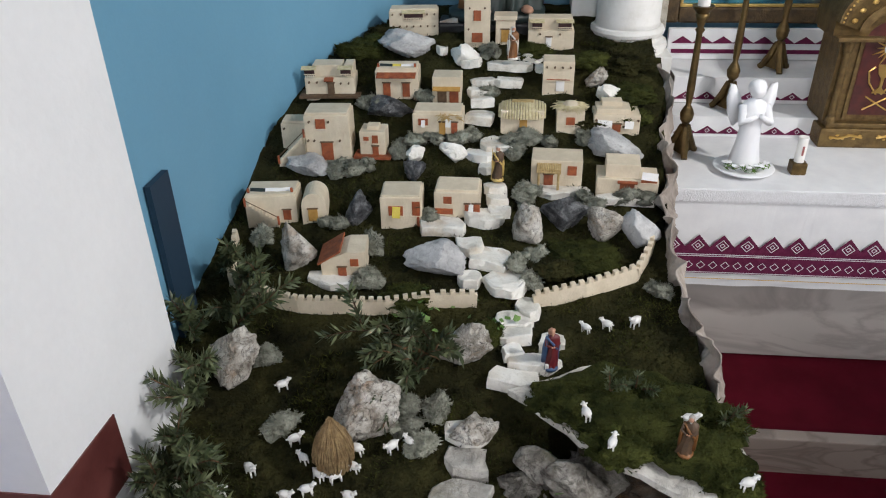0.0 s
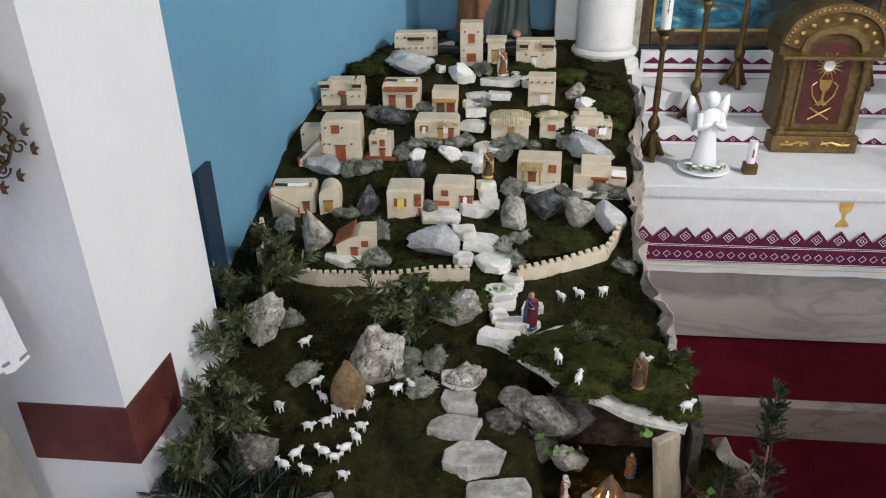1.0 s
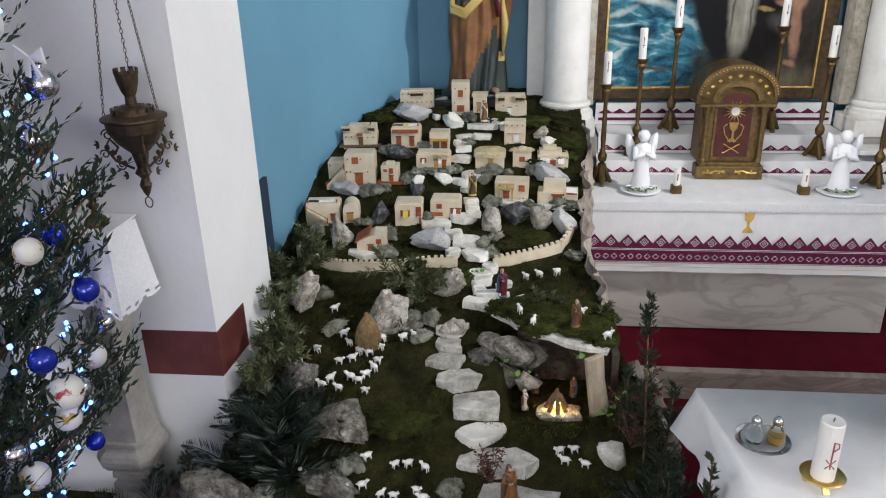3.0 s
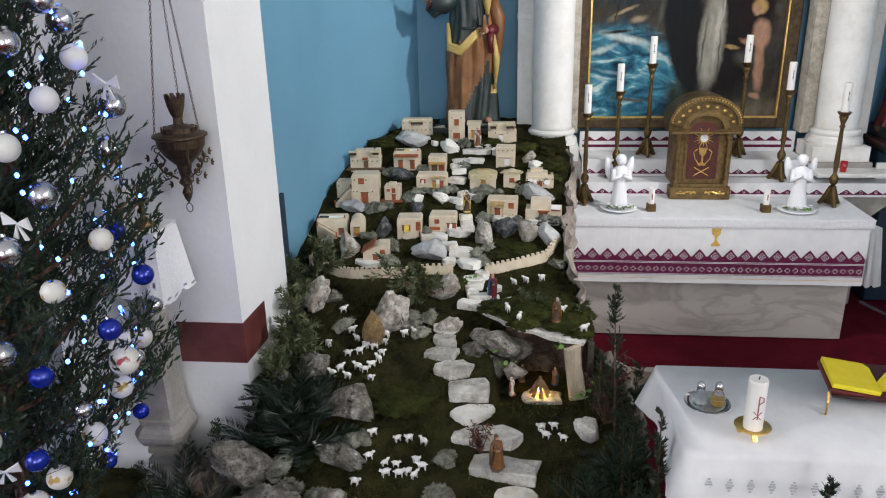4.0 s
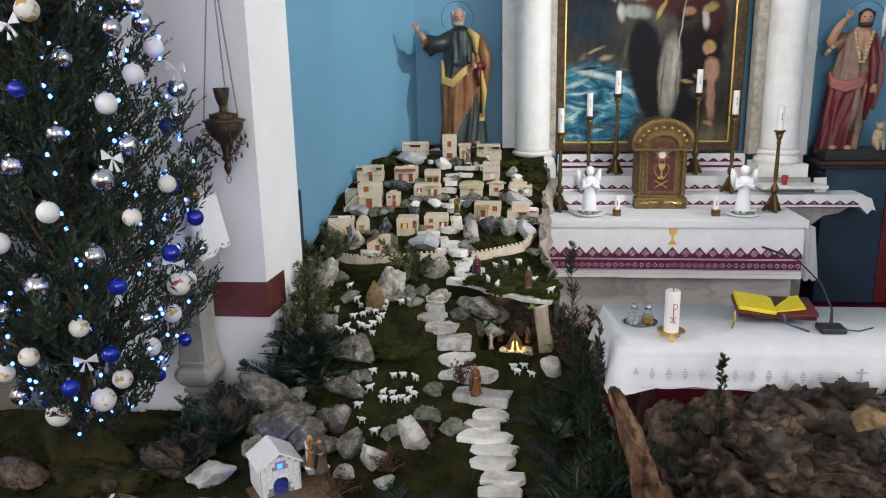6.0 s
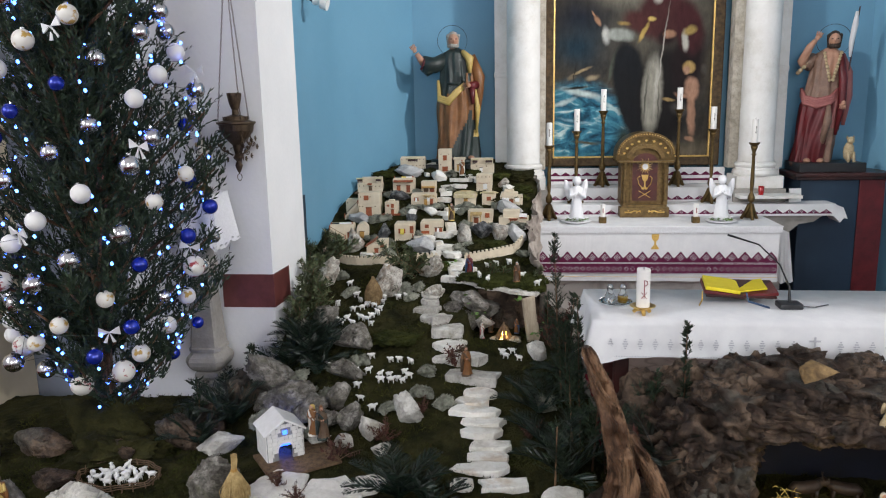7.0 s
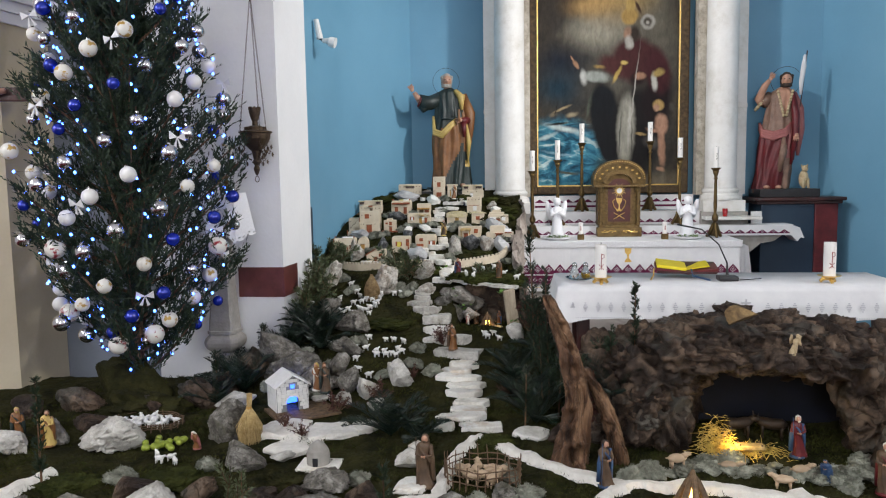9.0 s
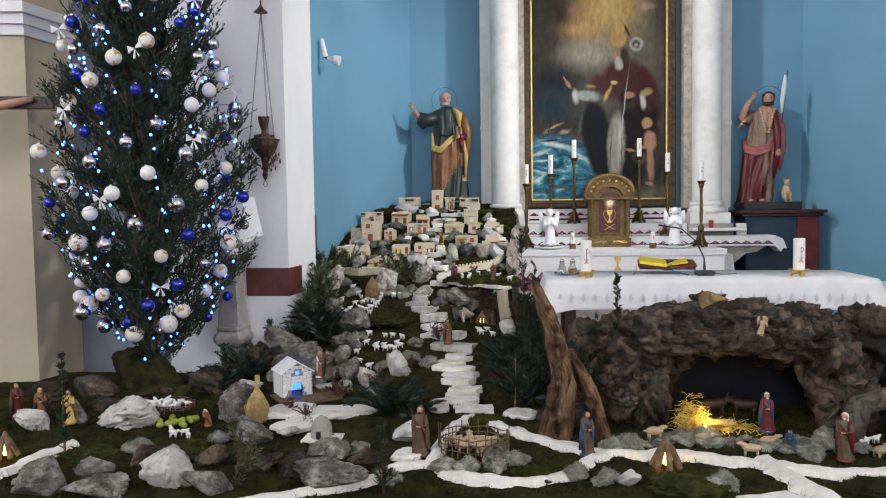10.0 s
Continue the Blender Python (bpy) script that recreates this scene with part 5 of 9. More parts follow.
            part("straw_canopy", box(B(), 0, 0, 0, a[2] + 0.02, 0.03, 0.005, 0.001, pose(a[0], -0.006, a[1] + 0.034, 14)), THATCH, t, "small straw canopy")
        elif k == "cloth":    # x, z, width, height, material
            bm = B()
            box(bm, 0, 0, 0, a[2], 0.002, a[3], 0, pose(a[0], -0.008, a[1], -14, 4, 0))
            part("hung_cloth", bm, a[4], t, "little cloth hung out to dry")
        elif k == "roofcloth":
            for px, mm in ((-0.25, ROBE_G), (0.0, a[0]), (0.25, WHITECLAY)):
                part("drying_cloth", box(B(), 0, 0, 0, w * 0.3, 0.002, 0.022, 0, pose(px * w, 0.03, h + 0.012, -40, 0, px * 30)), mm, t, "little cloth drying on the roof")
            for sx in (-1, 1):
                part("roof_post", box(B(), sx * w * 0.42, 0.02, h + 0.012, 0.009, 0.009, 0.03, 0.001), REDWOOD, t)
        elif k == "dome":
            lathe(bm := B(), [(w * 0.34 * math.cos(q), h - 0.004 + w * 0.28 * math.sin(q)) for q in [math.pi / 2 * i / 6 for i in range(6)]] + [(0, h - 0.004 + w * 0.28)], 18, Matrix.Translation((0, d / 2, 0)))
            part("dome", bm, HOUSE, t, smooth=True)
            bm = B()
            rr = random.Random(3)
            for i in range(46):
                an = 2 * math.pi * i / 46 + rr.uniform(-0.05, 0.05)
                r0, r1 = w * 0.3, w * rr.uniform(0.58, 0.74)
                c, s = math.cos(an), math.sin(an)
                tube(bm, [(c * r0, d / 2 + s * r0, h + 0.012), (c * r1, d / 2 + s * r1, h + rr.uniform(-0.006, 0.006))], [0.004, 0.0015], 4)
            tagged(part("raffia_fringe", bm, THATCH, t, "ragged raffia fringe"), kind="stuff")
        elif k == "thatch":
            bm = B()
            n = 34
            for i in range(n):
                px = -w * 0.54 + w * 1.08 * i / (n - 1)
                cut = 1 - 0.35 * (2 * i / (n - 1) - 1) ** 4
                pts = [(px + 0.002 * math.sin(i * 3), d / 2 - d * 0.62 * math.cos(q) * cut, h * 0.62 + h * 0.62 * math.sin(q) * cut) for q in [math.pi * j / 8 for j in range(9)]]
                tube(bm, pts, w * 1.08 / n * 0.62, 5)
            part("thatch", bm, THATCH, t, "pale bound raffia roof")
            part("ridge_tie", box(B(), 0, d / 2, h * 1.25, w * 0.5, 0.03, 0.006, 0.002), STRAW, t)
        elif k == "slab":
            part("roof_slab", box(B(), 0, d / 2, h + 0.009, w + 0.016, d + 0.014, 0.02, 0.003), HOUSE, t)
        elif k == "plankroof":
            part("plank_roof", box(B(), 0, 0, 0, w * 0.62, d * 1.1, 0.007, 0.001, pose(-w * 0.3, d / 2 - 0.005, h * 0.83, 0, -32, 0)), REDWOOD, t, "sloping stained plank roof")
        elif k == "base":
            part("base_board", box(B(), a[0], d * 0.35, -0.004, w + 0.05, d + 0.03, 0.012, 0.002), a[1], t)
        elif k == "straw":
            bm = B()
            rr = random.Random(8)
            for i in range(40):
                px, pz = a[0] + rr.uniform(-0.04, 0.04), a[1] + rr.uniform(-0.008, 0.01)
                tube(bm, [(px, rr.uniform(-0.03, 0.02), pz), (px + rr.uniform(-0.03, 0.03), rr.uniform(-0.045, 0.0), pz + rr.uniform(-0.02, 0.006))], 0.0016, 4)
            tagged(part("straw_awning", bm, STRAW, t, "ragged straw awning"), kind="stuff")
    return t


house(-0.51, 3.58, 0.235, 0.115, 0.1, "beige plaster miniature house with straw canopied balcony", (("pegs", -0.1, 0.1, 7, 0.045), ("pegs", -0.1, -0.06, 2, 0.1), ("pegs", 0.065, 0.1, 2, 0.1), ("balcony", 0, 0.078, 0.09), ("parapet", 0.01)), 4)
house(-0.2, 3.48, 0.12, 0.215, 0.1, "tall beige plaster miniature tower house", (("win", 0, 0.135, 0.034, 0.048), ("win", 0.0, 0.035, 0.05, 0.045), ("pegs", -0.035, 0.035, 2, 0.17), ("pegs", -0.04, -0.035, 1, 0.075)), 2)
house(-0.07, 3.48, 0.09, 0.1, 0.08, "small beige miniature house with a yellow door", (("door", 0, 0.038, 0.055, OCHRE), ("slab",)))
house(0.14, 3.46, 0.21, 0.075, 0.1, "two-storey beige miniature house with a balcony", (("top", -0.005, 0.055, 0.2, 0.08, 0.055), ("balcony", 0.06, 0.085, 0.06), ("balcony", -0.065, 0.085, 0.045), ("door", -0.01, 0.026, 0.045, WHITECLAY), ("pegs", -0.05, 0.04, 2, 0.06)))
house(0.17, 3.18, 0.135, 0.13, 0.11, "beige miniature house with four roof beams", (("pegs", -0.05, 0.05, 4, 0.105), ("win", 0.0, 0.05, 0.1, 0.005), ("door", 0.01, 0.035, 0.045, WHITECLAY)), -2)
house(-0.83, 3.13, 0.22, 0.075, 0.12, "beige miniature house with roof pergolas", (("top", -0.01, 0.07, 0.13, 0.09, 0.05), ("top", 0.085, 0.07, 0.04, 0.09, 0.05), ("balcony", -0.085, 0.086, 0.045), ("balcony", 0.075, 0.086, 0.045), ("awning", 0.0, 0.07, 0.04, 0.03, REDWOOD), ("door", 0.005, 0.03, 0.05, PEG), ("pegs", -0.09, -0.055, 2, 0.055), ("pegs", 0.05, 0.085, 2, 0.05), ("base", 0.0, PEG)), 4)
house(-0.53, 3.13, 0.19, 0.115, 0.12, "beige miniature house with red awning and two doors", (("awning", 0, 0.1, 0.17, 0.04, REDWOOD), ("door", -0.045, 0.032, 0.06), ("door", 0.04, 0.032, 0.06), ("parapet", 0.012), ("roofcloth", LAUNDRY_Y)), 2)
house(-0.31, 3.11, 0.125, 0.115, 0.11, "beige miniature house with a brown porch", (("awning", 0, 0.066, 0.12, 0.03, OCHRE), ("door", -0.02, 0.04, 0.052, PEG), ("door", 0.032, 0.04, 0.052)))
house(-0.33, 2.91, 0.21, 0.105, 0.12, "beige miniature house with straw awnings and a ladder", (("straw", 0.045, 0.1), ("door", 0.02, 0.026, 0.07, OCHRE), ("door", 0.07, 0.026, 0.07, REDWOOD), ("win", -0.06, 0.07, 0.04, 0.03), ("cloth", -0.06, 0.065, 0.016, 0.03, WHITECLAY), ("cloth", 0.045, 0.07, 0.022, 0.035, WHITECLAY), ("parapet", 0.012)))
house(-0.77, 2.79, 0.185, 0.19, 0.13, "large beige miniature house with an outside stair", (("stairs", -0.205, -0.09, 0.115, 12), ("door", -0.005, 0.048, 0.075), ("win", -0.025, 0.155, 0.04, 0.042), ("pegs", -0.07, 0.01, 2, 0.165), ("pegs", -0.08, -0.055, 2, 0.085), ("pegs", 0.05, 0.06, 1, 0.085), ("parapet", 0.012)), 3)
house(-0.93, 2.86, 0.11, 0.1, 0.09, "beige side terrace of a miniature stair house", (("parapet", 0.012), ("pegs", -0.04, -0.03, 1, 0.08)), 3)
house(-0.59, 2.81, 0.105, 0.1, 0.1, "small beige miniature house on a red board", (("top", 0, 0.05, 0.05, 0.05, 0.016), ("door", 0.012, 0.025, 0.038), ("win", 0.012, 0.068, 0.025, 0.035), ("win", -0.025, 0.07, 0.022, 0.018), ("base", 0.0, REDWOOD)))
house(0.02, 2.97, 0.18, 0.085, 0.13, "round beige miniature house with a raffia roof", (("thatch",), ("door", 0.005, 0.032, 0.048, OCHRE)))
house(0.22, 2.97, 0.115, 0.085, 0.11, "beige domed miniature house with raffia fringe", (("dome",), ("win", 0.0, 0.042, 0.036, 0.034)))
house(0.41, 2.97, 0.19, 0.07, 0.12, "stepped beige miniature house with white cloths", (("top", -0.015, 0.065, 0.14, 0.1, 0.022), ("top", -0.02, 0.08, 0.085, 0.06, 0.042), ("door", 0.0, 0.034, 0.032), ("cloth", -0.05, 0.03, 0.06, 0.04, WHITECLAY), ("cloth", 0.05, 0.032, 0.036, 0.032, WHITECLAY), ("pegs", -0.085, 0.085, 2, 0.05)))
house(0.16, 2.7, 0.2, 0.11, 0.13, "beige miniature house with a cane pergola", (("pergola", -0.03, 0.1, 0.095, 0.05), ("door", -0.03, 0.036, 0.05), ("win", 0.06, 0.07, 0.036, 0.04)), -3)
house(0.43, 2.65, 0.235, 0.065, 0.13, "beige miniature house with a lean-to terrace", (("top", -0.02, 0.07, 0.13, 0.11, 0.055), ("door", 0.0, 0.055, 0.048), ("awning", 0.0, 0.055, 0.075, 0.016, REDWOOD), ("cloth", 0.08, 0.085, 0.06, 0.03, WHITECLAY), ("win", 0.08, 0.062, 0.06, 0.014)), -4)
house(-0.94, 2.49, 0.2, 0.1, 0.13, "long beige miniature house with a front stair", (("stairs", 0.03, -0.09, 0.08, 10), ("door", 0.06, 0.03, 0.042), ("parapet", 0.01), ("roofcloth", WHITECLAY)), 6)
house(-0.77, 2.49, 0.095, 0.115, 0.12, "beige barrel vaulted miniature house", (("door", -0.005, 0.036, 0.05, OCHRE),), 8, "vault")
house(-0.43, 2.49, 0.16, 0.12, 0.14, "beige miniature house with yellow window cloth", (("win", -0.02, 0.065, 0.055, 0.04), ("cloth", -0.018, 0.062, 0.03, 0.045, LAUNDRY_Y), ("parapet", 0.008), ("win", 0.058, 0.075, 0.03, 0.06), ("door", 0.065, 0.01, 0.08)), 3)
house(-0.22, 2.53, 0.175, 0.095, 0.13, "low beige miniature house with stained shutters", (("win", -0.035, 0.062, 0.032, 0.03), ("door", 0.04, 0.018, 0.048), ("door", 0.075, 0.028, 0.05), ("win", -0.05, 0.014, 0.07, 0.025), ("cloth", 0.055, 0.03, 0.018, 0.045, WHITECLAY), ("parapet", 0.01)), -1)
house(-0.6, 2.21, 0.16, 0.1, 0.13, "beige miniature house with a red plank roof", (("plankroof",), ("door", -0.005, 0.03, 0.04), ("win", 0.04, 0.058, 0.03, 0.03)), 5, "shed")
for x, y, w, d in ((-0.61, 2.2, 0.24, 0.1), (0.17, 2.68, 0.24, 0.1), (0.42, 2.63, 0.26, 0.07)):
    solo("base_stone", slab_bm(w, d, 0.03, int(w * 997 + d * 100)), STONEW, pose(x, y, ground_z(x, y) + 0.014), "thin white stone under a miniature house", "flat stone", "base stones")


def town_wall(pts, label):
    """A crenellated wall in straight runs."""
    t = thing("town_wall", pose(0, 0, 0), label, "miniature wall", "town walls")
    for (ax, ay), (bx, by) in zip(pts, pts[1:]):
        L = math.hypot(bx - ax, by - ay)
        az, bz = ground_z(ax, ay), ground_z(bx, by)
        m = Matrix.Translation((ax, ay, az)) @ Matrix.Rotation(math.atan2(by - ay, bx - ax), 4, "Z") @ Matrix.Rotation(-math.atan2(bz - az, L), 4, "Y")
        part("wall_run", box(B(), L / 2, 0.0, 0.01, L + 0.006, 0.016, 0.06, 0.0015, m), HOUSE, t)
        n = max(1, round(L / 0.032))
        for i in range(n):
            part("merlon", box(B(), (i + 0.5) * L / n, 0.0, 0.047, L / n * 0.55, 0.0158, 0.016, 0.0012, m), HOUSE, t)
    return t


town_wall([(-1.05, 2.38), (-1.0, 2.15), (-0.84, 2.09), (-0.73, 2.06), (-0.55, 2.05), (-0.43, 2.06), (-0.25, 2.1), (-0.12, 2.12)], "beige crenellated miniature town wall west of the gate")
town_wall([(0.08, 2.13), (0.26, 2.19), (0.44, 2.27), (0.49, 2.37), (0.52, 2.45)], "beige crenellated miniature town wall east of the gate")

# ---- crumpled paper rock edge beside the altar ----
def paper_edge():
    """Stiff paper crumpled into sharp folds, its torn rim standing above the moss."""
    bm = B()
    n, mrows = 210, 20
    g = []
    for i in range(n):
        y = 0.95 + 2.35 * i / (n - 1)
        x = lerp(XR, y)
        zt = ground_z(x - 0.08, y) + (0.085 if y < 2.8 else 0.04) + 0.05 * noise.noise((y * 9, 0, 4))
        row = []
        for j in range(mrows):
            f = j / (mrows - 1)
            z = zt * (1 - f) + (PREDELLA if y > 2.3 else FLOOR) * f
            q = Vector((x, y, z))
            fold = (0.45 - abs(noise.noise(q * 6))) * 0.09 + (0.4 - abs(noise.noise(q * 15 + Vector((3, 1, 7))))) * 0.055
            o = noise.noise_vector(q * 11) * 0.028
            row.append(bm.verts.new((x - 0.02 + 0.13 * f + fold + o.x, y + o.y, z + (o.z if j < mrows - 1 else 0))))
        g.append(row)
    for a, b in zip(g, g[1:]):
        for j in range(mrows - 1):
            bm.faces.new((a[j], b[j], b[j + 1], a[j + 1]))
    bmesh.ops.triangulate(bm, faces=bm.faces[:])
    bmesh.ops.solidify(bm, geom=bm.faces[:], thickness=0.004)
    return bm


solo("paper_rock_edge", paper_edge(), PAPER, Matrix(), "crumpled grey-brown rock paper skirting the hillside", "paper skirt")

# ---- small cave with a fire ----
cave = thing("small_cave", pose(0, 0, 0), "small stable cave with a mossy stone roof", "cave")
bm = B()
plan(bm, [(0.0, 1.72), (0.13, 1.6), (0.28, 1.47), (0.43, 1.37), (0.6, 1.32), (0.66, 1.45), (0.6, 1.74), (0.3, 1.88)], 1.005, 1.025)
bmesh.ops.triangulate(bm, faces=[f for f in bm.faces if len(f.verts) > 4])
bmesh.ops.subdivide_edges(bm, edges=bm.edges, cuts=3, use_grid_fill=True)
for v in bm.verts:
    v.co += noise.noise_vector(v.co * 12) * 0.014
part("roof", bm, STONEF, cave, "thin weathered stone roof slab")
bm = B()
box(bm, 0.42, 1.6, 0.85, 0.42, 0.04, 0.3)
part("back_wall", bm, BURL, cave)
bm = B()
box(bm, 0, 0, 0.13, 0.085, 0.03, 0.32, 0.008, pose(0.575, 1.31, 0.71, -4, -6, 24))
bmesh.ops.subdivide_edges(bm, edges=bm.edges[:], cuts=2, use_grid_fill=True)
for v in bm.verts:
    v.co += noise.noise_vector(v.co * 16) * 0.01
part("post", bm, mat("pale_plank", (0.3, 0.24, 0.17), (0.46, 0.39, 0.29), 30, 0.75, 0.4, fine=0.2, stretch=(1, 1, 0.2)), cave, "pale wooden plank post")
part("side_wall", box(B(), 0.635, 1.47, 0.84, 0.03, 0.32, 0.34), BURL, cave)
for k, (x, y, z, s, mm) in enumerate(((0.15, 1.47, 0.8, 0.15, STONEG), (0.2, 1.46, 0.92, 0.14, STONEG), (0.1, 1.52, 0.93, 0.12, STONEG), (0.26, 1.4, 0.8, 0.1, STONEP), (0.05, 1.5, 0.86, 0.13, STONEG), (0.26, 1.56, 0.85, 0.18, STONEG))):
    ob = part("side_rock", rock_bm(s * 1.2, s * 0.9, s * 0.95, 60 + k, 0.32, 4, pits=0.4), mm, cave, smooth=True)
    ob.location = (x, y, z)
FIREWOOD = mat("split_firewood", (0.07, 0.04, 0.02), (0.2, 0.125, 0.065), 30, 0.7, 0.4, fine=0.25, vary=0.25)
CORAL = glow("fire_glow", (1.0, 0.5, 0.08), 16)


def campfire(x, y, z, s, label, power=2.2):
    t = thing("campfire", pose(x, y, z), label, "campfire", "campfires")
    for i in range(7):
        a = i * 2 * math.pi / 7 + 0.3
        part("stick", tube(B(), [(math.cos(a) * 0.038 * s, math.sin(a) * 0.038 * s, 0), (math.cos(a) * 0.014 * s, math.sin(a) * 0.014 * s, 0.05 * s), (-math.cos(a) * 0.002, -math.sin(a) * 0.002, (0.072 + 0.004 * (i % 3)) * s)], [0.0085 * s, 0.0075 * s, 0.005 * s], 7), FIREWOOD, t)
    part("glowing_bulb", ball(B(), (0, 0, 0.022 * s), 0.012 * s, 0.012 * s, 0.02 * s), CORAL, t, "glowing amber bulb")
    d = bpy.data.lights.new("fire_light", "POINT")
    d.energy, d.color, d.shadow_soft_size = power * s, (1.0, 0.55, 0.12), 0.012
    new("fire_light", d).location = (x, y, z + 0.046 * s)
    return t


campfire(0.39, 1.3, 0.735, 1.25, "small stick fire with an amber bulb in the cave", 8.0)
solo("straw_bed", slab_bm(0.2, 0.12, 0.02, 77), STONEP, pose(0.4, 1.29, 0.735), "pale sandy floor patch in the cave", "sand patch")
for x, y, h, mm, rz in ((0.25, 1.3, 0.1, (ROBE_W, ROBE_P, SKIN, ROBE_W), 60), (0.47, 1.42, 0.1, (ROBE_O, ROBE_B, SKIN, ROBE_N), -30), (0.3, 1.44, 0.1, (ROBE_N, ROBE_O, SKIN, DARKHAIR), 20)):
    figurine(x, y, h, mm, rz, "small painted figurine beside the cave fire", z=0.725)
bm = B()
plan(bm, [(0.06, 1.74), (0.18, 1.62), (0.32, 1.51), (0.46, 1.42), (0.6, 1.38), (0.65, 1.46), (0.6, 1.74), (0.3, 1.86)], 1.02, 1.045)
bmesh.ops.triangulate(bm, faces=[f for f in bm.faces if len(f.verts) > 4])
bmesh.ops.subdivide_edges(bm, edges=bm.edges, cuts=5, use_grid_fill=True)
for v in bm.verts:
    v.co += noise.noise_vector(v.co * 18) * 0.022 + noise.noise_vector(v.co * 50) * 0.01
part("moss_cover", bm, MOSSBRIGHT, cave, "rough green moss cover")
# moss cushions and sheep on the cave roof
for k, (x, y, s) in enumerate(((0.32, 1.62, 0.3), (0.52, 1.5, 0.22), (0.18, 1.68, 0.2), (0.58, 1.4, 0.14), (0.45, 1.66, 0.26), (0.3, 1.5, 0.16), (0.6, 1.62, 0.16))):
    solo("moss_cushion", moss_bm(s, s * 0.8, 0.07, 80 + k), MOSSBRIGHT, pose(x, y, 1.035), "thick green moss cushion on the cave roof", "moss", "moss cushions")
for x, y, rz in ((0.28, 1.47, 70), (0.6, 1.36, 20), (0.22, 1.58, 110), (0.5, 1.58, 0)):
    copy_thing(first, pose(x, y, 1.065, 0, 0, rz))

# ---- on the high altar ----
def candlestick(x, y, z, h, ch, label, first_of=None):
    t = thing("candlestick", pose(x, y, z), label, "candlestick", "altar candlesticks")
    bm = B()
    for i in range(3):
        a = math.radians(90 + 120 * i + 60)
        c, s = math.cos(a), math.sin(a)
        tube(bm, [(c * 0.075, s * 0.075, 0.004), (c * 0.06, s * 0.06, 0.02), (c * 0.03, s * 0.03, 0.07), (c * 0.012, s * 0.012, 0.13)], [0.014, 0.016, 0.02, 0.014], 8)
    lathe(bm, [(0.055, 0.012), (0.045, 0.05), (0.028, 0.1), (0.016, 0.14), (0.0, 0.14)], 3, Matrix.Rotation(math.radians(30), 4, "Z"))
    part("foot", bm, BRASS, t, "three-footed brass base")
    k = (h - 0.14) / 0.32
    lathe(bm := B(), [(r, 0.14 + zz * k) for r, zz in ((0.012, 0), (0.026, 0.012), (0.03, 0.03), (0.02, 0.045), (0.011, 0.055), (0.014, 0.07), (0.017, 0.1), (0.013, 0.22), (0.012, 0.25), (0.02, 0.258), (0.012, 0.266), (0.022, 0.285), (0.03, 0.3))], 18)
    part("stem", bm, BRASS, t, smooth=True)
    lathe(bm := B(), [(0.02, 0.14 + 0.298 * k), (0.042, h - 0.008), (0.045, h), (0.0, h)], 20)
    part("drip_pan", bm, BRASS, t)
    c = part("candle", lathe(B(), [(0.0245, h), (0.0245, h + ch - 0.003), (0.022, h + ch), (0, h + ch - 0.002)], 20), WAX, t, "thick white candle")
    part("wick", tube(B(), [(0, 0, h + ch - 0.003), (0.001, 0, h + ch + 0.01)], 0.0015, 5), BLACK, c)
    bm = B()
    box(bm, 0, -0.0252, h + ch * 0.55, 0.003, 0.001, ch * 0.35)
    box(bm, 0.003, -0.0252, h + ch * 0.66, 0.008, 0.001, 0.003)
    box(bm, 0, -0.0252, h + ch * 0.45, 0.014, 0.001, 0.003, 0, None)
    part("printed_mark", bm, IRON, c)
    return t


for x, y, z, top, ch in ((0.73, 3.16, 1.204, 2.035, 0.19), (0.98, 3.47, 1.303, 2.14, 0.19), (1.23, 3.68, 1.432, 2.31, 0.19), (1.9, 3.68, 1.432, 2.31, 0.19), (2.15, 3.47, 1.303, 2.14, 0.19), (2.41, 3.16, 1.204, 2.035, 0.19)):
    candlestick(x, y, z, top - z - ch, ch, "tall old brass altar candlestick with a white candle")

# tabernacle
tab = thing("tabernacle", pose(1.555, 3.28, 1.204), "gilded wooden tabernacle with an arched door", "tabernacle")


def arch(w, z0, z1, n=14):
    r = w / 2
    return [(-r, z0), (r, z0)] + [(r * math.cos(math.pi * i / n), z1 - r * 0.75 + r * 0.75 * math.sin(math.pi * i / n)) for i in range(n + 1)]


bm = B()
box(bm, 0, 0.12, 0.045, 0.42, 0.27, 0.09, 0.008)
box(bm, 0, 0.12, 0.1, 0.38, 0.25, 0.025, 0.006)
part("plinth", bm, GILT, tab)
prism(bm := B(), arch(0.4, 0.11, 0.68), 0.03, 0.24)
part("body", bm, GILT, tab)
prism(bm := B(), arch(0.49, 0.49, 0.735, 24), 0.02, 0.25)
part("arched_hood", bm, BRASS, tab, "heavy barrel-shaped arched hood")
for name_, wo, zo, wi, zi, y0, mm in (("hood_moulding", 0.49, 0.735, 0.43, 0.7, -0.02, GILT), ("frieze", 0.43, 0.7, 0.31, 0.635, -0.002, BRASS), ("door_arch", 0.31, 0.635, 0.25, 0.6, -0.014, GILT)):
    bm = B()
    o, i2 = arch(wo, 0.49, zo, 24), arch(wi, 0.49, zi, 24)
    for k in range(2, len(o) - 1):
        prism(bm, [o[k], o[k + 1], i2[k + 1], i2[k]], y0, 0.02)
    bmesh.ops.remove_doubles(bm, verts=bm.verts, dist=1e-5)
    part(name_, bm, mm, tab)
bm = B()
for i in range(31):
    a = math.pi * (i + 0.5) / 31
    ball(bm, (0.231 * math.cos(a), -0.022, 0.546 + 0.172 * math.sin(a)), 0.0055, 0.005, 0.0055, 1)
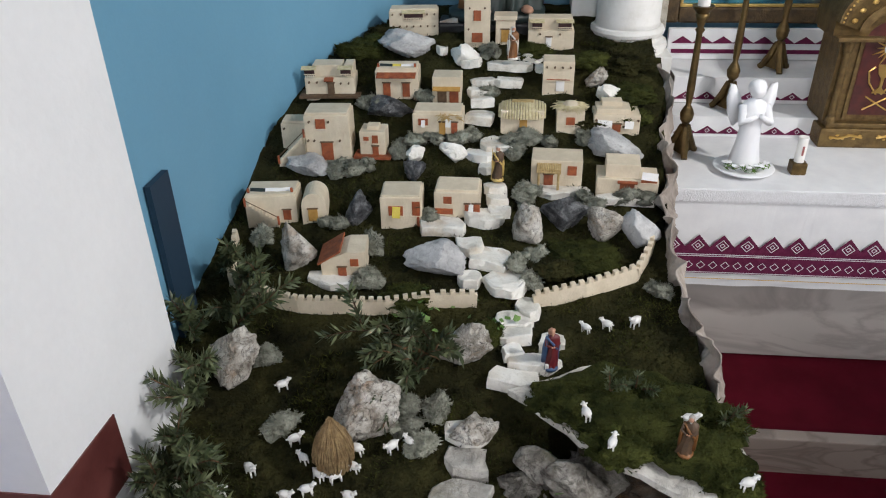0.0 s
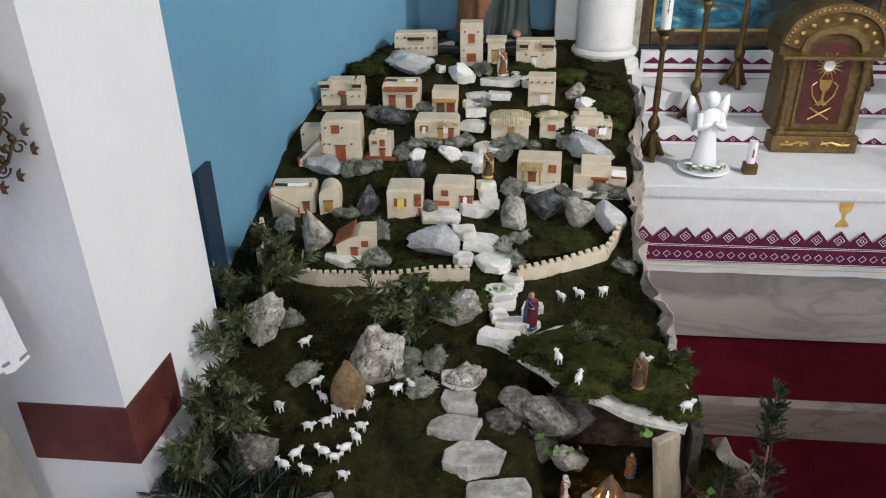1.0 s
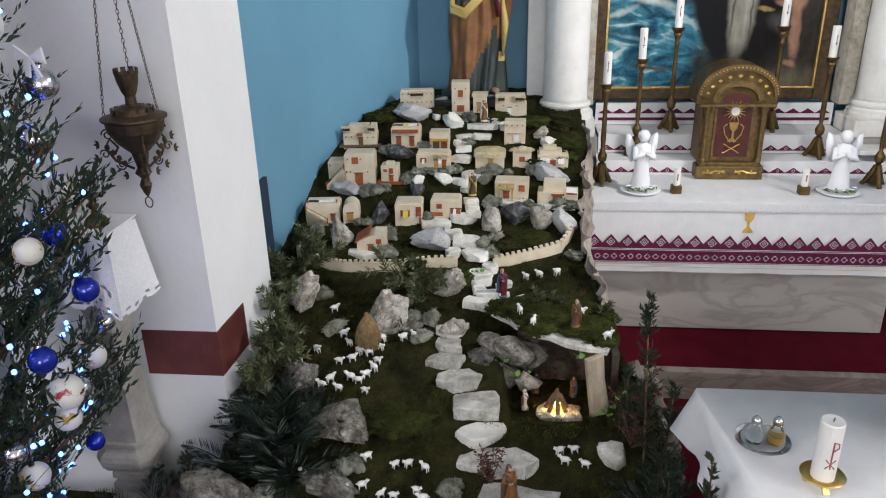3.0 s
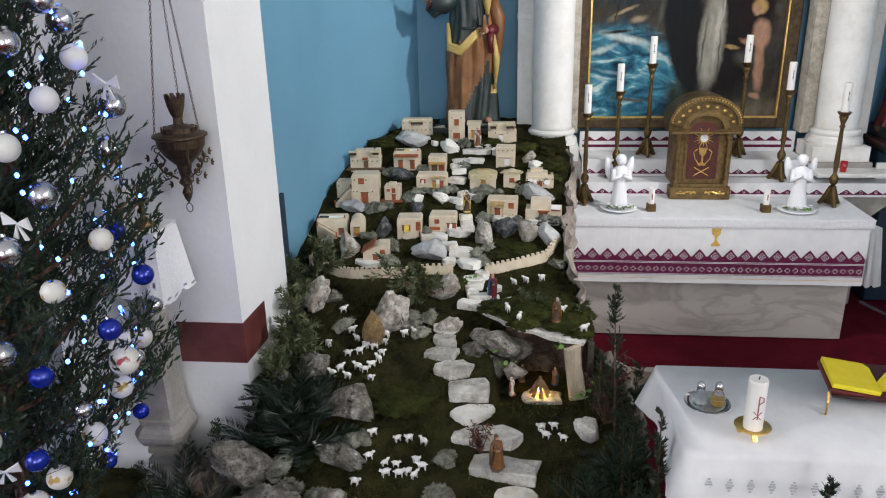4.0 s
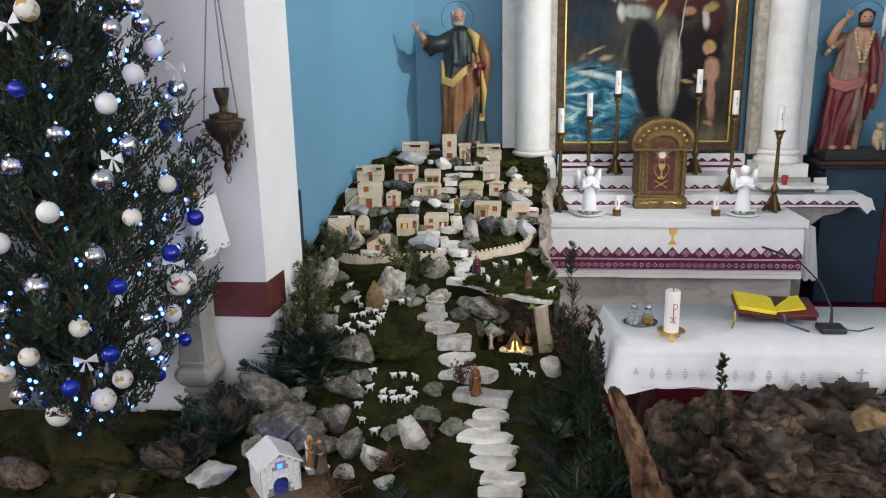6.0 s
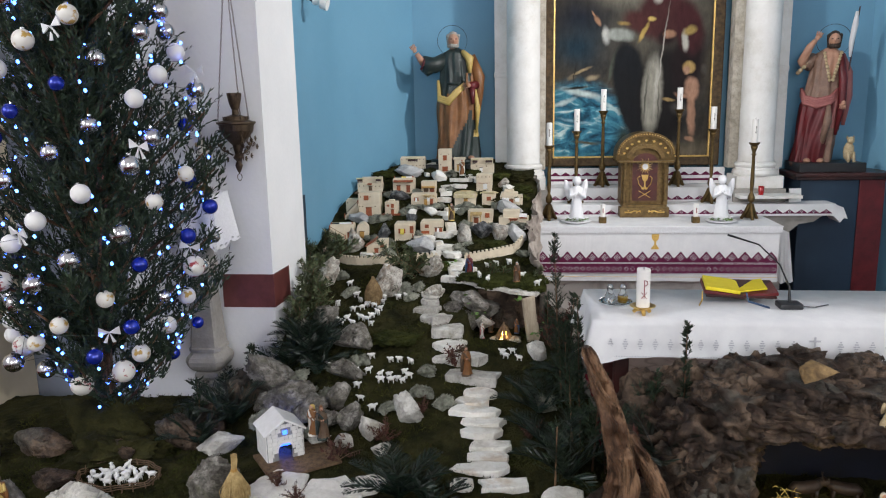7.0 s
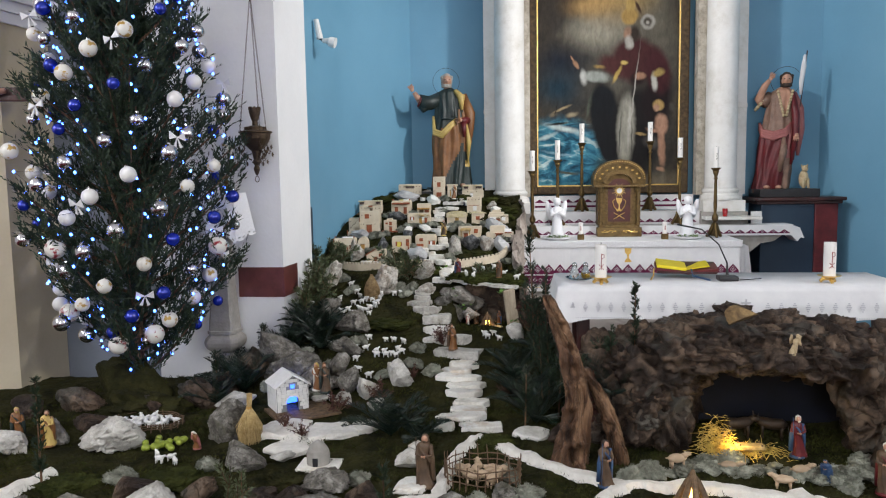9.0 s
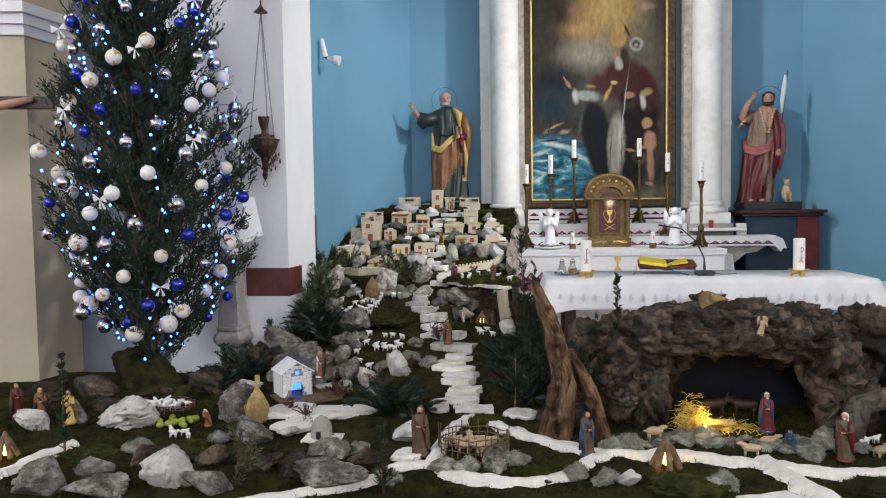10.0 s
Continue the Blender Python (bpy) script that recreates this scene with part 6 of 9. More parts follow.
tagged(part("beading", bm, GOLD, tab), kind="stuff")
part("cornice", box(B(), 0, 0.11, 0.482, 0.47, 0.27, 0.018, 0.004), GILT, tab)
for sx in (-1, 1):
    lathe(bm := B(), [(0.022, 0.112), (0.022, 0.13), (0.015, 0.14), (0.014, 0.42), (0.02, 0.43), (0.024, 0.46), (0.024, 0.49)], 14, Matrix.Translation((sx * 0.172, 0.012, 0)))
    part("colonnette", bm, GILT, tab, smooth=False)
prism(bm := B(), arch(0.245, 0.125, 0.575), 0.021, 0.03)
part("door_surround", bm, GILT, tab)
prism(bm := B(), arch(0.21, 0.145, 0.555), 0.018, 0.03)
door = part("door", bm, mat("dark_red_lacquer", (0.045, 0.008, 0.007), (0.085, 0.016, 0.012), 20, 0.4, 0.2, fine=0.2), tab, "deep red arched door with gold ornament")
bm = B()
rays = 16
for i in range(rays):
    a = 2 * math.pi * i / rays
    r1 = 0.075 if i % 2 else 0.058
    c, s = math.cos(a), math.sin(a)
    prism(bm, [(c * 0.025 - s * 0.006, 0.44 + s * 0.025 + c * 0.005), (c * r1, 0.44 + s * r1), (c * 0.025 + s * 0.005, 0.44 + s * 0.025 - c * 0.005)], 0.012, 0.018)
tagged(part("sun_rays", bm, GOLD, door, "golden sunburst"), kind="stuff")
part("host", lathe(B(), [(0.026, 0), (0.026, 0.006), (0, 0.008)], 18, pose(0, 0.018, 0.44, 90)), PORCELAIN, door, "white disc")
bm = B()
prism(bm, [(-0.03, 0.37), (0.03, 0.37), (0.022, 0.33), (0.006, 0.31), (0.006, 0.27), (0.03, 0.245), (-0.03, 0.245), (-0.006, 0.27), (-0.006, 0.31), (-0.022, 0.33)], 0.011, 0.018)
for a in (-1, 1):
    tube(bm, [(a * 0.01, 0.014, 0.24), (a * 0.05, 0.014, 0.29), (a * 0.062, 0.014, 0.34), (a * 0.04, 0.014, 0.36)], 0.004, 5)
    tube(bm, [(a * -0.05, 0.014, 0.17), (a * 0.05, 0.014, 0.23)], 0.004, 5)
part("chalice_relief", bm, GOLD, door, "golden chalice and wheat relief")
bm = B()
for sx in (-1, 1):
    tube(bm, [(sx * 0.03, -0.016, 0.05), (sx * 0.08, -0.017, 0.06), (sx * 0.13, -0.016, 0.045), (sx * 0.17, -0.016, 0.05)], 0.006, 5)
    for j in range(6):
        ball(bm, (sx * (0.04 + j * 0.024), -0.016, 0.052 + 0.008 * (-1) ** j), 0.009, 0.004, 0.006, 1)
tagged(part("plinth_relief", bm, GOLD, tab), kind="stuff")
bm = B()
for i in range(9):
    a = math.pi * (i + 0.5) / 9
    ball(bm, (0.185 * math.cos(a), -0.006, 0.535 + 0.128 * math.sin(a)), 0.014, 0.006, 0.011, 1)
tagged(part("hood_relief", bm, GOLD, tab), kind="stuff")


def angel_bm():
    bm = B()
    lathe(bm, [(0.062, 0), (0.064, 0.02), (0.05, 0.1), (0.042, 0.18), (0.05, 0.24), (0.046, 0.275), (0.018, 0.29), (0.016, 0.3), (0, 0.302)], 18, None, 0, 1, 0.8)
    for v in bm.verts:
        a = math.atan2(v.co.y, v.co.x)
        k = 1 + 0.08 * math.sin(a * 8) * max(0, 1 - v.co.z / 0.2)
        v.co.x *= k
        v.co.y *= k
    ball(bm, (0, -0.006, 0.325), 0.032, 0.033, 0.036, 2)
    ball(bm, (0, 0.004, 0.336), 0.037, 0.036, 0.034, 2)
    for sx in (-1, 1):
        tube(bm, [(sx * 0.046, 0, 0.262), (sx * 0.055, -0.035, 0.2), (sx * 0.008, -0.058, 0.235)], [0.02, 0.02, 0.011], 8)
        prism(bm, [(sx * 0.02, 0.2), (sx * 0.045, 0.28), (sx * 0.075, 0.335), (sx * 0.095, 0.34), (sx * 0.1, 0.28), (sx * 0.09, 0.22), (sx * 0.06, 0.16)], 0.035, 0.05)
    return bm


for x, rz in ((0.955, 8), (2.13, -8)):
    solo("angel_statue", angel_bm(), PORCELAIN, pose(x, 3.0, 1.226, 0, 0, rz), "white plaster angel statue in a flower dish", "statue", "altar angels", smooth=True)
    p = thing("flower_dish", pose(x, 2.99, 1.204), "white dish with white flowers and greenery", "flower dish", "flower dishes")
    part("dish", lathe(B(), [(0.06, 0), (0.1, 0.008), (0.125, 0.02), (0.12, 0.023), (0.06, 0.012), (0, 0.012)], 28), PORCELAIN, p, smooth=True)
    rr = random.Random(int(x * 100))
    bm = B()
    for i in range(70):
        a = rr.uniform(math.pi * 1.02, math.pi * 1.98)
        r = rr.uniform(0.062, 0.1)
        m = pose(math.cos(a) * r, math.sin(a) * r * 0.85, 0.025 + rr.uniform(0, 0.02), rr.uniform(-50, 50), rr.uniform(-50, 50), rr.uniform(0, 360))
        q = [bm.verts.new(m @ Vector(v)) for v in ((-0.004, 0, 0), (0, -0.016, 0.003), (0.004, 0, 0), (0, 0.016, 0.003))]
        bm.faces.new(q)
    tagged(part("greenery", bm, IVY, p), kind="stuff")
    for i in range(9):
        a = math.pi * (1.08 + 0.84 * i / 8)
        bm = B()
        for j in range(6):
            b = j * math.pi / 3
            ball(bm, (math.cos(b) * 0.007, math.sin(b) * 0.007, 0), 0.006, 0.006, 0.004, 1)
        ob = part("flower", bm, PORCELAIN, p, "small white flower")
        ob.location = (math.cos(a) * 0.088, math.sin(a) * 0.075, 0.047 + 0.008 * (i % 2))
for x in (1.17, 1.925):
    t = thing("small_candle", pose(x, 2.98, 1.204), "small white candle in a square brass block", "candle", "small candles")
    part("holder", box(B(), 0, 0, 0.026, 0.06, 0.06, 0.052, 0.006), BRASS, t)
    part("candle", lathe(B(), [(0.02, 0.05), (0.02, 0.16), (0, 0.158)], 18), WAX, t)
    part("printed_mark", box(B(), 0, -0.0205, 0.105, 0.008, 0.001, 0.04), ROBE_P, t)

# ---- saint statues ----
def robe(bm, h, rows, lean, paint, folds, seed):
    """A draped body: oval rings (width, depth, height) with deep folds; paint(u, f) gives each face its colour slot."""
    n, per = 72, 7
    rings, grid = [], []
    for (w0, d0, f0), (w1, d1, f1) in zip(rows, rows[1:]):
        for j in range(per):
            q = j / per
            grid.append((w0 + (w1 - w0) * q, d0 + (d1 - d0) * q, f0 + (f1 - f0) * q))
    grid.append(rows[-1])
    for w, d, f in grid:
        ring = []
        for k in range(n):
            a = 2 * math.pi * k / n
            bend = noise.noise((math.cos(a) * 1.5, math.sin(a) * 1.5, f * 2.5 + seed))
            g = folds * (1.15 - f) * (0.6 * math.sin(a * 9 + f * 5 + 3 * bend) + 0.4 * math.sin(a * 17 - f * 8 + 4 * bend)) + 0.05 * bend
            x, y = math.cos(a) * w * (1 + g), math.sin(a) * d * (1 + g * 1.6)
            ring.append(bm.verts.new(((x + lean(f)) * h, y * h, f * h)))
        rings.append(ring)
    for a, b in zip(rings, rings[1:]):
        for k in range(n):
            fc = bm.faces.new((a[k], a[(k + 1) % n], b[(k + 1) % n], b[k]))
            c = fc.calc_center_median() / h
            fc.material_index = paint(c.x, c.z) if c.y < 0.03 else paint(0.3 if c.x > 0 else -0.3, c.z)
            fc.smooth = True
    bm.faces.new(rings[-1])


def head_bm(bm, h, c, beard, flesh, hair, halo):
    """Oval head with nose, brow, hair and beard; c is the head's middle."""
    x, y, z = c
    ball(bm, (x * h, y * h, z * h), 0.04 * h, 0.046 * h, 0.056 * h, 3, flesh)
    ball(bm, (x * h, (y - 0.045) * h, (z - 0.004) * h), 0.008 * h, 0.012 * h, 0.016 * h, 1, flesh)
    for sx in (-1, 1):
        ball(bm, ((x + sx * 0.016) * h, (y - 0.037) * h, (z + 0.006) * h), 0.01 * h, 0.008 * h, 0.006 * h, 1, beard)
        for k in range(5):
            ball(bm, ((x + sx * (0.04 - 0.002 * k)) * h, (y + 0.005 * k) * h, (z + 0.03 - 0.018 * k) * h), 0.016 * h, 0.022 * h, 0.017 * h, 1, hair)
    ball(bm, (x * h, (y + 0.012) * h, (z + 0.022) * h), 0.045 * h, 0.046 * h, 0.046 * h, 2, hair)
    for k in range(6):
        ball(bm, ((x + 0.011 * (k - 2.5)) * h, (y - 0.036 + 0.0016 * (k - 2.5) ** 2) * h, (z - 0.045) * h), 0.012 * h, 0.014 * h, 0.02 * h, 1, hair)
    tube(bm, [(x * h, (y + 0.015) * h, (z - 0.09) * h), (x * h, y * h, (z - 0.03) * h)], 0.027 * h, 10, flesh)
    tube(bm, [((x + 0.115 * math.sin(a)) * h, (y + 0.05) * h, (z + 0.115 * math.cos(a)) * h) for a in [2 * math.pi * i / 32 for i in range(33)]], 0.0022, 5, halo)


def hand_bm(bm, h, c, d, idx):
    """Open hand: palm with four fingers and a thumb along d."""
    c, d = Vector(c) * h, Vector(d).normalized()
    s = d.cross(Vector((0, 1, 0))).normalized()
    ball(bm, c, 0.017 * h, 0.01 * h, 0.02 * h, 2, idx)
    for k in range(4):
        b = c + s * 0.009 * h * (k - 1.5) + d * 0.012 * h
        tube(bm, [b, b + d * (0.034 - 0.003 * abs(k - 1.5)) * h + s * 0.004 * h * (k - 1.5)], [0.006 * h, 0.004 * h], 6, idx)
    tube(bm, [c, c - s * 0.026 * h + d * 0.016 * h], [0.007 * h, 0.004 * h], 6, idx)


def apostle_bm(h):
    """Slots: ochre 0, green 1, yellow 2, flesh 3, grey hair 4, red 5."""
    bm = B()

    def paint(u, f):
        if f < 0.05 and u > -0.1:
            return 1
        if f > 0.3 and u > 0.115:
            return 0 if f < 0.66 or u > 0.13 else 2
        if f < 0.53 + 0.55 * u and u < -0.09 + 0.53 * f:
            return 0
        if 0.18 < f < 0.54 and u > 0.135 - 0.02 * math.sin(f * 14):
            return 2
        return 1

    robe(bm, h, [(0.165, 0.12, 0), (0.16, 0.115, 0.06), (0.15, 0.11, 0.25), (0.155, 0.11, 0.42), (0.14, 0.1, 0.56), (0.13, 0.09, 0.66), (0.135, 0.085, 0.75), (0.1, 0.07, 0.805), (0.035, 0.035, 0.84)], lambda f: 0.02 * (1 - f), paint, 0.13, 3)
    # turned yellow lining of the mantle, lapel and falling edge
    for w in (0.0, 0.016, 0.03):
        tube(bm, [(-0.135 * h, -0.02 * h, (0.6 - w) * h), (-0.135 * h, -0.075 * h, (0.48 - w) * h), (-0.07 * h, -0.115 * h, (0.455 - w) * h), (0.0, -0.115 * h, (0.53 - w) * h), (0.055 * h, -0.11 * h, (0.575 - w) * h)], [0.012 * h, 0.017 * h, 0.019 * h, 0.016 * h, 0.01 * h], 8, 2)
    tube(bm, [(0.05 * h, -0.06 * h, 0.815 * h), (0.1 * h, -0.09 * h, 0.76 * h), (0.1 * h, -0.1 * h, 0.65 * h)], [0.018 * h, 0.034 * h, 0.012 * h], 8, 2)
    tube(bm, [(0.14 * h, -0.09 * h, 0.53 * h), (0.16 * h, -0.09 * h, 0.38 * h), (0.15 * h, -0.08 * h, 0.2 * h)], [0.01 * h, 0.022 * h, 0.006 * h], 8, 2)
    tube(bm, [(0.12 * h, 0, 0.78 * h), (0.18 * h, -0.02 * h, 0.62 * h), (0.18 * h, -0.03 * h, 0.5 * h), (0.16 * h, -0.03 * h, 0.28 * h)], [0.04 * h, 0.05 * h, 0.035 * h, 0.015 * h], 10, 0)
    tube(bm, [(0.15 * h, -0.06 * h, 0.56 * h), (0.1 * h, -0.12 * h, 0.555 * h)], [0.035 * h, 0.026 * h], 10, 5)
    tube(bm, [(0.115 * h, -0.105 * h, 0.54 * h), (0.12 * h, -0.1 * h, 0.42 * h)], [0.026 * h, 0.012 * h], 8, 5)
    hand_bm(bm, h, (0.085, -0.135, 0.56), (-1, 0, -0.2), 3)
    box(bm, 0.07 * h, -0.14 * h, 0.6 * h, 0.016 * h, 0.05 * h, 0.1 * h, 0.003)
    # outstretched arm in a wide sleeve
    tube(bm, [(-0.07 * h, 0, 0.755 * h), (-0.16 * h, -0.02 * h, 0.715 * h), (-0.25 * h, -0.04 * h, 0.725 * h)], [0.06 * h, 0.06 * h, 0.062 * h], 14, 1)
    tube(bm, [(-0.18 * h, -0.02 * h, 0.7 * h), (-0.235 * h, -0.035 * h, 0.655 * h)], [0.04 * h, 0.03 * h], 10, 1)
    tube(bm, [(-0.245 * h, -0.045 * h, 0.725 * h), (-0.257 * h, -0.045 * h, 0.73 * h)], [0.054 * h, 0.05 * h], 14, 5)
    tube(bm, [(-0.24 * h, -0.04 * h, 0.72 * h), (-0.3 * h, -0.06 * h, 0.8 * h)], [0.03 * h, 0.018 * h], 10, 3)
    hand_bm(bm, h, (-0.315, -0.062, 0.825), (-0.5, 0, 0.8), 3)
    tube(bm, [(-0.075 * h, -0.1 * h, 0.575 * h), (0.0, -0.115 * h, 0.572 * h), (0.06 * h, -0.105 * h, 0.585 * h)], 0.008 * h, 6, 1)
    head_bm(bm, h, (-0.015, -0.02, 0.9), 5, 3, 4, 1)
    for sx in (-0.07, 0.1):
        ball(bm, (sx * h, -0.12 * h, 0.012 * h), 0.025 * h, 0.05 * h, 0.016 * h, 2, 3)
    lathe(bm, [(0.2 * h, -0.035 * h), (0.2 * h, -0.004), (0, 0)], 24, None, 1, 1.0, 0.8)
    return bm


def baptist_bm(h):
    """Slots: crimson 0, tan 1, rose 2, flesh 3, dark hair 4, cream 5."""
    bm = B()

    def paint(u, f):
        if f > 0.6 and abs(u - 0.04) < 0.05 * (f - 0.56) / 0.2:
            return 3
        if f > 0.47 + 0.12 * abs(u):
            return 0 if u > 0.085 else 1
        if u > 0.07 + 0.1 * f:
            return 2 if f > 0.22 else 1
        if u > 0.02 + 0.1 * f:
            return 2 if f > 0.25 else 1
        return 0

    lean = lambda f: -0.055 + 0.095 * f
    robe(bm, h, [(0.135, 0.1, 0), (0.13, 0.1, 0.08), (0.13, 0.1, 0.25), (0.135, 0.1, 0.42), (0.115, 0.085, 0.55), (0.11, 0.08, 0.66), (0.115, 0.075, 0.75), (0.085, 0.06, 0.795), (0.03, 0.03, 0.83)], lean, paint, 0.14, 8)
    for w in (0.0, 0.017, 0.034, 0.048):
        tube(bm, [(-0.15 * h, -0.0, (0.54 - w) * h), (-0.13 * h, -0.07 * h, (0.48 - w) * h), (-0.05 * h, -0.105 * h, (0.455 - w) * h), (0.04 * h, -0.1 * h, (0.48 - w) * h), (0.09 * h, -0.06 * h, (0.54 - w) * h)], [0.012 * h, 0.015 * h, 0.016 * h, 0.014 * h, 0.01 * h], 8, 2)
    # mantle falling from the shoulder to the knee
    tube(bm, [(0.1 * h, 0, 0.78 * h), (0.145 * h, -0.02 * h, 0.65 * h), (0.15 * h, -0.03 * h, 0.48 * h), (0.14 * h, -0.04 * h, 0.27 * h)], [0.025 * h, 0.036 * h, 0.04 * h, 0.012 * h], 12, 2)
    tube(bm, [(0.09 * h, -0.05 * h, 0.78 * h), (0.115 * h, -0.075 * h, 0.6 * h), (0.12 * h, -0.07 * h, 0.42 * h), (0.09 * h, -0.07 * h, 0.2 * h)], [0.02 * h, 0.03 * h, 0.026 * h, 0.01 * h], 12, 0)
    tube(bm, [(0.03 * h, -0.1 * h, 0.42 * h), (0.03 * h, -0.105 * h, 0.3 * h), (0.0, -0.1 * h, 0.14 * h)], [0.014 * h, 0.03 * h, 0.018 * h], 10, 1)
    # cream fleece edge of the neck and cuff
    for sx in (-1, 1):
        for k in range(9):
            ball(bm, ((0.035 + sx * (0.055 - 0.0055 * k)) * h, (-0.07 - 0.0026 * k) * h, (0.79 - 0.024 * k) * h), 0.014 * h, 0.011 * h, 0.016 * h, 1, 5)
    tube(bm, [(-0.07 * h, 0, 0.765 * h), (-0.14 * h, -0.03 * h, 0.7 * h)], [0.045 * h, 0.045 * h], 12, 1)
    for k in range(9):
        a = 2 * math.pi * k / 9
        ball(bm, ((-0.155 + 0.03 * math.cos(a)) * h, (-0.03 + 0.04 * math.sin(a)) * h, (0.69 + 0.035 * math.cos(a)) * h), 0.018 * h, 0.016 * h, 0.018 * h, 1, 5)
    tube(bm, [(-0.14 * h, -0.03 * h, 0.7 * h), (-0.165 * h, -0.05 * h, 0.735 * h), (-0.12 * h, -0.08 * h, 0.84 * h), (-0.085 * h, -0.085 * h, 0.885 * h)], [0.032 * h, 0.034 * h, 0.026 * h, 0.016 * h], 10, 3)
    hand_bm(bm, h, (-0.075, -0.088, 0.9), (0.4, 0, 0.9), 3)
    hand_bm(bm, h, (0.125, -0.11, 0.43), (-0.2, 0, -1), 3)
    head_bm(bm, h, (0.045, -0.02, 0.885), 4, 3, 4, 4)
    for sx in (-0.09, 0.0):
        ball(bm, (sx * h, -0.11 * h, 0.014 * h), 0.026 * h, 0.05 * h, 0.018 * h, 2, 3)
    lathe(bm, [(0.2 * h, -0.035 * h), (0.2 * h, -0.004), (0, 0)], 24, None, 1, 1.0, 0.8)
    return bm


CREAMP = mat("painted_cream_fleece", (0.4, 0.3, 0.16), (0.6, 0.48, 0.3), 40, 0.6, 0.4, fine=0.3)
TAN = mat("painted_tan", (0.16, 0.095, 0.065), (0.26, 0.16, 0.115), 12, 0.5, 0.15, fine=0.2)
solo("saint_statue", apostle_bm(1.2), [ROBE_O, ROBE_G, ROBE_Y, SKIN, GREYHAIR, ROBE_R], pose(-0.12, 3.78, 1.7, 0, 0, 12), "painted wooden saint statue in green and ochre robes", "statue", "saint statues", smooth=True)
solo("saint_statue", baptist_bm(1.2), [ROBE_R, TAN, ROBE_P, SKIN, DARKHAIR, CREAMP], pose(3.17, 3.82, 1.63, 0, 0, -14), "painted wooden saint statue in crimson and rose robes", "statue", "saint statues", smooth=True)
bn = thing("statue_banner", pose(3.33, 3.72, 2.66), "white cloth banner furled on a thin staff", "banner")
part("staff", tube(B(), [(-0.05, 0, -0.75), (0.05, 0, 0.3)], 0.006, 6), DARKWOOD, bn)
bm = B()
tube(bm, [(0.03, 0, 0.26), (0.02, -0.005, 0.15), (0.0, -0.005, 0.0), (0.0, 0, -0.12)], [0.012, 0.026, 0.022, 0.01], 8)
part("cloth", bm, CLOTH, bn, smooth=True)
lamb = B()
ball(lamb, (0, 0, 0.09), 0.045, 0.05, 0.09)
ball(lamb, (0.0, -0.02, 0.19), 0.03, 0.035, 0.035)
for sx in (-1, 1):
    tube(lamb, [(sx * 0.025, -0.035, 0.09), (sx * 0.025, -0.05, 0.0)], 0.013, 6)
    ball(lamb, (sx * 0.028, -0.01, 0.215), 0.01, 0.006, 0.018, 1)
solo("lamb_statue", lamb, CREAMP, pose(3.36, 3.66, 1.635, 0, 0, 10), "small cream painted lamb statue beside the saint", "statue", smooth=True)
st = thing("statue_console", pose(3.3, 3.78, PREDELLA), "dark stained wooden console carrying a statue", "console")
part("top", box(B(), 0.0, 0, 1.222, 0.84, 0.5, 0.035, 0.01), DARKWOOD, st)
part("moulding", box(B(), 0.0, 0.015, 1.19, 0.79, 0.46, 0.03, 0.008), DARKWOOD, st)
part("block", box(B(), -0.08, 0.02, 1.28, 0.56, 0.38, 0.08, 0.006), BLACK, st)
part("body", box(B(), -0.1, 0.03, 0.587, 0.5, 0.42, 1.175, 0.01), DKBLUE, st, "dark blue painted body")
part("side_panel", box(B(), 0.26, 0.03, 0.587, 0.215, 0.42, 1.175, 0.008), ROBE_R, st, "dark crimson side panel")
cn = thing("statue_plinth", pose(-0.1, 3.82, 1.3), "dark stone plinth behind the village", "plinth")
part("block", box(B(), 0, 0, 0.175, 0.6, 0.4, 0.36, 0.01), BLACK, cn)

# ---- hanging sanctuary lamp ----
lamp = thing("sanctuary_lamp", pose(-1.14, 0.93, 1.83), "old bronze sanctuary lamp hanging on chains", "hanging lamp")
lathe(bm := B(), [(0.0, 0.0), (0.012, 0.02), (0.022, 0.05), (0.012, 0.075), (0.03, 0.095), (0.018, 0.115), (0.026, 0.15), (0.03, 0.17), (0.07, 0.21), (0.095, 0.25), (0.1, 0.285), (0.112, 0.292), (0.112, 0.3), (0.07, 0.31), (0.06, 0.33), (0.03, 0.34), (0.0, 0.34)], 22)
part("bowl", bm, IRON, lamp, smooth=False)
lathe(bm := B(), [(0.02, 0.34), (0.018, 0.37), (0.026, 0.385), (0.036, 0.42), (0.04, 0.45), (0.034, 0.45), (0.02, 0.4)], 18)
for i in range(9):
    a = 2 * math.pi * i / 9
    box(bm, 0, 0, 0.455, 0.016, 0.005, 0.02, 0, Matrix.Rotation(a, 4, "Z") @ Matrix.Translation((0, 0.038, 0)))
part("cup", bm, IRON, lamp)
bm = lathe(B(), [(0.074, 0.3), (0.07, 0.318), (0.066, 0.318), (0.06, 0.3)], 24)
for i in range(14):
    a = 2 * math.pi * i / 14
    box(bm, 0, 0, 0.322, 0.018, 0.005, 0.018, 0, Matrix.Rotation(a, 4, "Z") @ Matrix.Translation((0, 0.07, 0)))
part("crest", bm, IRON, lamp)
part("ring", tube(B(), [(0.014 * math.sin(a), 0, -0.018 + 0.02 * math.cos(a)) for a in [2 * math.pi * i / 12 for i in range(13)]], 0.0025, 5), IRON, lamp)
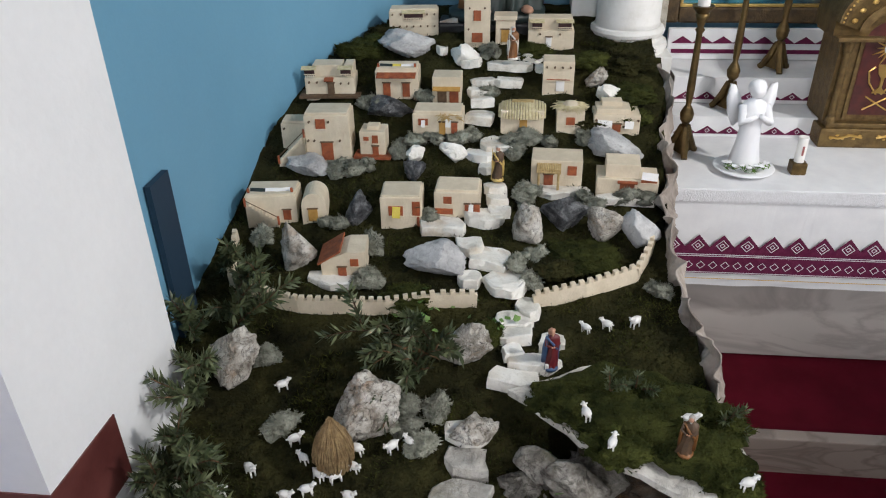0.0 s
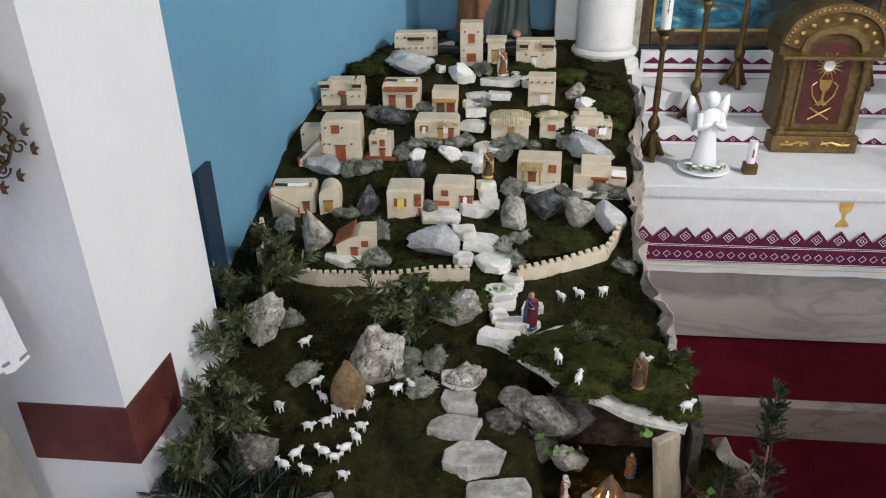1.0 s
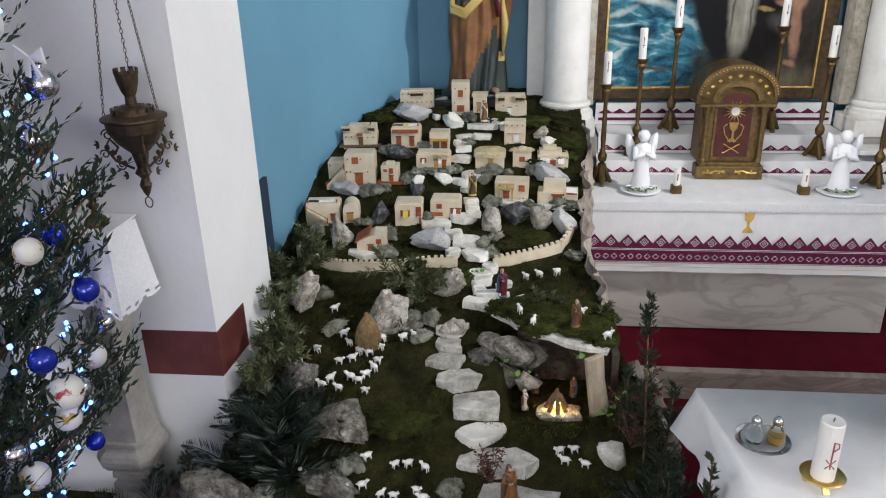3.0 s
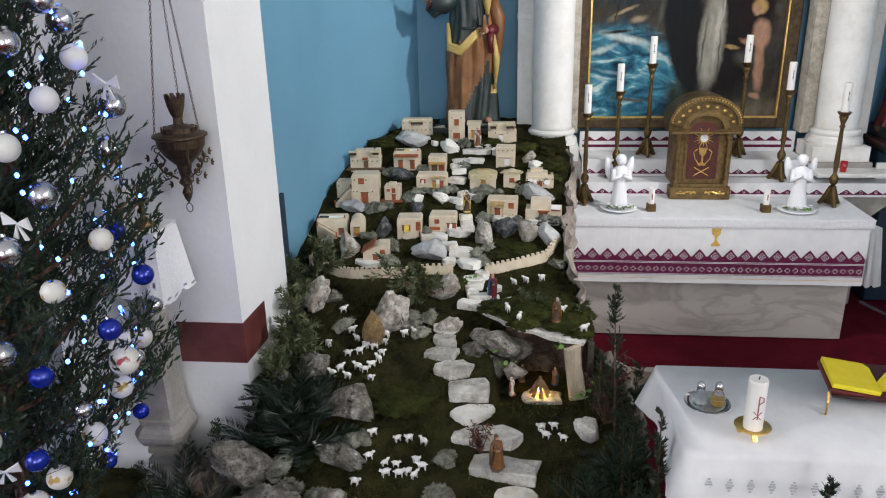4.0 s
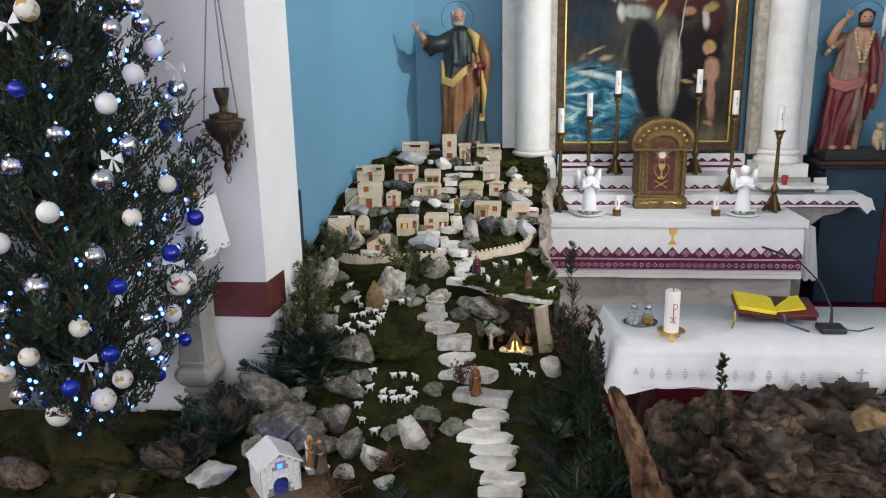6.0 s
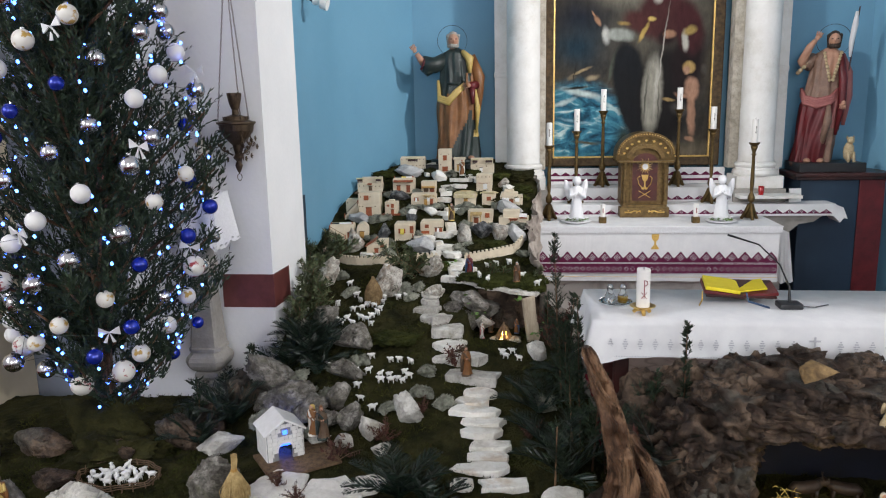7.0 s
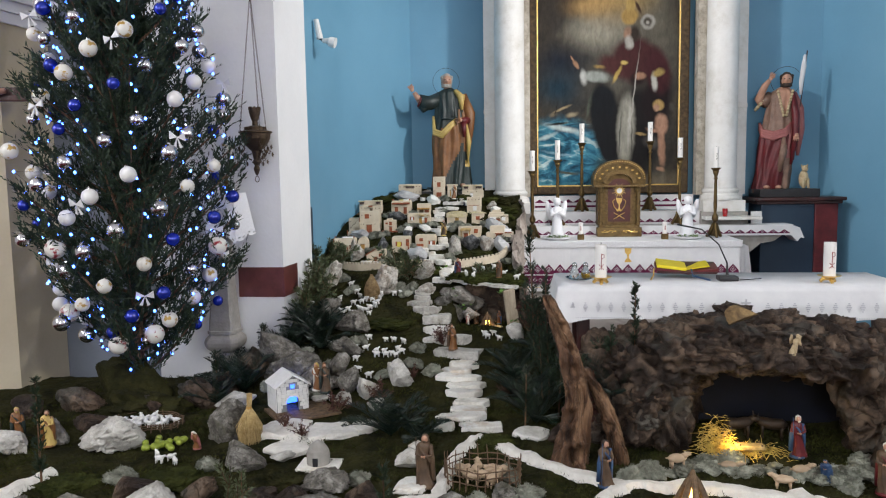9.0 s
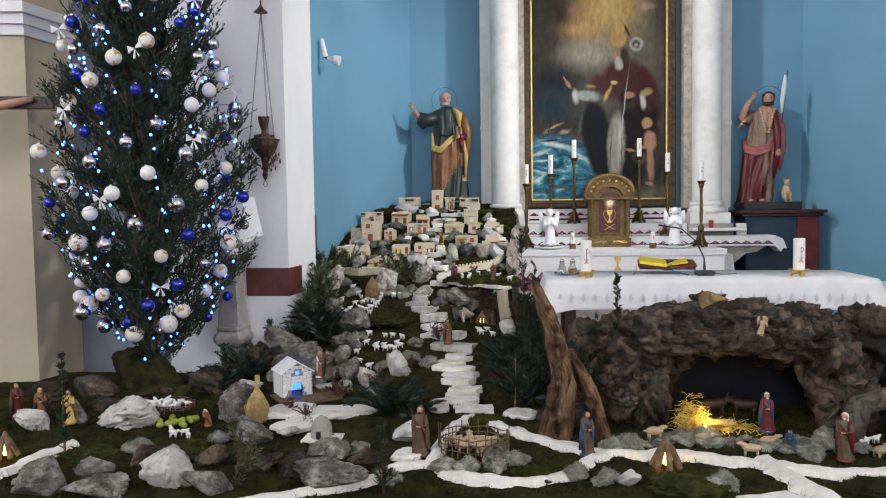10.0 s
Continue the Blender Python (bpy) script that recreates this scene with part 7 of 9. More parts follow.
for k in range(3):
    a = math.radians(186 + 120 * k)
    c, s = math.cos(a), math.sin(a)
    bm = B()
    tube(bm, [(c * 0.03, s * 0.03, 0.11), (c * 0.09, s * 0.09, 0.14), (c * 0.12, s * 0.12, 0.19), (c * 0.1, s * 0.1, 0.22), (c * 0.075, s * 0.075, 0.19), (c * 0.09, s * 0.09, 0.165)], 0.005, 6)
    for j in range(4):
        ball(bm, (c * (0.06 + 0.018 * j), s * (0.06 + 0.018 * j), 0.13 + 0.02 * j), 0.01, 0.01, 0.013, 1)
    for cx, cz, r0, turns in ((0.105, 0.235, 0.022, 1.4), (0.072, 0.125, 0.02, -1.3), (0.125, 0.165, 0.018, 1.2)):
        pts = [(c * (cx + r0 * (1 - f * 0.7) * math.cos(6.283 * turns * f)), s * (cx + r0 * (1 - f * 0.7) * math.cos(6.283 * turns * f)), cz + r0 * (1 - f * 0.7) * math.sin(6.283 * turns * f)) for f in [i / 14 for i in range(15)]]
        tube(bm, pts, 0.0028, 5)
    for lx, lz in ((0.14, 0.2), (0.15, 0.15), (0.1, 0.1), (0.055, 0.085)):
        for w in (-0.9, 0, 0.9):
            prism(bm, [(lx, lz), (lx + 0.012 * math.cos(w + 0.5), lz + 0.012 * math.sin(w + 0.5)), (lx + 0.022 * math.cos(w), lz + 0.022 * math.sin(w)), (lx + 0.012 * math.cos(w - 0.5), lz + 0.012 * math.sin(w - 0.5))], -0.0015, 0.0015, Matrix.Rotation(a, 4, "Z"))
    part("scroll", bm, IRON, lamp)
    bm = B()
    top = Vector((0, 0, 1.2))
    low = Vector((c * 0.105, s * 0.105, 0.3))
    n = 60
    for j in range(n):
        p = low.lerp(top, (j + 0.5) / n)
        d = (top - low).normalized()
        side = Vector((-s, c, 0)) if j % 2 else d.cross(Vector((-s, c, 0)))
        q = [p + d * 0.0098 * math.cos(b) + side * 0.0045 * math.sin(b) for b in [2 * math.pi * i / 6 for i in range(7)]]
        tube(bm, q, 0.0014, 4)
    tagged(part("chain", bm, IRON, lamp, "thin bronze link chain"), kind="stuff")
lathe(bm := B(), [(0.05, 1.2), (0.02, 1.23), (0.006, 1.25), (0.004, 1.29), (0.03, 1.31), (0.042, 1.34), (0.03, 1.37), (0.006, 1.39), (0.005, 4.6)], 16)
part("canopy", bm, IRON, lamp)
# wall spotlight
sp = thing("wall_spotlight", pose(-1.02, 2.3, 2.98), "white adjustable wall spotlight", "spotlight")
part("bracket", tube(B(), [(-0.06, 0, 0.16), (-0.03, 0, 0.0)], [0.022, 0.028], 10), WHITECLAY, sp)
part("joint", tube(B(), [(-0.03, 0, 0.0), (0.0, -0.02, -0.02)], 0.008, 6), BLACK, sp)
part("head", tube(B(), [(0.0, -0.02, -0.02), (0.05, -0.03, -0.025), (0.06, -0.03, -0.03), (0.11, -0.03, -0.045)], [0.018, 0.025, 0.04, 0.045], 14), WHITECLAY, sp)

# ---- stone baluster stand with a lace cloth ----
stand = thing("stone_stand", pose(-1.425, 0.955, 0.442) @ Matrix.Diagonal((1.1, 1.1, 1.0, 1)), "carved grey stone baluster stand against the pilaster", "pedestal")


def eight_lathe(bm, prof, cham):
    """Chamfered-square rings by (half-width, height)."""
    rings = []
    for r, z in prof:
        c = r * (1 - cham)
        rings.append([bm.verts.new((x, y, z)) for x, y in ((-c, -r), (c, -r), (r, -c), (r, c), (c, r), (-c, r), (-r, c), (-r, -c))])
    for a, b in zip(rings, rings[1:]):
        for k in range(8):
            bm.faces.new((a[k], a[(k + 1) % 8], b[(k + 1) % 8], b[k]))
    bm.faces.new(rings[-1])
    bm.faces.new(rings[0][::-1])
    return bm


part("foot", eight_lathe(B(), [(0.098, -0.16), (0.098, -0.01), (0.092, 0.0), (0.092, 0.02), (0.078, 0.045), (0.058, 0.062), (0.055, 0.075), (0.074, 0.085), (0.074, 0.105), (0.058, 0.118), (0.056, 0.13), (0.072, 0.142), (0.07, 0.165), (0.058, 0.178)], 0.12), GREYSTONE, stand)
part("bulb", eight_lathe(B(), [(0.06, 0.178), (0.075, 0.184), (0.094, 0.2), (0.106, 0.225), (0.11, 0.252), (0.104, 0.275), (0.09, 0.292), (0.082, 0.304), (0.09, 0.31), (0.09, 0.33), (0.08, 0.335)], 0.3), GREYSTONE, stand)
part("shaft", eight_lathe(B(), [(0.079, 0.335), (0.066, 0.55), (0.053, 0.8), (0.053, 0.812), (0.066, 0.822), (0.066, 0.845), (0.052, 0.858), (0.05, 0.885), (0.056, 0.93), (0.07, 0.96), (0.092, 0.98)], 0.16), GREYSTONE, stand)
part("shelf", box(B(), 0, 0, 0.993, 0.22, 0.2, 0.026, 0.004), GREYSTONE, stand)
lc = thing("lace_cloth", pose(-1.415, 0.95, 1.449) @ Matrix.Diagonal((1.22, 1.1, 1.0, 1)), "white crocheted lace cloth over a block on the stand", "lace cloth")
bm = B()
nx, nz = 44, 26
g = []
for i in range(nx + 1):
    row = []
    for j in range(nz + 1):
        u, w = i / nx - 0.5, j / nz
        # front fall with both sides turned back, pointed corners and a scalloped hem
        side = max(0.0, abs(u) - 0.3) / 0.2
        x = math.copysign(min(abs(u), 0.3) / 0.3 * 0.115 + 0.012 * side + 0.05 * w * (0.3 + side), u)
        y = -0.105 + 0.17 * side - 0.035 * w + 0.012 * math.sin(u * 24) * w
        z = 0.266 - w * (0.285 + 0.05 * math.exp(-((abs(u) - 0.3) / 0.09) ** 2)) + 0.014 * abs(math.sin(u * 34)) * max(0.0, w - 0.85) / 0.15
        row.append(bm.verts.new((x, y, z)))
    g.append(row)
for i, (a, b) in enumerate(zip(g, g[1:])):
    for j in range(nz):
        u, w = (i + 0.5) / nx - 0.5, (j + 0.5) / nz
        d = math.hypot((abs(u) - 0.16) * 2.1, (w - 0.72) * 1.3)
        if (0.13 < d < 0.18 and (i + j) % 3) or (w > 0.88 and (i * 2 + j) % 5 == 0) or (d < 0.09 and (i + 2 * j) % 4 == 0):
            continue
        bm.faces.new((a[j], a[j + 1], b[j + 1], b[j]))
box(bm, 0, -0.005, 0.268, 0.235, 0.2, 0.006)
bmesh.ops.solidify(bm, geom=bm.faces[:], thickness=0.0015)
part("lace", bm, LACE, lc)
part("book_rest", box(B(), 0, 0.0, 0.13, 0.215, 0.18, 0.26, 0.01), CLOTH, lc, "cloth draped block")
bell = B()
lathe(bell, [(0.044, 0), (0.045, 0.012), (0.034, 0.03), (0.014, 0.045), (0.009, 0.058), (0.018, 0.068), (0.02, 0.078), (0.009, 0.09), (0.014, 0.1), (0.026, 0.112), (0.036, 0.116), (0, 0.118)], 18)
solo("brass_bell", bell, BRASS, pose(-1.36, 0.93, 1.721), "small brass altar bell on the lace cloth", "bell", smooth=True)
# arm of a wooden crucifix on the pier
cr = thing("wall_crucifix", pose(-2.46, 0.41, 2.36, 0, 0, 12), "dark wooden crucifix arm on the cream pier", "crucifix")
part("cross_beam", box(B(), -0.42, 0, 0, 0.95, 0.04, 0.085, 0.006), DARKWOOD, cr)
part("carved_arm", tube(B(), [(-0.75, -0.05, -0.13), (-0.45, -0.05, -0.07), (-0.2, -0.045, -0.01), (-0.06, -0.04, 0.02)], [0.05, 0.035, 0.028, 0.018], 10), SKIN, cr, "pale carved wooden arm", smooth=True)
# niche with a red robed figure behind the tree
solo("niche_statue", baptist_bm(1.1), [ROBE_R, ROBE_R, ROBE_P, SKIN, DARKHAIR, ROBE_R], pose(-2.17, 1.3, 1.29), "dim crimson robed statue in a side niche", "statue", smooth=True)

# ---- cloth and things on the altar table ----
tc_ = thing("table_cloth", pose(1.79, 0.5, FLOOR + 1.037), "white altar table cloth with an openwork diamond border", "tablecloth")


def drape(bm, hx, hy, drop, flare, z=0.006):
    """A cloth over a table: a flat top and hanging sides with soft folds that flare at the corners."""
    per = []
    n = 46
    for i in range(n):
        per.append((-hx + 2 * hx * i / n, -hy, 0, -1, i / n))
    for i in range(16):
        per.append((hx, -hy + 2 * hy * i / 16, 1, 0, i / 16))
    for i in range(n):
        per.append((hx - 2 * hx * i / n, hy, 0, 1, i / n))
    for i in range(16):
        per.append((-hx, hy - 2 * hy * i / 16, -1, 0, i / 16))
    rows = 9
    rings = []
    for j in range(rows):
        f = j / (rows - 1)
        ring = []
        for k, (x, y, nx, ny, u) in enumerate(per):
            corner = max(0, 1 - min(u, 1 - u) * (12 if nx == 0 else 4))
            nn = Vector((nx, ny, 0))
            if corner:
                c = Vector((1 if x > 0 else -1, 1 if y > 0 else -1, 0)).normalized()
                nn = (nn * (1 - corner * 0.6) + c * corner * 0.6)
            wob = 0.012 * math.sin(k * 0.55) * f + 0.008 * math.sin(k * 1.37) * f
            o = nn * (0.004 + flare * f * (0.35 + 1.2 * corner) + wob * (1 - 0.5 * corner) + 0.006 * math.sqrt(f))
            ring.append(bm.verts.new((x + o.x, y + o.y, z - drop * f * (1 + 0.18 * corner) - 0.01 * (1 - math.exp(-f * 8)))))
        rings.append(ring)
    m = len(per)
    for a, b in zip(rings, rings[1:]):
        for k in range(m):
            bm.faces.new((a[k], b[k], b[(k + 1) % m], a[(k + 1) % m]))
    bm.faces.new(rings[0])
    bmesh.ops.recalc_face_normals(bm, faces=bm.faces)


drape(bm := B(), 0.94, 0.3, 0.165, 0.05)
part("linen", bm, CLOTH, tc_, smooth=True)
# grey slips on the linen paint the shade inside the openwork holes
OPENWORK_SHADE = mat("openwork_shadow", (0.42, 0.42, 0.45), (0.55, 0.55, 0.58), 200, 0.9, 0.4)
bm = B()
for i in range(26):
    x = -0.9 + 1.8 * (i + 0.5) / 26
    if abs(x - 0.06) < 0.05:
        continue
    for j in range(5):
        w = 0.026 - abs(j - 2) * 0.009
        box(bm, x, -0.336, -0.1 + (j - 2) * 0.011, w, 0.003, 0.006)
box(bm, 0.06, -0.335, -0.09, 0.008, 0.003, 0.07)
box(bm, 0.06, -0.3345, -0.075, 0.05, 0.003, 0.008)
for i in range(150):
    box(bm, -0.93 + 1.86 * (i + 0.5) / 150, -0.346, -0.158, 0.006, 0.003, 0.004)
tagged(part("openwork_border", bm, OPENWORK_SHADE, tc_, "grey painted shade of openwork diamonds and a cross in the hem"), kind="stuff")
TT = FLOOR + 1.046
for x, y in ((1.09, 0.3), (2.34, 0.34)):
    t = thing("altar_candle", pose(x, y, TT), "thick white altar candle on a gilt foot", "candle", "table candles")
    bm = B()
    for i in range(3):
        a = math.radians(30 + 120 * i)
        tube(bm, [(math.cos(a) * 0.045, math.sin(a) * 0.045, 0.006), (math.cos(a) * 0.03, math.sin(a) * 0.03, 0.022), (0, 0, 0.028)], [0.009, 0.012, 0.014], 7)
    part("foot", bm, GOLD, t)
    part("drip_pan", lathe(B(), [(0.02, 0.022), (0.03, 0.03), (0.06, 0.04), (0.062, 0.044), (0.03, 0.038), (0, 0.038)], 26), GOLD, t, smooth=True)
    c = part("candle", lathe(B(), [(0.0325, 0.038), (0.0325, 0.222), (0.03, 0.227), (0.0, 0.223)], 26), WAX, t)
    part("wick", tube(B(), [(0, 0, 0.222), (0.002, 0, 0.236)], 0.002, 5), BLACK, c)
    bm = B()
    box(bm, 0, -0.033, 0.13, 0.004, 0.002, 0.09)
    tube(bm, [(0, -0.0335, 0.175), (0.014, -0.031, 0.17), (0.016, -0.0305, 0.155), (0, -0.0335, 0.145)], 0.002, 5)
    for s in (-1, 1):
        tube(bm, [(-0.013 * s, -0.0312, 0.085), (0.013 * s, -0.0312, 0.115)], 0.002, 5)
    part("printed_symbol", bm, ROBE_P, c, "rose coloured monogram")
# open book with a yellow cover cloth and blue ribbon
book = thing("missal", pose(1.62, 0.6, TT, 0, 0, -6), "red missal on a stand under a yellow page", "book")
bm = B()
box(bm, 0, 0.02, 0.03, 0.34, 0.2, 0.012, 0.003, pose(0, 0, 0.02, 12))
part("stand", bm, DARKWOOD, book)
YELLOW = mat("yellow_page", (0.75, 0.6, 0.01), (0.8, 0.66, 0.03), 20, 0.5, 0.1)
for sx in (-1, 1):
    part("cover", box(B(), 0, 0, 0, 0.18, 0.2, 0.018, 0.003, pose(sx * 0.088, 0.02, 0.05, 5, sx * -7)), ROBE_R, book, "dark red cover")
bm = B()
box(bm, 0, 0, 0, 0.17, 0.19, 0.02, 0.004, pose(-0.085, 0.02, 0.07, 5, 7))
box(bm, 0, 0, 0, 0.13, 0.16, 0.008, 0.002, pose(0.065, 0.035, 0.066, 5, -9))
part("page_block", bm, YELLOW, book, "bright yellow pages")
for col, x, dx in ((ROBE_B, 0.02, 0.1), (GOLD, -0.19, -0.02)):
    tube(bm := B(), [(x, -0.1, 0.06), (x + dx * 0.1, -0.12, 0.02), (x + dx, -0.17, 0.004)], 0.005, 4)
    part("ribbon", bm, col, book)
# cruets on a glass tray
GLASS = bpy.data.materials.new("clear_glass")
GLASS.use_nodes = True
gb = GLASS.node_tree.nodes["Principled BSDF"]
gb.inputs["Base Color"].default_value, gb.inputs["Roughness"].default_value, gb.inputs["Transmission Weight"].default_value = (0.95, 0.97, 0.97, 1), 0.03, 1.0
WINE = mat("amber_wine", (0.45, 0.25, 0.02), (0.5, 0.3, 0.04), 10, 0.1, 0)
STEEL = mat("polished_steel", (0.5, 0.5, 0.5), (0.6, 0.6, 0.6), 20, 0.18, 0.05, metal=1.0)
tr_ = thing("cruet_tray", pose(0.985, 0.5, TT), "clear glass tray for cruets", "tray")
part("tray", lathe(B(), [(0.06, 0), (0.085, 0.012), (0.083, 0.014), (0.058, 0.004), (0, 0.004)], 28), GLASS, tr_, smooth=True)
for x, wine in ((0.955, False), (1.02, True)):
    t = thing("cruet", pose(x, 0.49, TT + 0.006), "small glass cruet with a steel lid", "cruet", "cruets")
    part("glass", lathe(B(), [(0.02, 0), (0.026, 0.008), (0.027, 0.035), (0.014, 0.062), (0.016, 0.075), (0, 0.075)], 18), GLASS, t, smooth=True)
    if wine:
        part("wine", lathe(B(), [(0.018, 0.004), (0.023, 0.01), (0.0235, 0.03), (0, 0.03)], 16), WINE, t, "amber wine")
    part("lid", lathe(B(), [(0.016, 0.0755), (0.015, 0.085), (0.008, 0.095), (0, 0.097)], 16), STEEL, t, smooth=True)
mic = thing("microphone", pose(1.82, 0.44, TT), "black gooseneck microphone on the altar table", "microphone")
part("base", box(B(), 0, 0, 0.014, 0.11, 0.09, 0.028, 0.008), BLACK, mic)
part("gooseneck", tube(B(), [(0, 0, 0.03), (0.0, 0.01, 0.1), (-0.03, 0.08, 0.2), (-0.1, 0.2, 0.28), (-0.21, 0.37, 0.3)], [0.009, 0.005, 0.004, 0.004, 0.006], 8), BLACK, mic)
part("cable", tube(B(), [(0.05, 0, 0.008), (0.12, -0.01, 0.006), (0.2, 0.04, 0.006)], 0.003, 5), BLACK, mic)
sd = thing("side_table", pose(3.2, 0.45, FLOOR), "white clothed side table", "table")
part("cloth", box(B(), 0, 0, 0.9, 0.9, 0.5, 0.16, 0.02), CLOTH, sd)
part("body", box(B(), 0, 0, 0.41, 0.8, 0.42, 0.82, 0.01), DARKWOOD, sd)

# ---- big root cave ----
def burl_bm(sx, sy, sz, seed, sub=5):
    bm = B()
    bmesh.ops.create_icosphere(bm, subdivisions=sub, radius=1.0)
    o = Vector((seed * 5.1, seed * 2.3, seed))
    for v in bm.verts:
        p = v.co.copy()
        n = 0
        for f, a in ((1.3, 0.66), (2.6, 0.44), (5.0, 0.15), (11, 0.035)):
            n += (0.5 - abs(noise.noise(p * f + o))) * a * 1.5 - a * 0.4
        p *= 1 + n
        v.co = Vector((p.x * sx, p.y * sy, p.z * sz))
    return bm


rc = thing("root_cave", pose(0, 0, 0), "large burl root wood cave sheltering the crib scene", "cave")
LUMPS = ((1.2, -0.24, 0.58, 0.14, 0.15, 0.19), (1.3, -0.2, 0.76, 0.17, 0.17, 0.18), (1.36, -0.28, 0.6, 0.1, 0.11, 0.2), (1.44, -0.16, 0.91, 0.18, 0.2, 0.12), (1.7, -0.1, 0.97, 0.22, 0.24, 0.1), (1.92, -0.1, 0.97, 0.22, 0.24, 0.1), (2.14, -0.12, 0.93, 0.2, 0.22, 0.12), (1.6, -0.3, 0.925, 0.17, 0.13, 0.07),
         (1.84, -0.32, 0.93, 0.18, 0.13, 0.075), (2.08, -0.3, 0.9, 0.17, 0.13, 0.08), (2.3, -0.22, 0.78, 0.14, 0.16, 0.2), (2.38, -0.24, 0.58, 0.14, 0.15, 0.2), (2.52, -0.14, 0.88, 0.18, 0.16, 0.16), (2.8, -0.12, 0.7, 0.22, 0.18, 0.3), (1.1, -0.22, 0.5, 0.1, 0.12, 0.1), (1.2, -0.02, 0.62, 0.18, 0.13, 0.22), (1.45, 0.02, 0.74, 0.18, 0.11, 0.22), (1.05, -0.08, 0.46, 0.12, 0.1, 0.1), (1.74, 0.0, 1.06, 0.11, 0.1, 0.06), (2.0, 0.0, 1.04, 0.1, 0.1, 0.05), (1.5, 0.0, 1.0, 0.12, 0.1, 0.06), (1.08, 0.1, 0.72, 0.14, 0.09, 0.2), (1.3, 0.11, 0.8, 0.17, 0.09, 0.18), (1.55, 0.12, 0.86, 0.17, 0.09, 0.16), (1.82, 0.12, 0.88, 0.18, 0.09, 0.15), (2.1, 0.12, 0.86, 0.18, 0.09, 0.16))
for k, (x, y, z, sx, sy, sz) in enumerate(LUMPS):
    ob = part("burl", burl_bm(sx, sy, sz, k + 3), BURL, rc, smooth=True)
    ob.location = (x, y, z)
rr = random.Random(77)
for k in range(46):
    x, y, z, sx, sy, sz = LUMPS[k % 13]
    a, e = rr.uniform(0, 6.28), rr.uniform(-0.2, 1.3)
    ob = part("burl_knob", burl_bm(rr.uniform(0.05, 0.11), rr.uniform(0.05, 0.08), rr.uniform(0.04, 0.075), k + 40, 4), BURL, rc, smooth=True)
    ob.location = (x + math.cos(a) * math.cos(e) * sx * 0.85, y - abs(math.sin(a) * math.cos(e)) * sy * 0.9, z + math.sin(e) * sz * 0.85)
# near-black backing puts the cave's inner darkness into colour
part("back_wall", box(B(), 1.85, 0.08, 0.66, 1.0, 0.03, 0.6), mat("cave_shade_black", (0.002, 0.003, 0.008), (0.004, 0.006, 0.016), 8, 0.9, 0.1), rc, "near-black blue backing that paints the dark of the cave")
solo("root_arch", (lambda b: tube(b, [(2.28, -0.5, 0.44), (2.36, -0.45, 0.62), (2.52, -0.42, 0.66), (2.68, -0.45, 0.5)], [0.07, 0.06, 0.065, 0.07], 12) and b)(B()), BURL, Matrix(), "low arched root beside the big cave", "root", smooth=True)
ob = part("ochre_knob", rock_bm(0.15, 0.12, 0.1, 611, 0.3, 4), mat("ochre_wood_scar", (0.1, 0.06, 0.025), (0.34, 0.22, 0.09), 24, 0.7, 0.5, fine=0.3), rc, "pale ochre broken wood scar", smooth=True)
ob.location = (1.68, -0.3, 1.13)
solo("angel_figurine", angel_bm(), CREAMP, pose(1.88, -0.46, 0.97, 8, 12, 20) @ Matrix.Diagonal((0.3, 0.3, 0.27, 1)), "small cream angel figurine hung on the cave roof", "figurine", smooth=True)
HAYGLOW = mat("golden_hay", (0.5, 0.33, 0.06), (0.72, 0.52, 0.13), 40, 0.7, 0.5, fine=0.2)


def hay_bm(n, sx, sy, sz, seed, L=0.07):
    rr = random.Random(seed)
    bm = B()
    for i in range(n):
        c = Vector((rr.gauss(0, sx), rr.gauss(0, sy), abs(rr.gauss(0, sz))))
        d = Vector((rr.uniform(-1, 1), rr.uniform(-1, 1), rr.uniform(-0.4, 0.6))).normalized() * L * rr.uniform(0.4, 1)
        tube(bm, [c - d, c + d * 0.2 + Vector((0, 0, 0.006)), c + d], 0.0013, 3)
    return bm


solo("hay_heap", hay_bm(300, 0.035, 0.03, 0.07, 1, 0.05), HAYGLOW, pose(1.57, -0.4, 0.47), "heap of golden hay lit in the cave", "hay", kind="stuff")
solo("hay_bed", hay_bm(260, 0.09, 0.04, 0.012, 2, 0.05), HAYGLOW, pose(1.72, -0.38, 0.47), "thin bed of golden hay in the cave", "hay", kind="stuff")
d = bpy.data.lights.new("hay_lamp", "POINT")
d.energy, d.color, d.shadow_soft_size = 1.5, (1.0, 0.7, 0.2), 0.015
new("hay_lamp", d).location = (1.64, -0.44, 0.54)
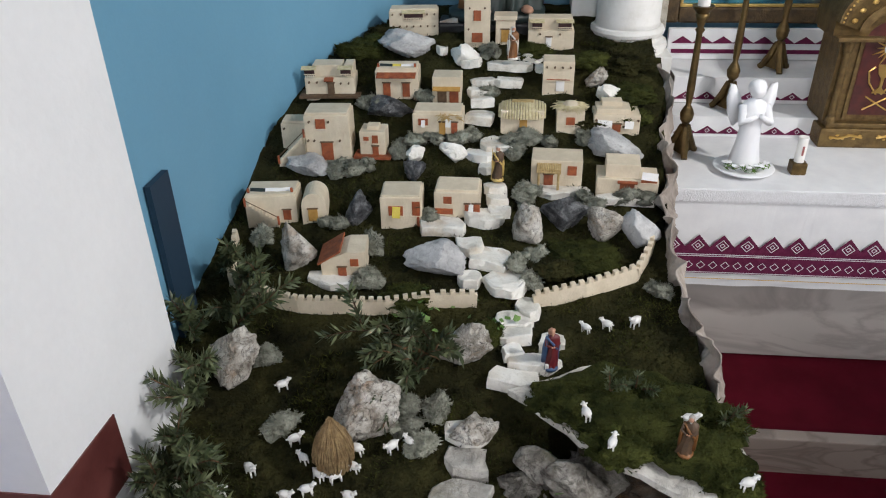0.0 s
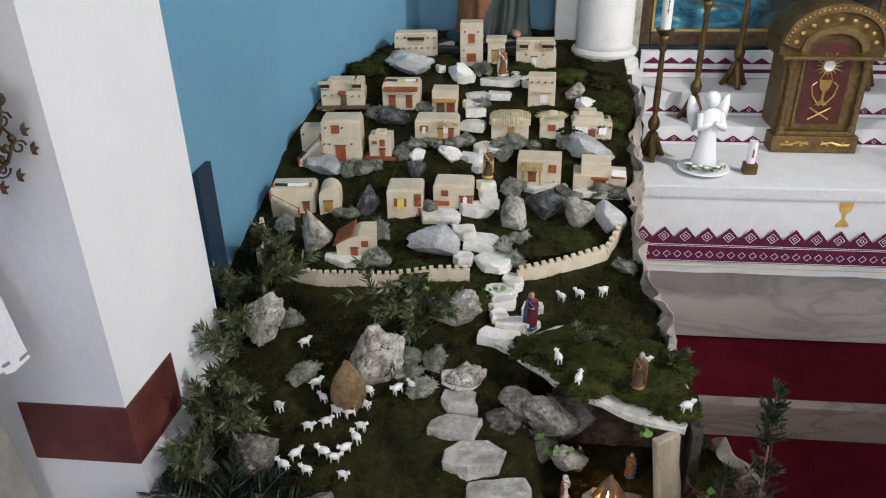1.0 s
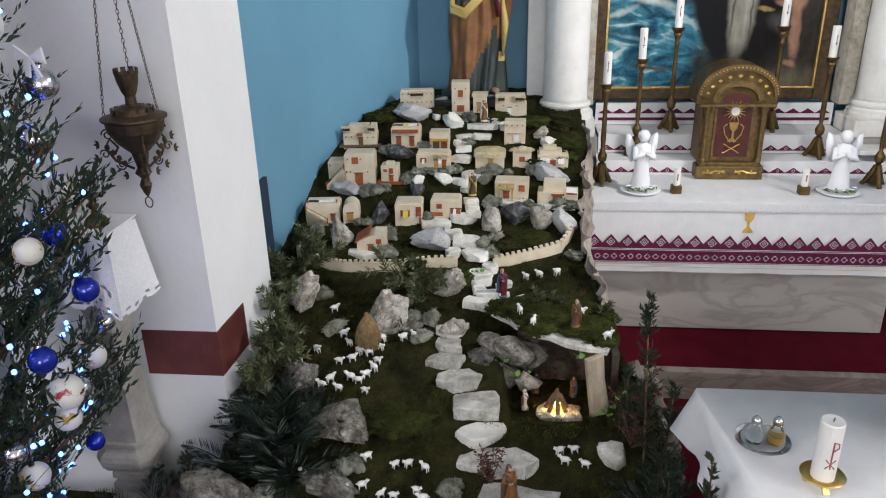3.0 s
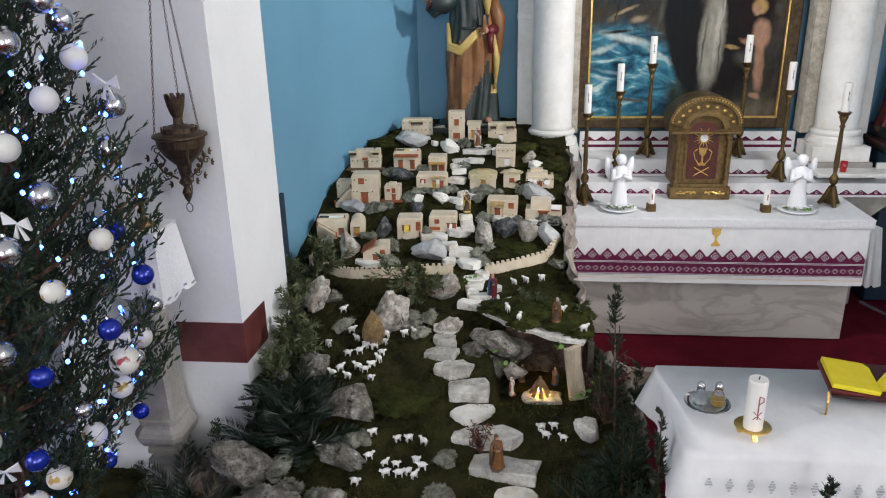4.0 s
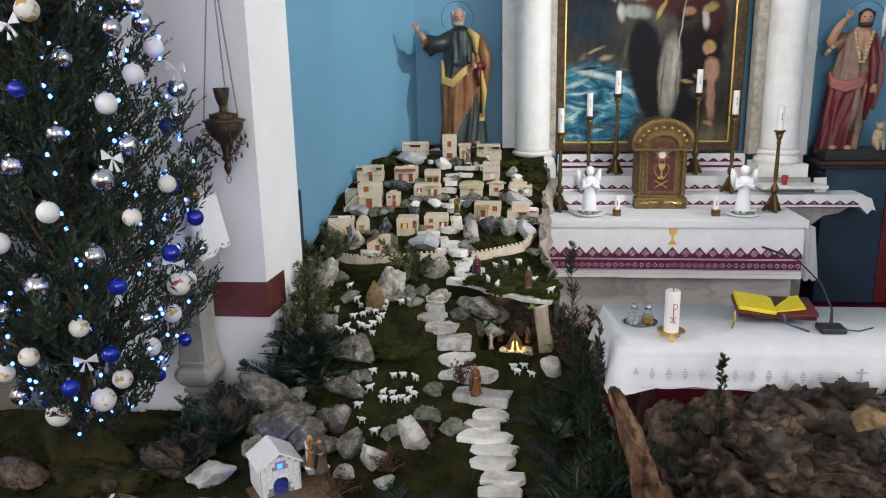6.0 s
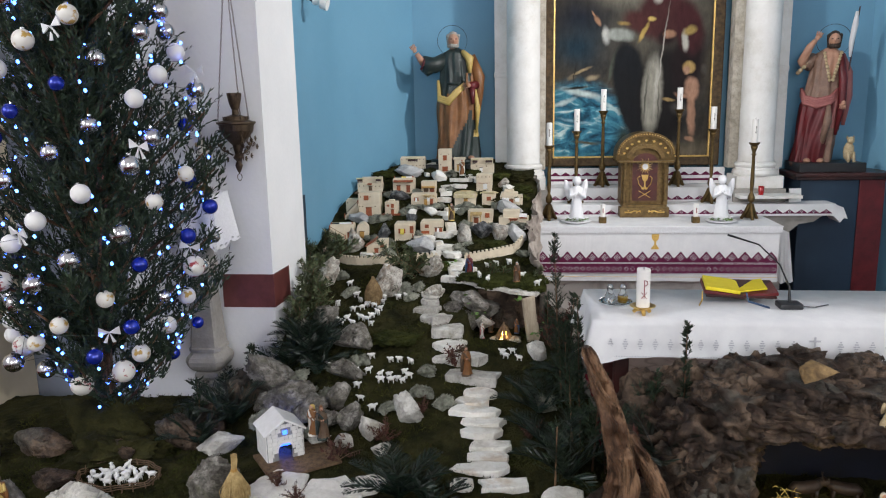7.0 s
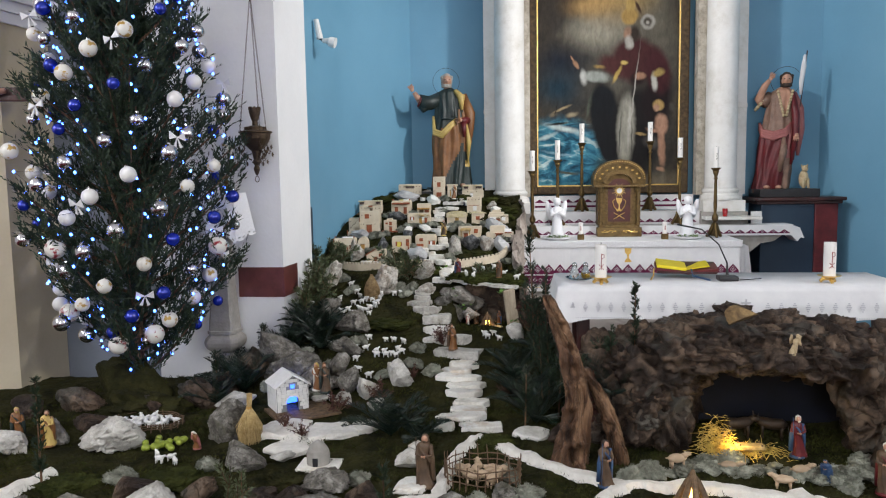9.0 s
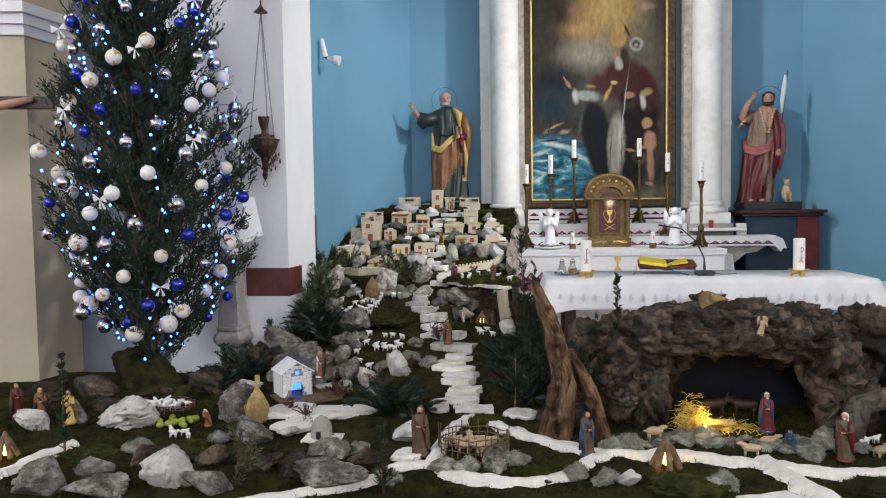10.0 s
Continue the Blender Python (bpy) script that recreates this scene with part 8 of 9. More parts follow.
def ox_bm():
    bm = tube(B(), [(-0.085, 0, 0.075), (-0.06, 0, 0.085), (0.0, 0, 0.08), (0.05, 0, 0.088), (0.08, 0, 0.1)], [0.02, 0.034, 0.036, 0.034, 0.022], 12)
    tube(bm, [(0.07, 0, 0.098), (0.1, -0.004, 0.112), (0.125, -0.008, 0.1), (0.142, -0.01, 0.084)], [0.022, 0.02, 0.017, 0.012], 10)
    for sx in (-1, 1):
        tube(bm, [(0.105, sx * 0.014, 0.122), (0.108, sx * 0.032, 0.135), (0.114, sx * 0.03, 0.15)], [0.005, 0.004, 0.0015], 6)
        for x in (-0.062, 0.05):
            tube(bm, [(x, sx * 0.018, 0.07), (x + 0.004, sx * 0.02, 0.035), (x, sx * 0.02, -0.012)], [0.013, 0.008, 0.007], 7)
    tube(bm, [(-0.088, 0, 0.09), (-0.1, 0, 0.06), (-0.098, 0, 0.03)], [0.004, 0.003, 0.004], 5)
    return bm


DARKOX = mat("dark_brown_paint", (0.014, 0.008, 0.005), (0.04, 0.024, 0.014), 22, 0.6, 0.2)
for x, rz in ((1.74, 10), (1.9, 165)):
    solo("ox_figurine", ox_bm(), DARKOX, pose(x, -0.14, 0.47, 0, 0, rz) @ Matrix.Diagonal((0.8, 0.8, 0.8, 1)), "dark brown ox figurine standing in hay", "figurine", "stable animals", smooth=True)
mg = thing("manger", pose(1.72, -0.4, 0.475), "tiny wooden manger with hay", "manger")
for sx in (-1, 1):
    part("trestle", tube(B(), [(sx * 0.05, -0.025, -0.02), (sx * 0.05, 0.025, 0.05)], 0.005, 5), PEG, mg)
    part("trestle", tube(B(), [(sx * 0.05, 0.025, -0.02), (sx * 0.05, -0.025, 0.05)], 0.005, 5), PEG, mg)
part("trough", box(B(), 0, 0, 0.035, 0.13, 0.05, 0.02, 0.004), STRAW, mg)
TANSHEEP = mat("tan_clay", (0.38, 0.27, 0.17), (0.5, 0.38, 0.26), 30, 0.6, 0.2, vary=0.2)
big = solo("resting_sheep", sheep_bm(), TANSHEEP, pose(1.35, -0.58, 0.475, 0, 0, 10) @ Matrix.Diagonal((2.1, 2.1, 1.7, 1)), "larger tan clay sheep lying before the cave", "sheep figurine", "tan sheep", smooth=True)
for x, y, rz in ((1.58, -0.6, -15), (1.77, -0.72, 170), (1.88, -0.62, 10), (2.35, -0.7, 30)):
    o = copy_thing(big, pose(x, y, ground_z(x, y) - 0.005, 0, 0, rz) @ Matrix.Diagonal((1.0, 1.0, 0.9, 1)))
for x, y in ((2.3, -0.5), (2.36, -0.52), (2.42, -0.49), (2.33, -0.55)):
    copy_thing(first, pose(x, y, ground_z(x, y) + 0.004, 0, 0, x * 900))

# ---- olive trunk ----
def trunk_bm(pts, radii, seed, holes=(), seg=84, per=22):
    """A twisted, fluted trunk; holes (height share, angle, size, depth) sink knot holes into it."""
    bm = B()
    rings = []
    P = [Vector(p) for p in pts]
    sm = []
    for i in range(len(P) - 1):
        for j in range(per):
            f = j / per
            sm.append((P[i].lerp(P[i + 1], f), radii[i] + (radii[i + 1] - radii[i]) * f))
    for _ in range(40):
        sm = [sm[0]] + [((sm[i - 1][0] + sm[i + 1][0]) / 2, (sm[i - 1][1] + sm[i + 1][1]) / 2) for i in range(1, len(sm) - 1)] + [sm[-1]]
    for i, (c, r) in enumerate(sm):
        s = i / (len(sm) - 1)
        ring = []
        for k in range(seg):
            a = 2 * math.pi * k / seg
            tw = a + s * 2.2 + 0.5 * noise.noise((s * 5, seed, 2))
            ct, st_ = math.cos(tw), math.sin(tw)
            n = 0.5 * noise.noise(Vector((ct * 1.3, st_ * 1.3, s * 3 + seed)))
            n += 0.75 * (0.4 - abs(noise.noise(Vector((ct * 2.4, st_ * 2.4, s * 3.2 + seed * 3))))) * 1.2
            n += 0.2 * (0.5 - abs(noise.noise(Vector((ct * 6, st_ * 6, s * 6 + seed)))))
            n += 0.05 * noise.noise(Vector((ct * 14, st_ * 14, s * 10)))
            for hs, ha, hr, hd in holes:
                da = (a - ha + math.pi) % (2 * math.pi) - math.pi
                q = math.hypot(da * r, (s - hs) * 0.75) / hr
                n += -hd * math.exp(-(q * 1.3) ** 4) + 0.2 * math.exp(-((q - 1.35) * 3) ** 2)
            ring.append(bm.verts.new(c + Vector((math.cos(a), math.sin(a), 0)) * r * (0.85 + n)))
        rings.append(ring)
    for a, b in zip(rings, rings[1:]):
        for k in range(seg):
            bm.faces.new((a[k], a[(k + 1) % seg], b[(k + 1) % seg], b[k]))
    bm.faces.new(rings[-1])
    return bm


ot = thing("olive_wood", pose(0, 0, 0), "twisted hollow old olive trunk standing in moss", "driftwood")
part("trunk", trunk_bm([(0.86, -0.5, 0.4), (0.87, -0.49, 0.5), (0.89, -0.47, 0.62), (0.918, -0.45, 0.74), (0.91, -0.43, 0.84), (0.88, -0.4, 0.94), (0.828, -0.36, 1.07), (0.785, -0.33, 1.19), (0.77, -0.32, 1.225)], [0.082, 0.07, 0.058, 0.048, 0.046, 0.041, 0.038, 0.033, 0.016], 1, ((0.54, -1.75, 0.042, 1.1), (0.66, -1.15, 0.02, 0.8), (0.76, -1.0, 0.02, 0.8), (0.12, -1.3, 0.04, 0.8), (0.3, -2.2, 0.03, 0.6))), BARK, ot, smooth=True)
part("root", trunk_bm([(1.1, -0.47, 0.4), (1.095, -0.46, 0.5), (1.075, -0.45, 0.62), (1.03, -0.42, 0.73), (0.985, -0.4, 0.81), (0.94, -0.38, 0.88)], [0.042, 0.036, 0.031, 0.028, 0.027, 0.022], 4, ((0.4, -2.2, 0.03, 0.5),), 48), BARK, ot, smooth=True)

# ---- sand paths and pen of the foreground ----
def sand_path(pts, w, seed):
    bm = B()
    L, R_ = [], []
    dense = []
    for a, b in zip(pts, pts[1:]):
        for i in range(20):
            dense.append(Vector((*a, 0)).lerp(Vector((*b, 0)), i / 20))
    dense.append(Vector((*pts[-1], 0)))
    sm = dense
    for _ in range(30):
        sm = [sm[0]] + [(sm[i - 1] + sm[i] * 2 + sm[i + 1]) / 4 for i in range(1, len(sm) - 1)] + [sm[-1]]
    rows = []
    for i, p in enumerate(sm):
        d = (sm[min(i + 1, len(sm) - 1)] - sm[max(i - 1, 0)]).normalized()
        n = Vector((-d.y, d.x, 0))
        wl = w * (0.5 + 0.3 * noise.noise((i * 0.13, seed, 0)) + 0.16 * noise.noise((i * 0.7, seed, 0)))
        wr = w * (0.5 + 0.3 * noise.noise((i * 0.13, seed, 9)) + 0.16 * noise.noise((i * 0.7, seed, 9)))
        row = []
        for f in (-1, -0.5, 0, 0.5, 1):
            q = p + n * f * (wl if f < 0 else wr)
            row.append(bm.verts.new((q.x, q.y, ground_z(q.x, q.y) + 0.016 + 0.008 * (1 - f * f) - (0.022 if abs(f) == 1 else 0) + 0.003 * noise.noise((q.x * 30, q.y * 30, 1)))))
        rows.append(row)
    for a, b in zip(rows, rows[1:]):
        for k in range(4):
            bm.faces.new((a[k], b[k], b[k + 1], a[k + 1]))
    bmesh.ops.recalc_face_normals(bm, faces=bm.faces)
    for f in bm.faces:
        if f.normal.z < 0:
            f.normal_flip()
    return bm


def sand(pts, w, seed, label):
    return structure("path_%d" % seed, sand_path(pts, w, seed), SAND, label, "sand path")


sand([(0.42, -0.25), (0.62, -0.42), (0.8, -0.6), (1.0, -0.74), (1.23, -0.74), (1.5, -0.76), (1.75, -0.82), (1.9, -0.9), (2.1, -0.92), (2.6, -0.88)], 0.085, 1, "white sand path winding before the cave")
sand([(0.4, -0.28), (0.33, -0.5), (0.29, -0.75), (0.29, -0.95), (0.42, -1.08), (0.65, -1.12), (0.85, -1.06), (0.95, -0.95), (1.03, -0.82), (1.1, -0.74)], 0.075, 2, "white sand path looping round the pen")
sand([(0.29, -0.93), (0.13, -0.99), (0.08, -1.1), (-0.08, -1.2), (-0.29, -1.31), (-0.6, -1.5)], 0.07, 3, "white sand path through the moss")
sand([(-1.55, -0.8), (-1.62, -0.95), (-1.68, -1.15), (-1.75, -1.4)], 0.1, 4, "white sand path by the rocks")
sand([(1.8, -0.78), (1.84, -0.95), (1.9, -1.15), (2.0, -1.4)], 0.12, 5, "white sand path leading to the cave")
for k, (x, y, w, dd) in enumerate(((-0.62, -0.2, 0.3, 0.3), (-0.36, -0.22, 0.28, 0.28), (-0.5, -0.42, 0.26, 0.22), (-0.2, -0.15, 0.16, 0.16), (0.14, -0.42, 0.16, 0.1), (0.16, -0.8, 0.14, 0.2), (1.72, -1.22, 0.3, 0.16))):
    solo("flagstone", slab_bm(w, dd, 0.03, 200 + k), SAND if k < 4 else STONEW, pose(x, y, ground_z(x, y) + 0.02, 0, 0, k * 33), "whitewashed flat stone before the little house", "flagstone", "flagstones")


def pen(x, y, rx, ry, n, h, label, group):
    t = thing("twig_pen", pose(x, y, ground_z(x, y)), label, "pen", group)
    rr = random.Random(int(n * 7))
    for i in range(n):
        a = 2 * math.pi * i / n + rr.uniform(-0.05, 0.05)
        p = Vector((math.cos(a) * rx, math.sin(a) * ry, -0.01))
        part("stake", tube(B(), [p, p + Vector((rr.uniform(-0.01, 0.01), rr.uniform(-0.01, 0.01), h * rr.uniform(0.7, 1.2)))], [0.004, 0.0025], 5), PEG, t)
    for j in range(3):
        bm = B()
        tube(bm, [(math.cos(a) * rx * (1 + 0.03 * math.sin(i * 1.9 + j)), math.sin(a) * ry * (1 + 0.03 * math.sin(i * 1.9 + j)), h * (0.2 + 0.22 * j) + 0.004 * math.sin(i)) for i, a in enumerate([2 * math.pi * i / 40 for i in range(41)])], 0.003, 5)
        part("woven_twig", bm, PEG, t)
    return t


pen(0.47, -0.74, 0.17, 0.12, 26, 0.13, "round pen of thin upright twigs holding sheep", "twig pens")
for i in range(11):
    a = i * 2.4
    r = 0.04 + 0.008 * i
    o = copy_thing(big, pose(0.47 + math.cos(a) * r * 0.95, -0.74 + math.sin(a) * r * 0.7, ground_z(0.47, -0.74) + 0.01, 0, 0, i * 77) @ Matrix.Diagonal((0.75, 0.75, 0.95, 1)))
pen(-1.42, -0.16, 0.2, 0.13, 22, 0.05, "low oval twig pen with a white flock", "twig pens")
for i in range(22):
    a = i * 2.4
    r = 0.03 + 0.0062 * i
    copy_thing(first, pose(-1.42 + math.cos(a) * r, -0.16 + math.sin(a) * r * 0.62, ground_z(-1.42, -0.16) + 0.006, 0, 0, i * 61))
APPLE = mat("green_apple", (0.2, 0.26, 0.02), (0.3, 0.36, 0.05), 40, 0.4, 0.05, vary=0.15)
ap = None
rr = random.Random(4)
for i in range(22):
    x, y = -1.18 + rr.uniform(-0.1, 0.1), -0.46 + rr.uniform(-0.08, 0.08) + 0.0
    m = pose(x, y, ground_z(x, y) + 0.018)
    if ap is None:
        ap = solo("green_fruit", ball(B(), (0, 0, 0), 0.018, 0.018, 0.017), APPLE, m, "small round green fruit lying on moss", "fruit", "green fruit", smooth=True)
    else:
        copy_thing(ap, m)
campfire(1.35, -0.9, ground_z(1.35, -0.9) + 0.01, 1.7, "stick campfire with a glowing bulb on the moss")
campfire(-1.79, -0.99, ground_z(-1.79, -0.99) + 0.01, 1.5, "stick campfire with a glowing bulb by the rocks")

# white stone house with blue light
BLUEGLOW = glow("blue_glow", (0.03, 0.12, 1.0), 5)
JOINT = mat("grey_joint", (0.2, 0.2, 0.2), (0.3, 0.3, 0.29), 40, 0.9, 0.2)
wh = thing("stone_house", pose(-0.655, 0.04, ground_z(-0.66, 0.0) + 0.014, 0, 0, 36), "whitewashed miniature stone house glowing blue inside", "miniature house")
DOOR = [(0.036 * math.cos(a), 0.05 + 0.036 * math.sin(a)) for a in [math.pi - math.pi * i / 8 for i in range(9)]]
prism(bm := B(), [(-0.092, 0), (-0.036, 0)] + DOOR + [(0.036, 0), (0.092, 0), (0.092, 0.14), (0.0, 0.2), (-0.092, 0.14)], 0.0, 0.014)
part("front_wall", bm, JOINT, wh)
for sx in (-1, 1):
    part("side_wall", box(B(), sx * 0.086, 0.092, 0.07, 0.012, 0.156, 0.14), JOINT, wh)
    part("roof_pitch", box(B(), 0, 0, 0, 0.128, 0.2, 0.009, 0.002, pose(sx * 0.052, 0.083, 0.176, 0, sx * 33)), WHITECLAY, wh, "whitewashed roof board")
part("base", box(B(), 0.05, -0.015, -0.008, 0.36, 0.3, 0.014, 0.003), FIREWOOD, wh, "thin brown base board")
part("inner_light", box(B(), 0, 0.14, 0.06, 0.14, 0.008, 0.11), BLUEGLOW, wh, "blue glowing interior")
part("gable_window", box(B(), 0, -0.004, 0.142, 0.022, 0.006, 0.02), BLUEGLOW, wh, "small blue glowing window")
rr = random.Random(8)
for j in range(9):
    z = 0.0105 + j * 0.0205
    half = 0.09 if z < 0.14 else 0.09 * (0.2 - z) / 0.06
    x = -half
    while x < half - 0.006:
        w = min(rr.uniform(0.02, 0.032), half - x)
        cx = x + w / 2
        door_ = z < 0.092 and abs(cx) < 0.036 + w / 2
        if not door_ and not (abs(cx) < 0.011 + w / 2 and 0.13 < z < 0.155) and w > 0.006:
            part("stone_block", box(B(), cx, -0.002, z, w - 0.0022, 0.006, 0.0185), WHITECLAY, wh)
        x += w
    if z < 0.14:
        for sx in (-1, 1):
            y = 0.0
            while y < 0.165:
                w = min(rr.uniform(0.024, 0.036), 0.17 - y)
                part("stone_block", box(B(), sx * 0.093, y + w / 2, z, 0.005, w - 0.0022, 0.0185), WHITECLAY, wh)
                y += w
for i in range(8):
    a = math.pi * (i + 0.5) / 8
    part("arch_stone", box(B(), 0, -0.002, 0.043, 0.015, 0.007, 0.013, 0.001, Matrix.Translation((0, 0, 0.05)) @ Matrix.Rotation(math.pi / 2 - a, 4, "Y")), WHITECLAY, wh)
hut = thing("stone_hut", pose(-0.32, -0.62, ground_z(-0.32, -0.62)), "small round grey stone hut with a pointed roof", "miniature hut")
part("wall", lathe(B(), [(0.055, -0.01), (0.055, 0.05), (0.05, 0.07), (0.03, 0.1), (0.006, 0.115), (0, 0.116)], 18), GREYSTONE, hut)
part("doorway", box(B(), 0.0, -0.052, 0.025, 0.025, 0.014, 0.04, 0.002), BLACK, hut)
part("base", box(B(), 0.01, -0.01, -0.006, 0.2, 0.15, 0.02, 0.005), STONEW, hut)
def hive(x, y, h, label):
    """An egg-shaped bundle of bent straw with a pointed top."""
    rr = random.Random(17)
    t = thing("straw_bundle", pose(x, y, ground_z(x, y)), label, "straw bundle")
    bm = B()
    prof = ((0.62, -0.01), (0.98, 0.22), (1.0, 0.42), (0.72, 0.66), (0.34, 0.84), (0.05, 1.0))
    for i in range(260):
        a = rr.uniform(0, 6.283)
        tw = rr.uniform(-0.35, 0.35)
        k = h * 0.3 * rr.uniform(0.8, 1.04)
        tube(bm, [(math.cos(a + tw * z) * k * r + rr.gauss(0, 0.002), math.sin(a + tw * z) * k * r + rr.gauss(0, 0.002), z * h) for r, z in prof], 0.0022, 4)
    tagged(part("straw", bm, mat("brown_straw", (0.17, 0.105, 0.045), (0.36, 0.25, 0.12), 40, 0.8, 0.5, fine=0.3), t), kind="stuff")
    part("core", lathe(B(), [(h * 0.24 * r, h * z) for r, z in prof], 16), PEG, t)


def sheaf(x, y, h, label):
    rr = random.Random(int(h * 1000))
    t = thing("straw_sheaf", pose(x, y, ground_z(x, y)), label, "sheaf", "straw sheaves")
    bm = B()
    for i in range(300):
        a, r = rr.uniform(0, 6.283), math.sqrt(rr.random())
        c, s = math.cos(a) * r, math.sin(a) * r
        k = h * 0.27
        tube(bm, [(c * k * 0.86 + rr.gauss(0, 0.005), s * k * 0.86 + rr.gauss(0, 0.005), -0.01), (c * k * 0.95 + rr.gauss(0, 0.005), s * k * 0.95 + rr.gauss(0, 0.005), h * 0.3), (c * k * 0.5, s * k * 0.5, h * 0.58), (c * k * 0.16, s * k * 0.16, h * 0.72), (c * k * 0.2 + h * 0.02, s * k * 0.2, h * rr.uniform(0.9, 1.04))], 0.0019, 4)
    tagged(part("straw", bm, STRAW, t), kind="stuff")
    part("tie", lathe(B(), [(h * 0.06, h * 0.68), (h * 0.062, h * 0.72), (h * 0.055, h * 0.75)], 14), OCHRE, t)


hive(-0.49, 1.5, 0.19, "upright egg-shaped straw bundle among the rocks")
sheaf(-0.76, -0.35, 0.24, "tall bound straw sheaf tied with a yellow band")

# ---- plants ----
def blades(name, pts, dirs, lens, widths, material, m, label, category, parent=None):
    """Many thin folded leaves as one mesh: a diamond each, from base points along directions."""
    pts, dirs = np.asarray(pts, float), np.asarray(dirs, float)
    lens, widths = np.asarray(lens, float)[:, None], np.asarray(widths, float)[:, None]
    dirs = dirs / np.linalg.norm(dirs, axis=1)[:, None]
    ref = np.random.RandomState(len(pts)).normal(size=pts.shape)
    side = np.cross(dirs, ref)
    side /= np.linalg.norm(side, axis=1)[:, None] + 1e-9
    mid = pts + dirs * lens * 0.45
    n = len(pts)
    v = np.stack([pts, mid + side * widths / 2, pts + dirs * lens, mid - side * widths / 2], 1).reshape(-1, 3)
    f = np.arange(4 * n).reshape(-1, 4)
    me = bpy.data.meshes.new(name)
    me.from_pydata(v.tolist(), [], f.tolist())
    me.materials.append(material)
    ob = new(name, me)
    if parent is not None:
        ob.parent = parent
        return tagged(ob, label, kind="stuff")
    ob.matrix_world = m
    return tagged(ob, label, category, kind="stuff")


def curve_pts(a, b, sag, n=10):
    a, b = Vector(a), Vector(b)
    return [a.lerp(b, i / (n - 1)) + Vector((0, 0, sag * 4 * (i / (n - 1)) * (1 - i / (n - 1)))) for i in range(n)]


def olive_branch(a, b, sag, seed, twigs=4, leaf=0.045):
    rr = random.Random(seed)
    t = thing("olive_branch", pose(*a), "leafy cut olive branch stuck in the moss", "branch", "olive branches")
    a, b = Vector((0, 0, 0)), Vector(b) - Vector(a)
    stems = [curve_pts(a, b, sag)]
    L = b.length
    for i in range(twigs):
        p = stems[0][2 + (i * 7) // max(1, twigs)]
        d = (b.normalized() + Vector((rr.uniform(-0.8, 0.8), rr.uniform(-0.8, 0.8), rr.uniform(-0.2, 0.7)))).normalized()
        stems.append(curve_pts(p, p + d * L * rr.uniform(0.3, 0.5), sag * 0.4, 7))
    bm = B()
    P, D, W, N = [], [], [], []
    for s in stems:
        tube(bm, s, [0.0035 - 0.0022 * i / len(s) for i in range(len(s))], 5)
        for i in range(1, len(s)):
            d = (s[i] - s[i - 1]).normalized()
            for k in range(4):
                q = s[i - 1].lerp(s[i], k / 4)
                for sg in (-1, 1):
                    o = d.orthogonal().normalized()
                    o.rotate(Matrix.Rotation(rr.uniform(0, 6.28), 3, d))
                    P.append(q)
                    D.append(d * 0.7 + o * 0.8)
                    N.append(leaf * rr.uniform(0.7, 1.15))
                    W.append(leaf * 0.22)
    part("stem", bm, BARK, t)
    blades("leaves", P, D, N, W, LEAF, None, "narrow grey-green leaves", "", t)


for k, (a, b, sag) in enumerate((((-0.92, 1.45, 0.84), (-0.9, 1.25, 1.06), 0.03), ((-0.97, 1.5, 0.85), (-0.78, 1.3, 1.05), 0.04), ((-0.92, 1.55, 0.88), (-0.88, 1.35, 1.1), 0.02), ((-1.0, 1.4, 0.8), (-0.78, 1.2, 1.02), 0.05), ((-0.98, 1.35, 0.76), (-0.72, 1.28, 0.98), 0.04),
                                 ((-1.05, 1.9, 1.02), (-0.98, 1.75, 1.24), 0.0), ((-1.0, 2.0, 1.03), (-0.84, 1.85, 1.2), 0.02), ((-0.98, 2.1, 1.06), (-0.83, 2.05, 1.2), 0.03), ((-1.02, 1.75, 0.97), (-0.86, 1.6, 1.15), 0.03), ((-1.05, 2.2, 1.1), (-0.95, 2.1, 1.26), 0.0), ((-0.95, 1.95, 1.0), (-0.74, 1.9, 1.2), 0.03),
                                 ((-0.95, 1.7, 0.95), (-0.9, 1.5, 1.14), 0.0), ((-0.92, 1.3, 0.8), (-0.88, 1.15, 1.0), 0.02), ((-1.0, 1.25, 0.7), (-0.86, 1.1, 0.95), 0.03),
                                 ((-0.2, 1.88, 1.02), (-0.57, 1.76, 1.16), 0.06), ((-0.22, 1.86, 1.02), (-0.42, 1.7, 1.1), 0.05), ((-0.25, 1.84, 1.0), (-0.36, 1.58, 0.98), 0.06), ((-0.24, 1.9, 1.02), (-0.3, 1.8, 1.2), 0.03), ((-0.3, 1.86, 1.01), (-0.14, 1.75, 1.13), 0.03),
                                 ((0.28, 1.75, 0.96), (0.32, 1.66, 1.12), 0.02), ((0.34, 1.76, 0.96), (0.42, 1.7, 1.08), 0.02), ((0.6, 1.65, 0.96), (0.62, 1.58, 1.13), 0.0), ((-0.55, -1.2, 0.42), (-0.5, -1.22, 0.68), 0.0), ((-0.53, -1.2, 0.42), (-0.42, -1.24, 0.6), 0.02))):
    olive_branch(a, b, sag, k + 1, 5 if k < 14 else 3, 0.045 if k < 19 else 0.03)


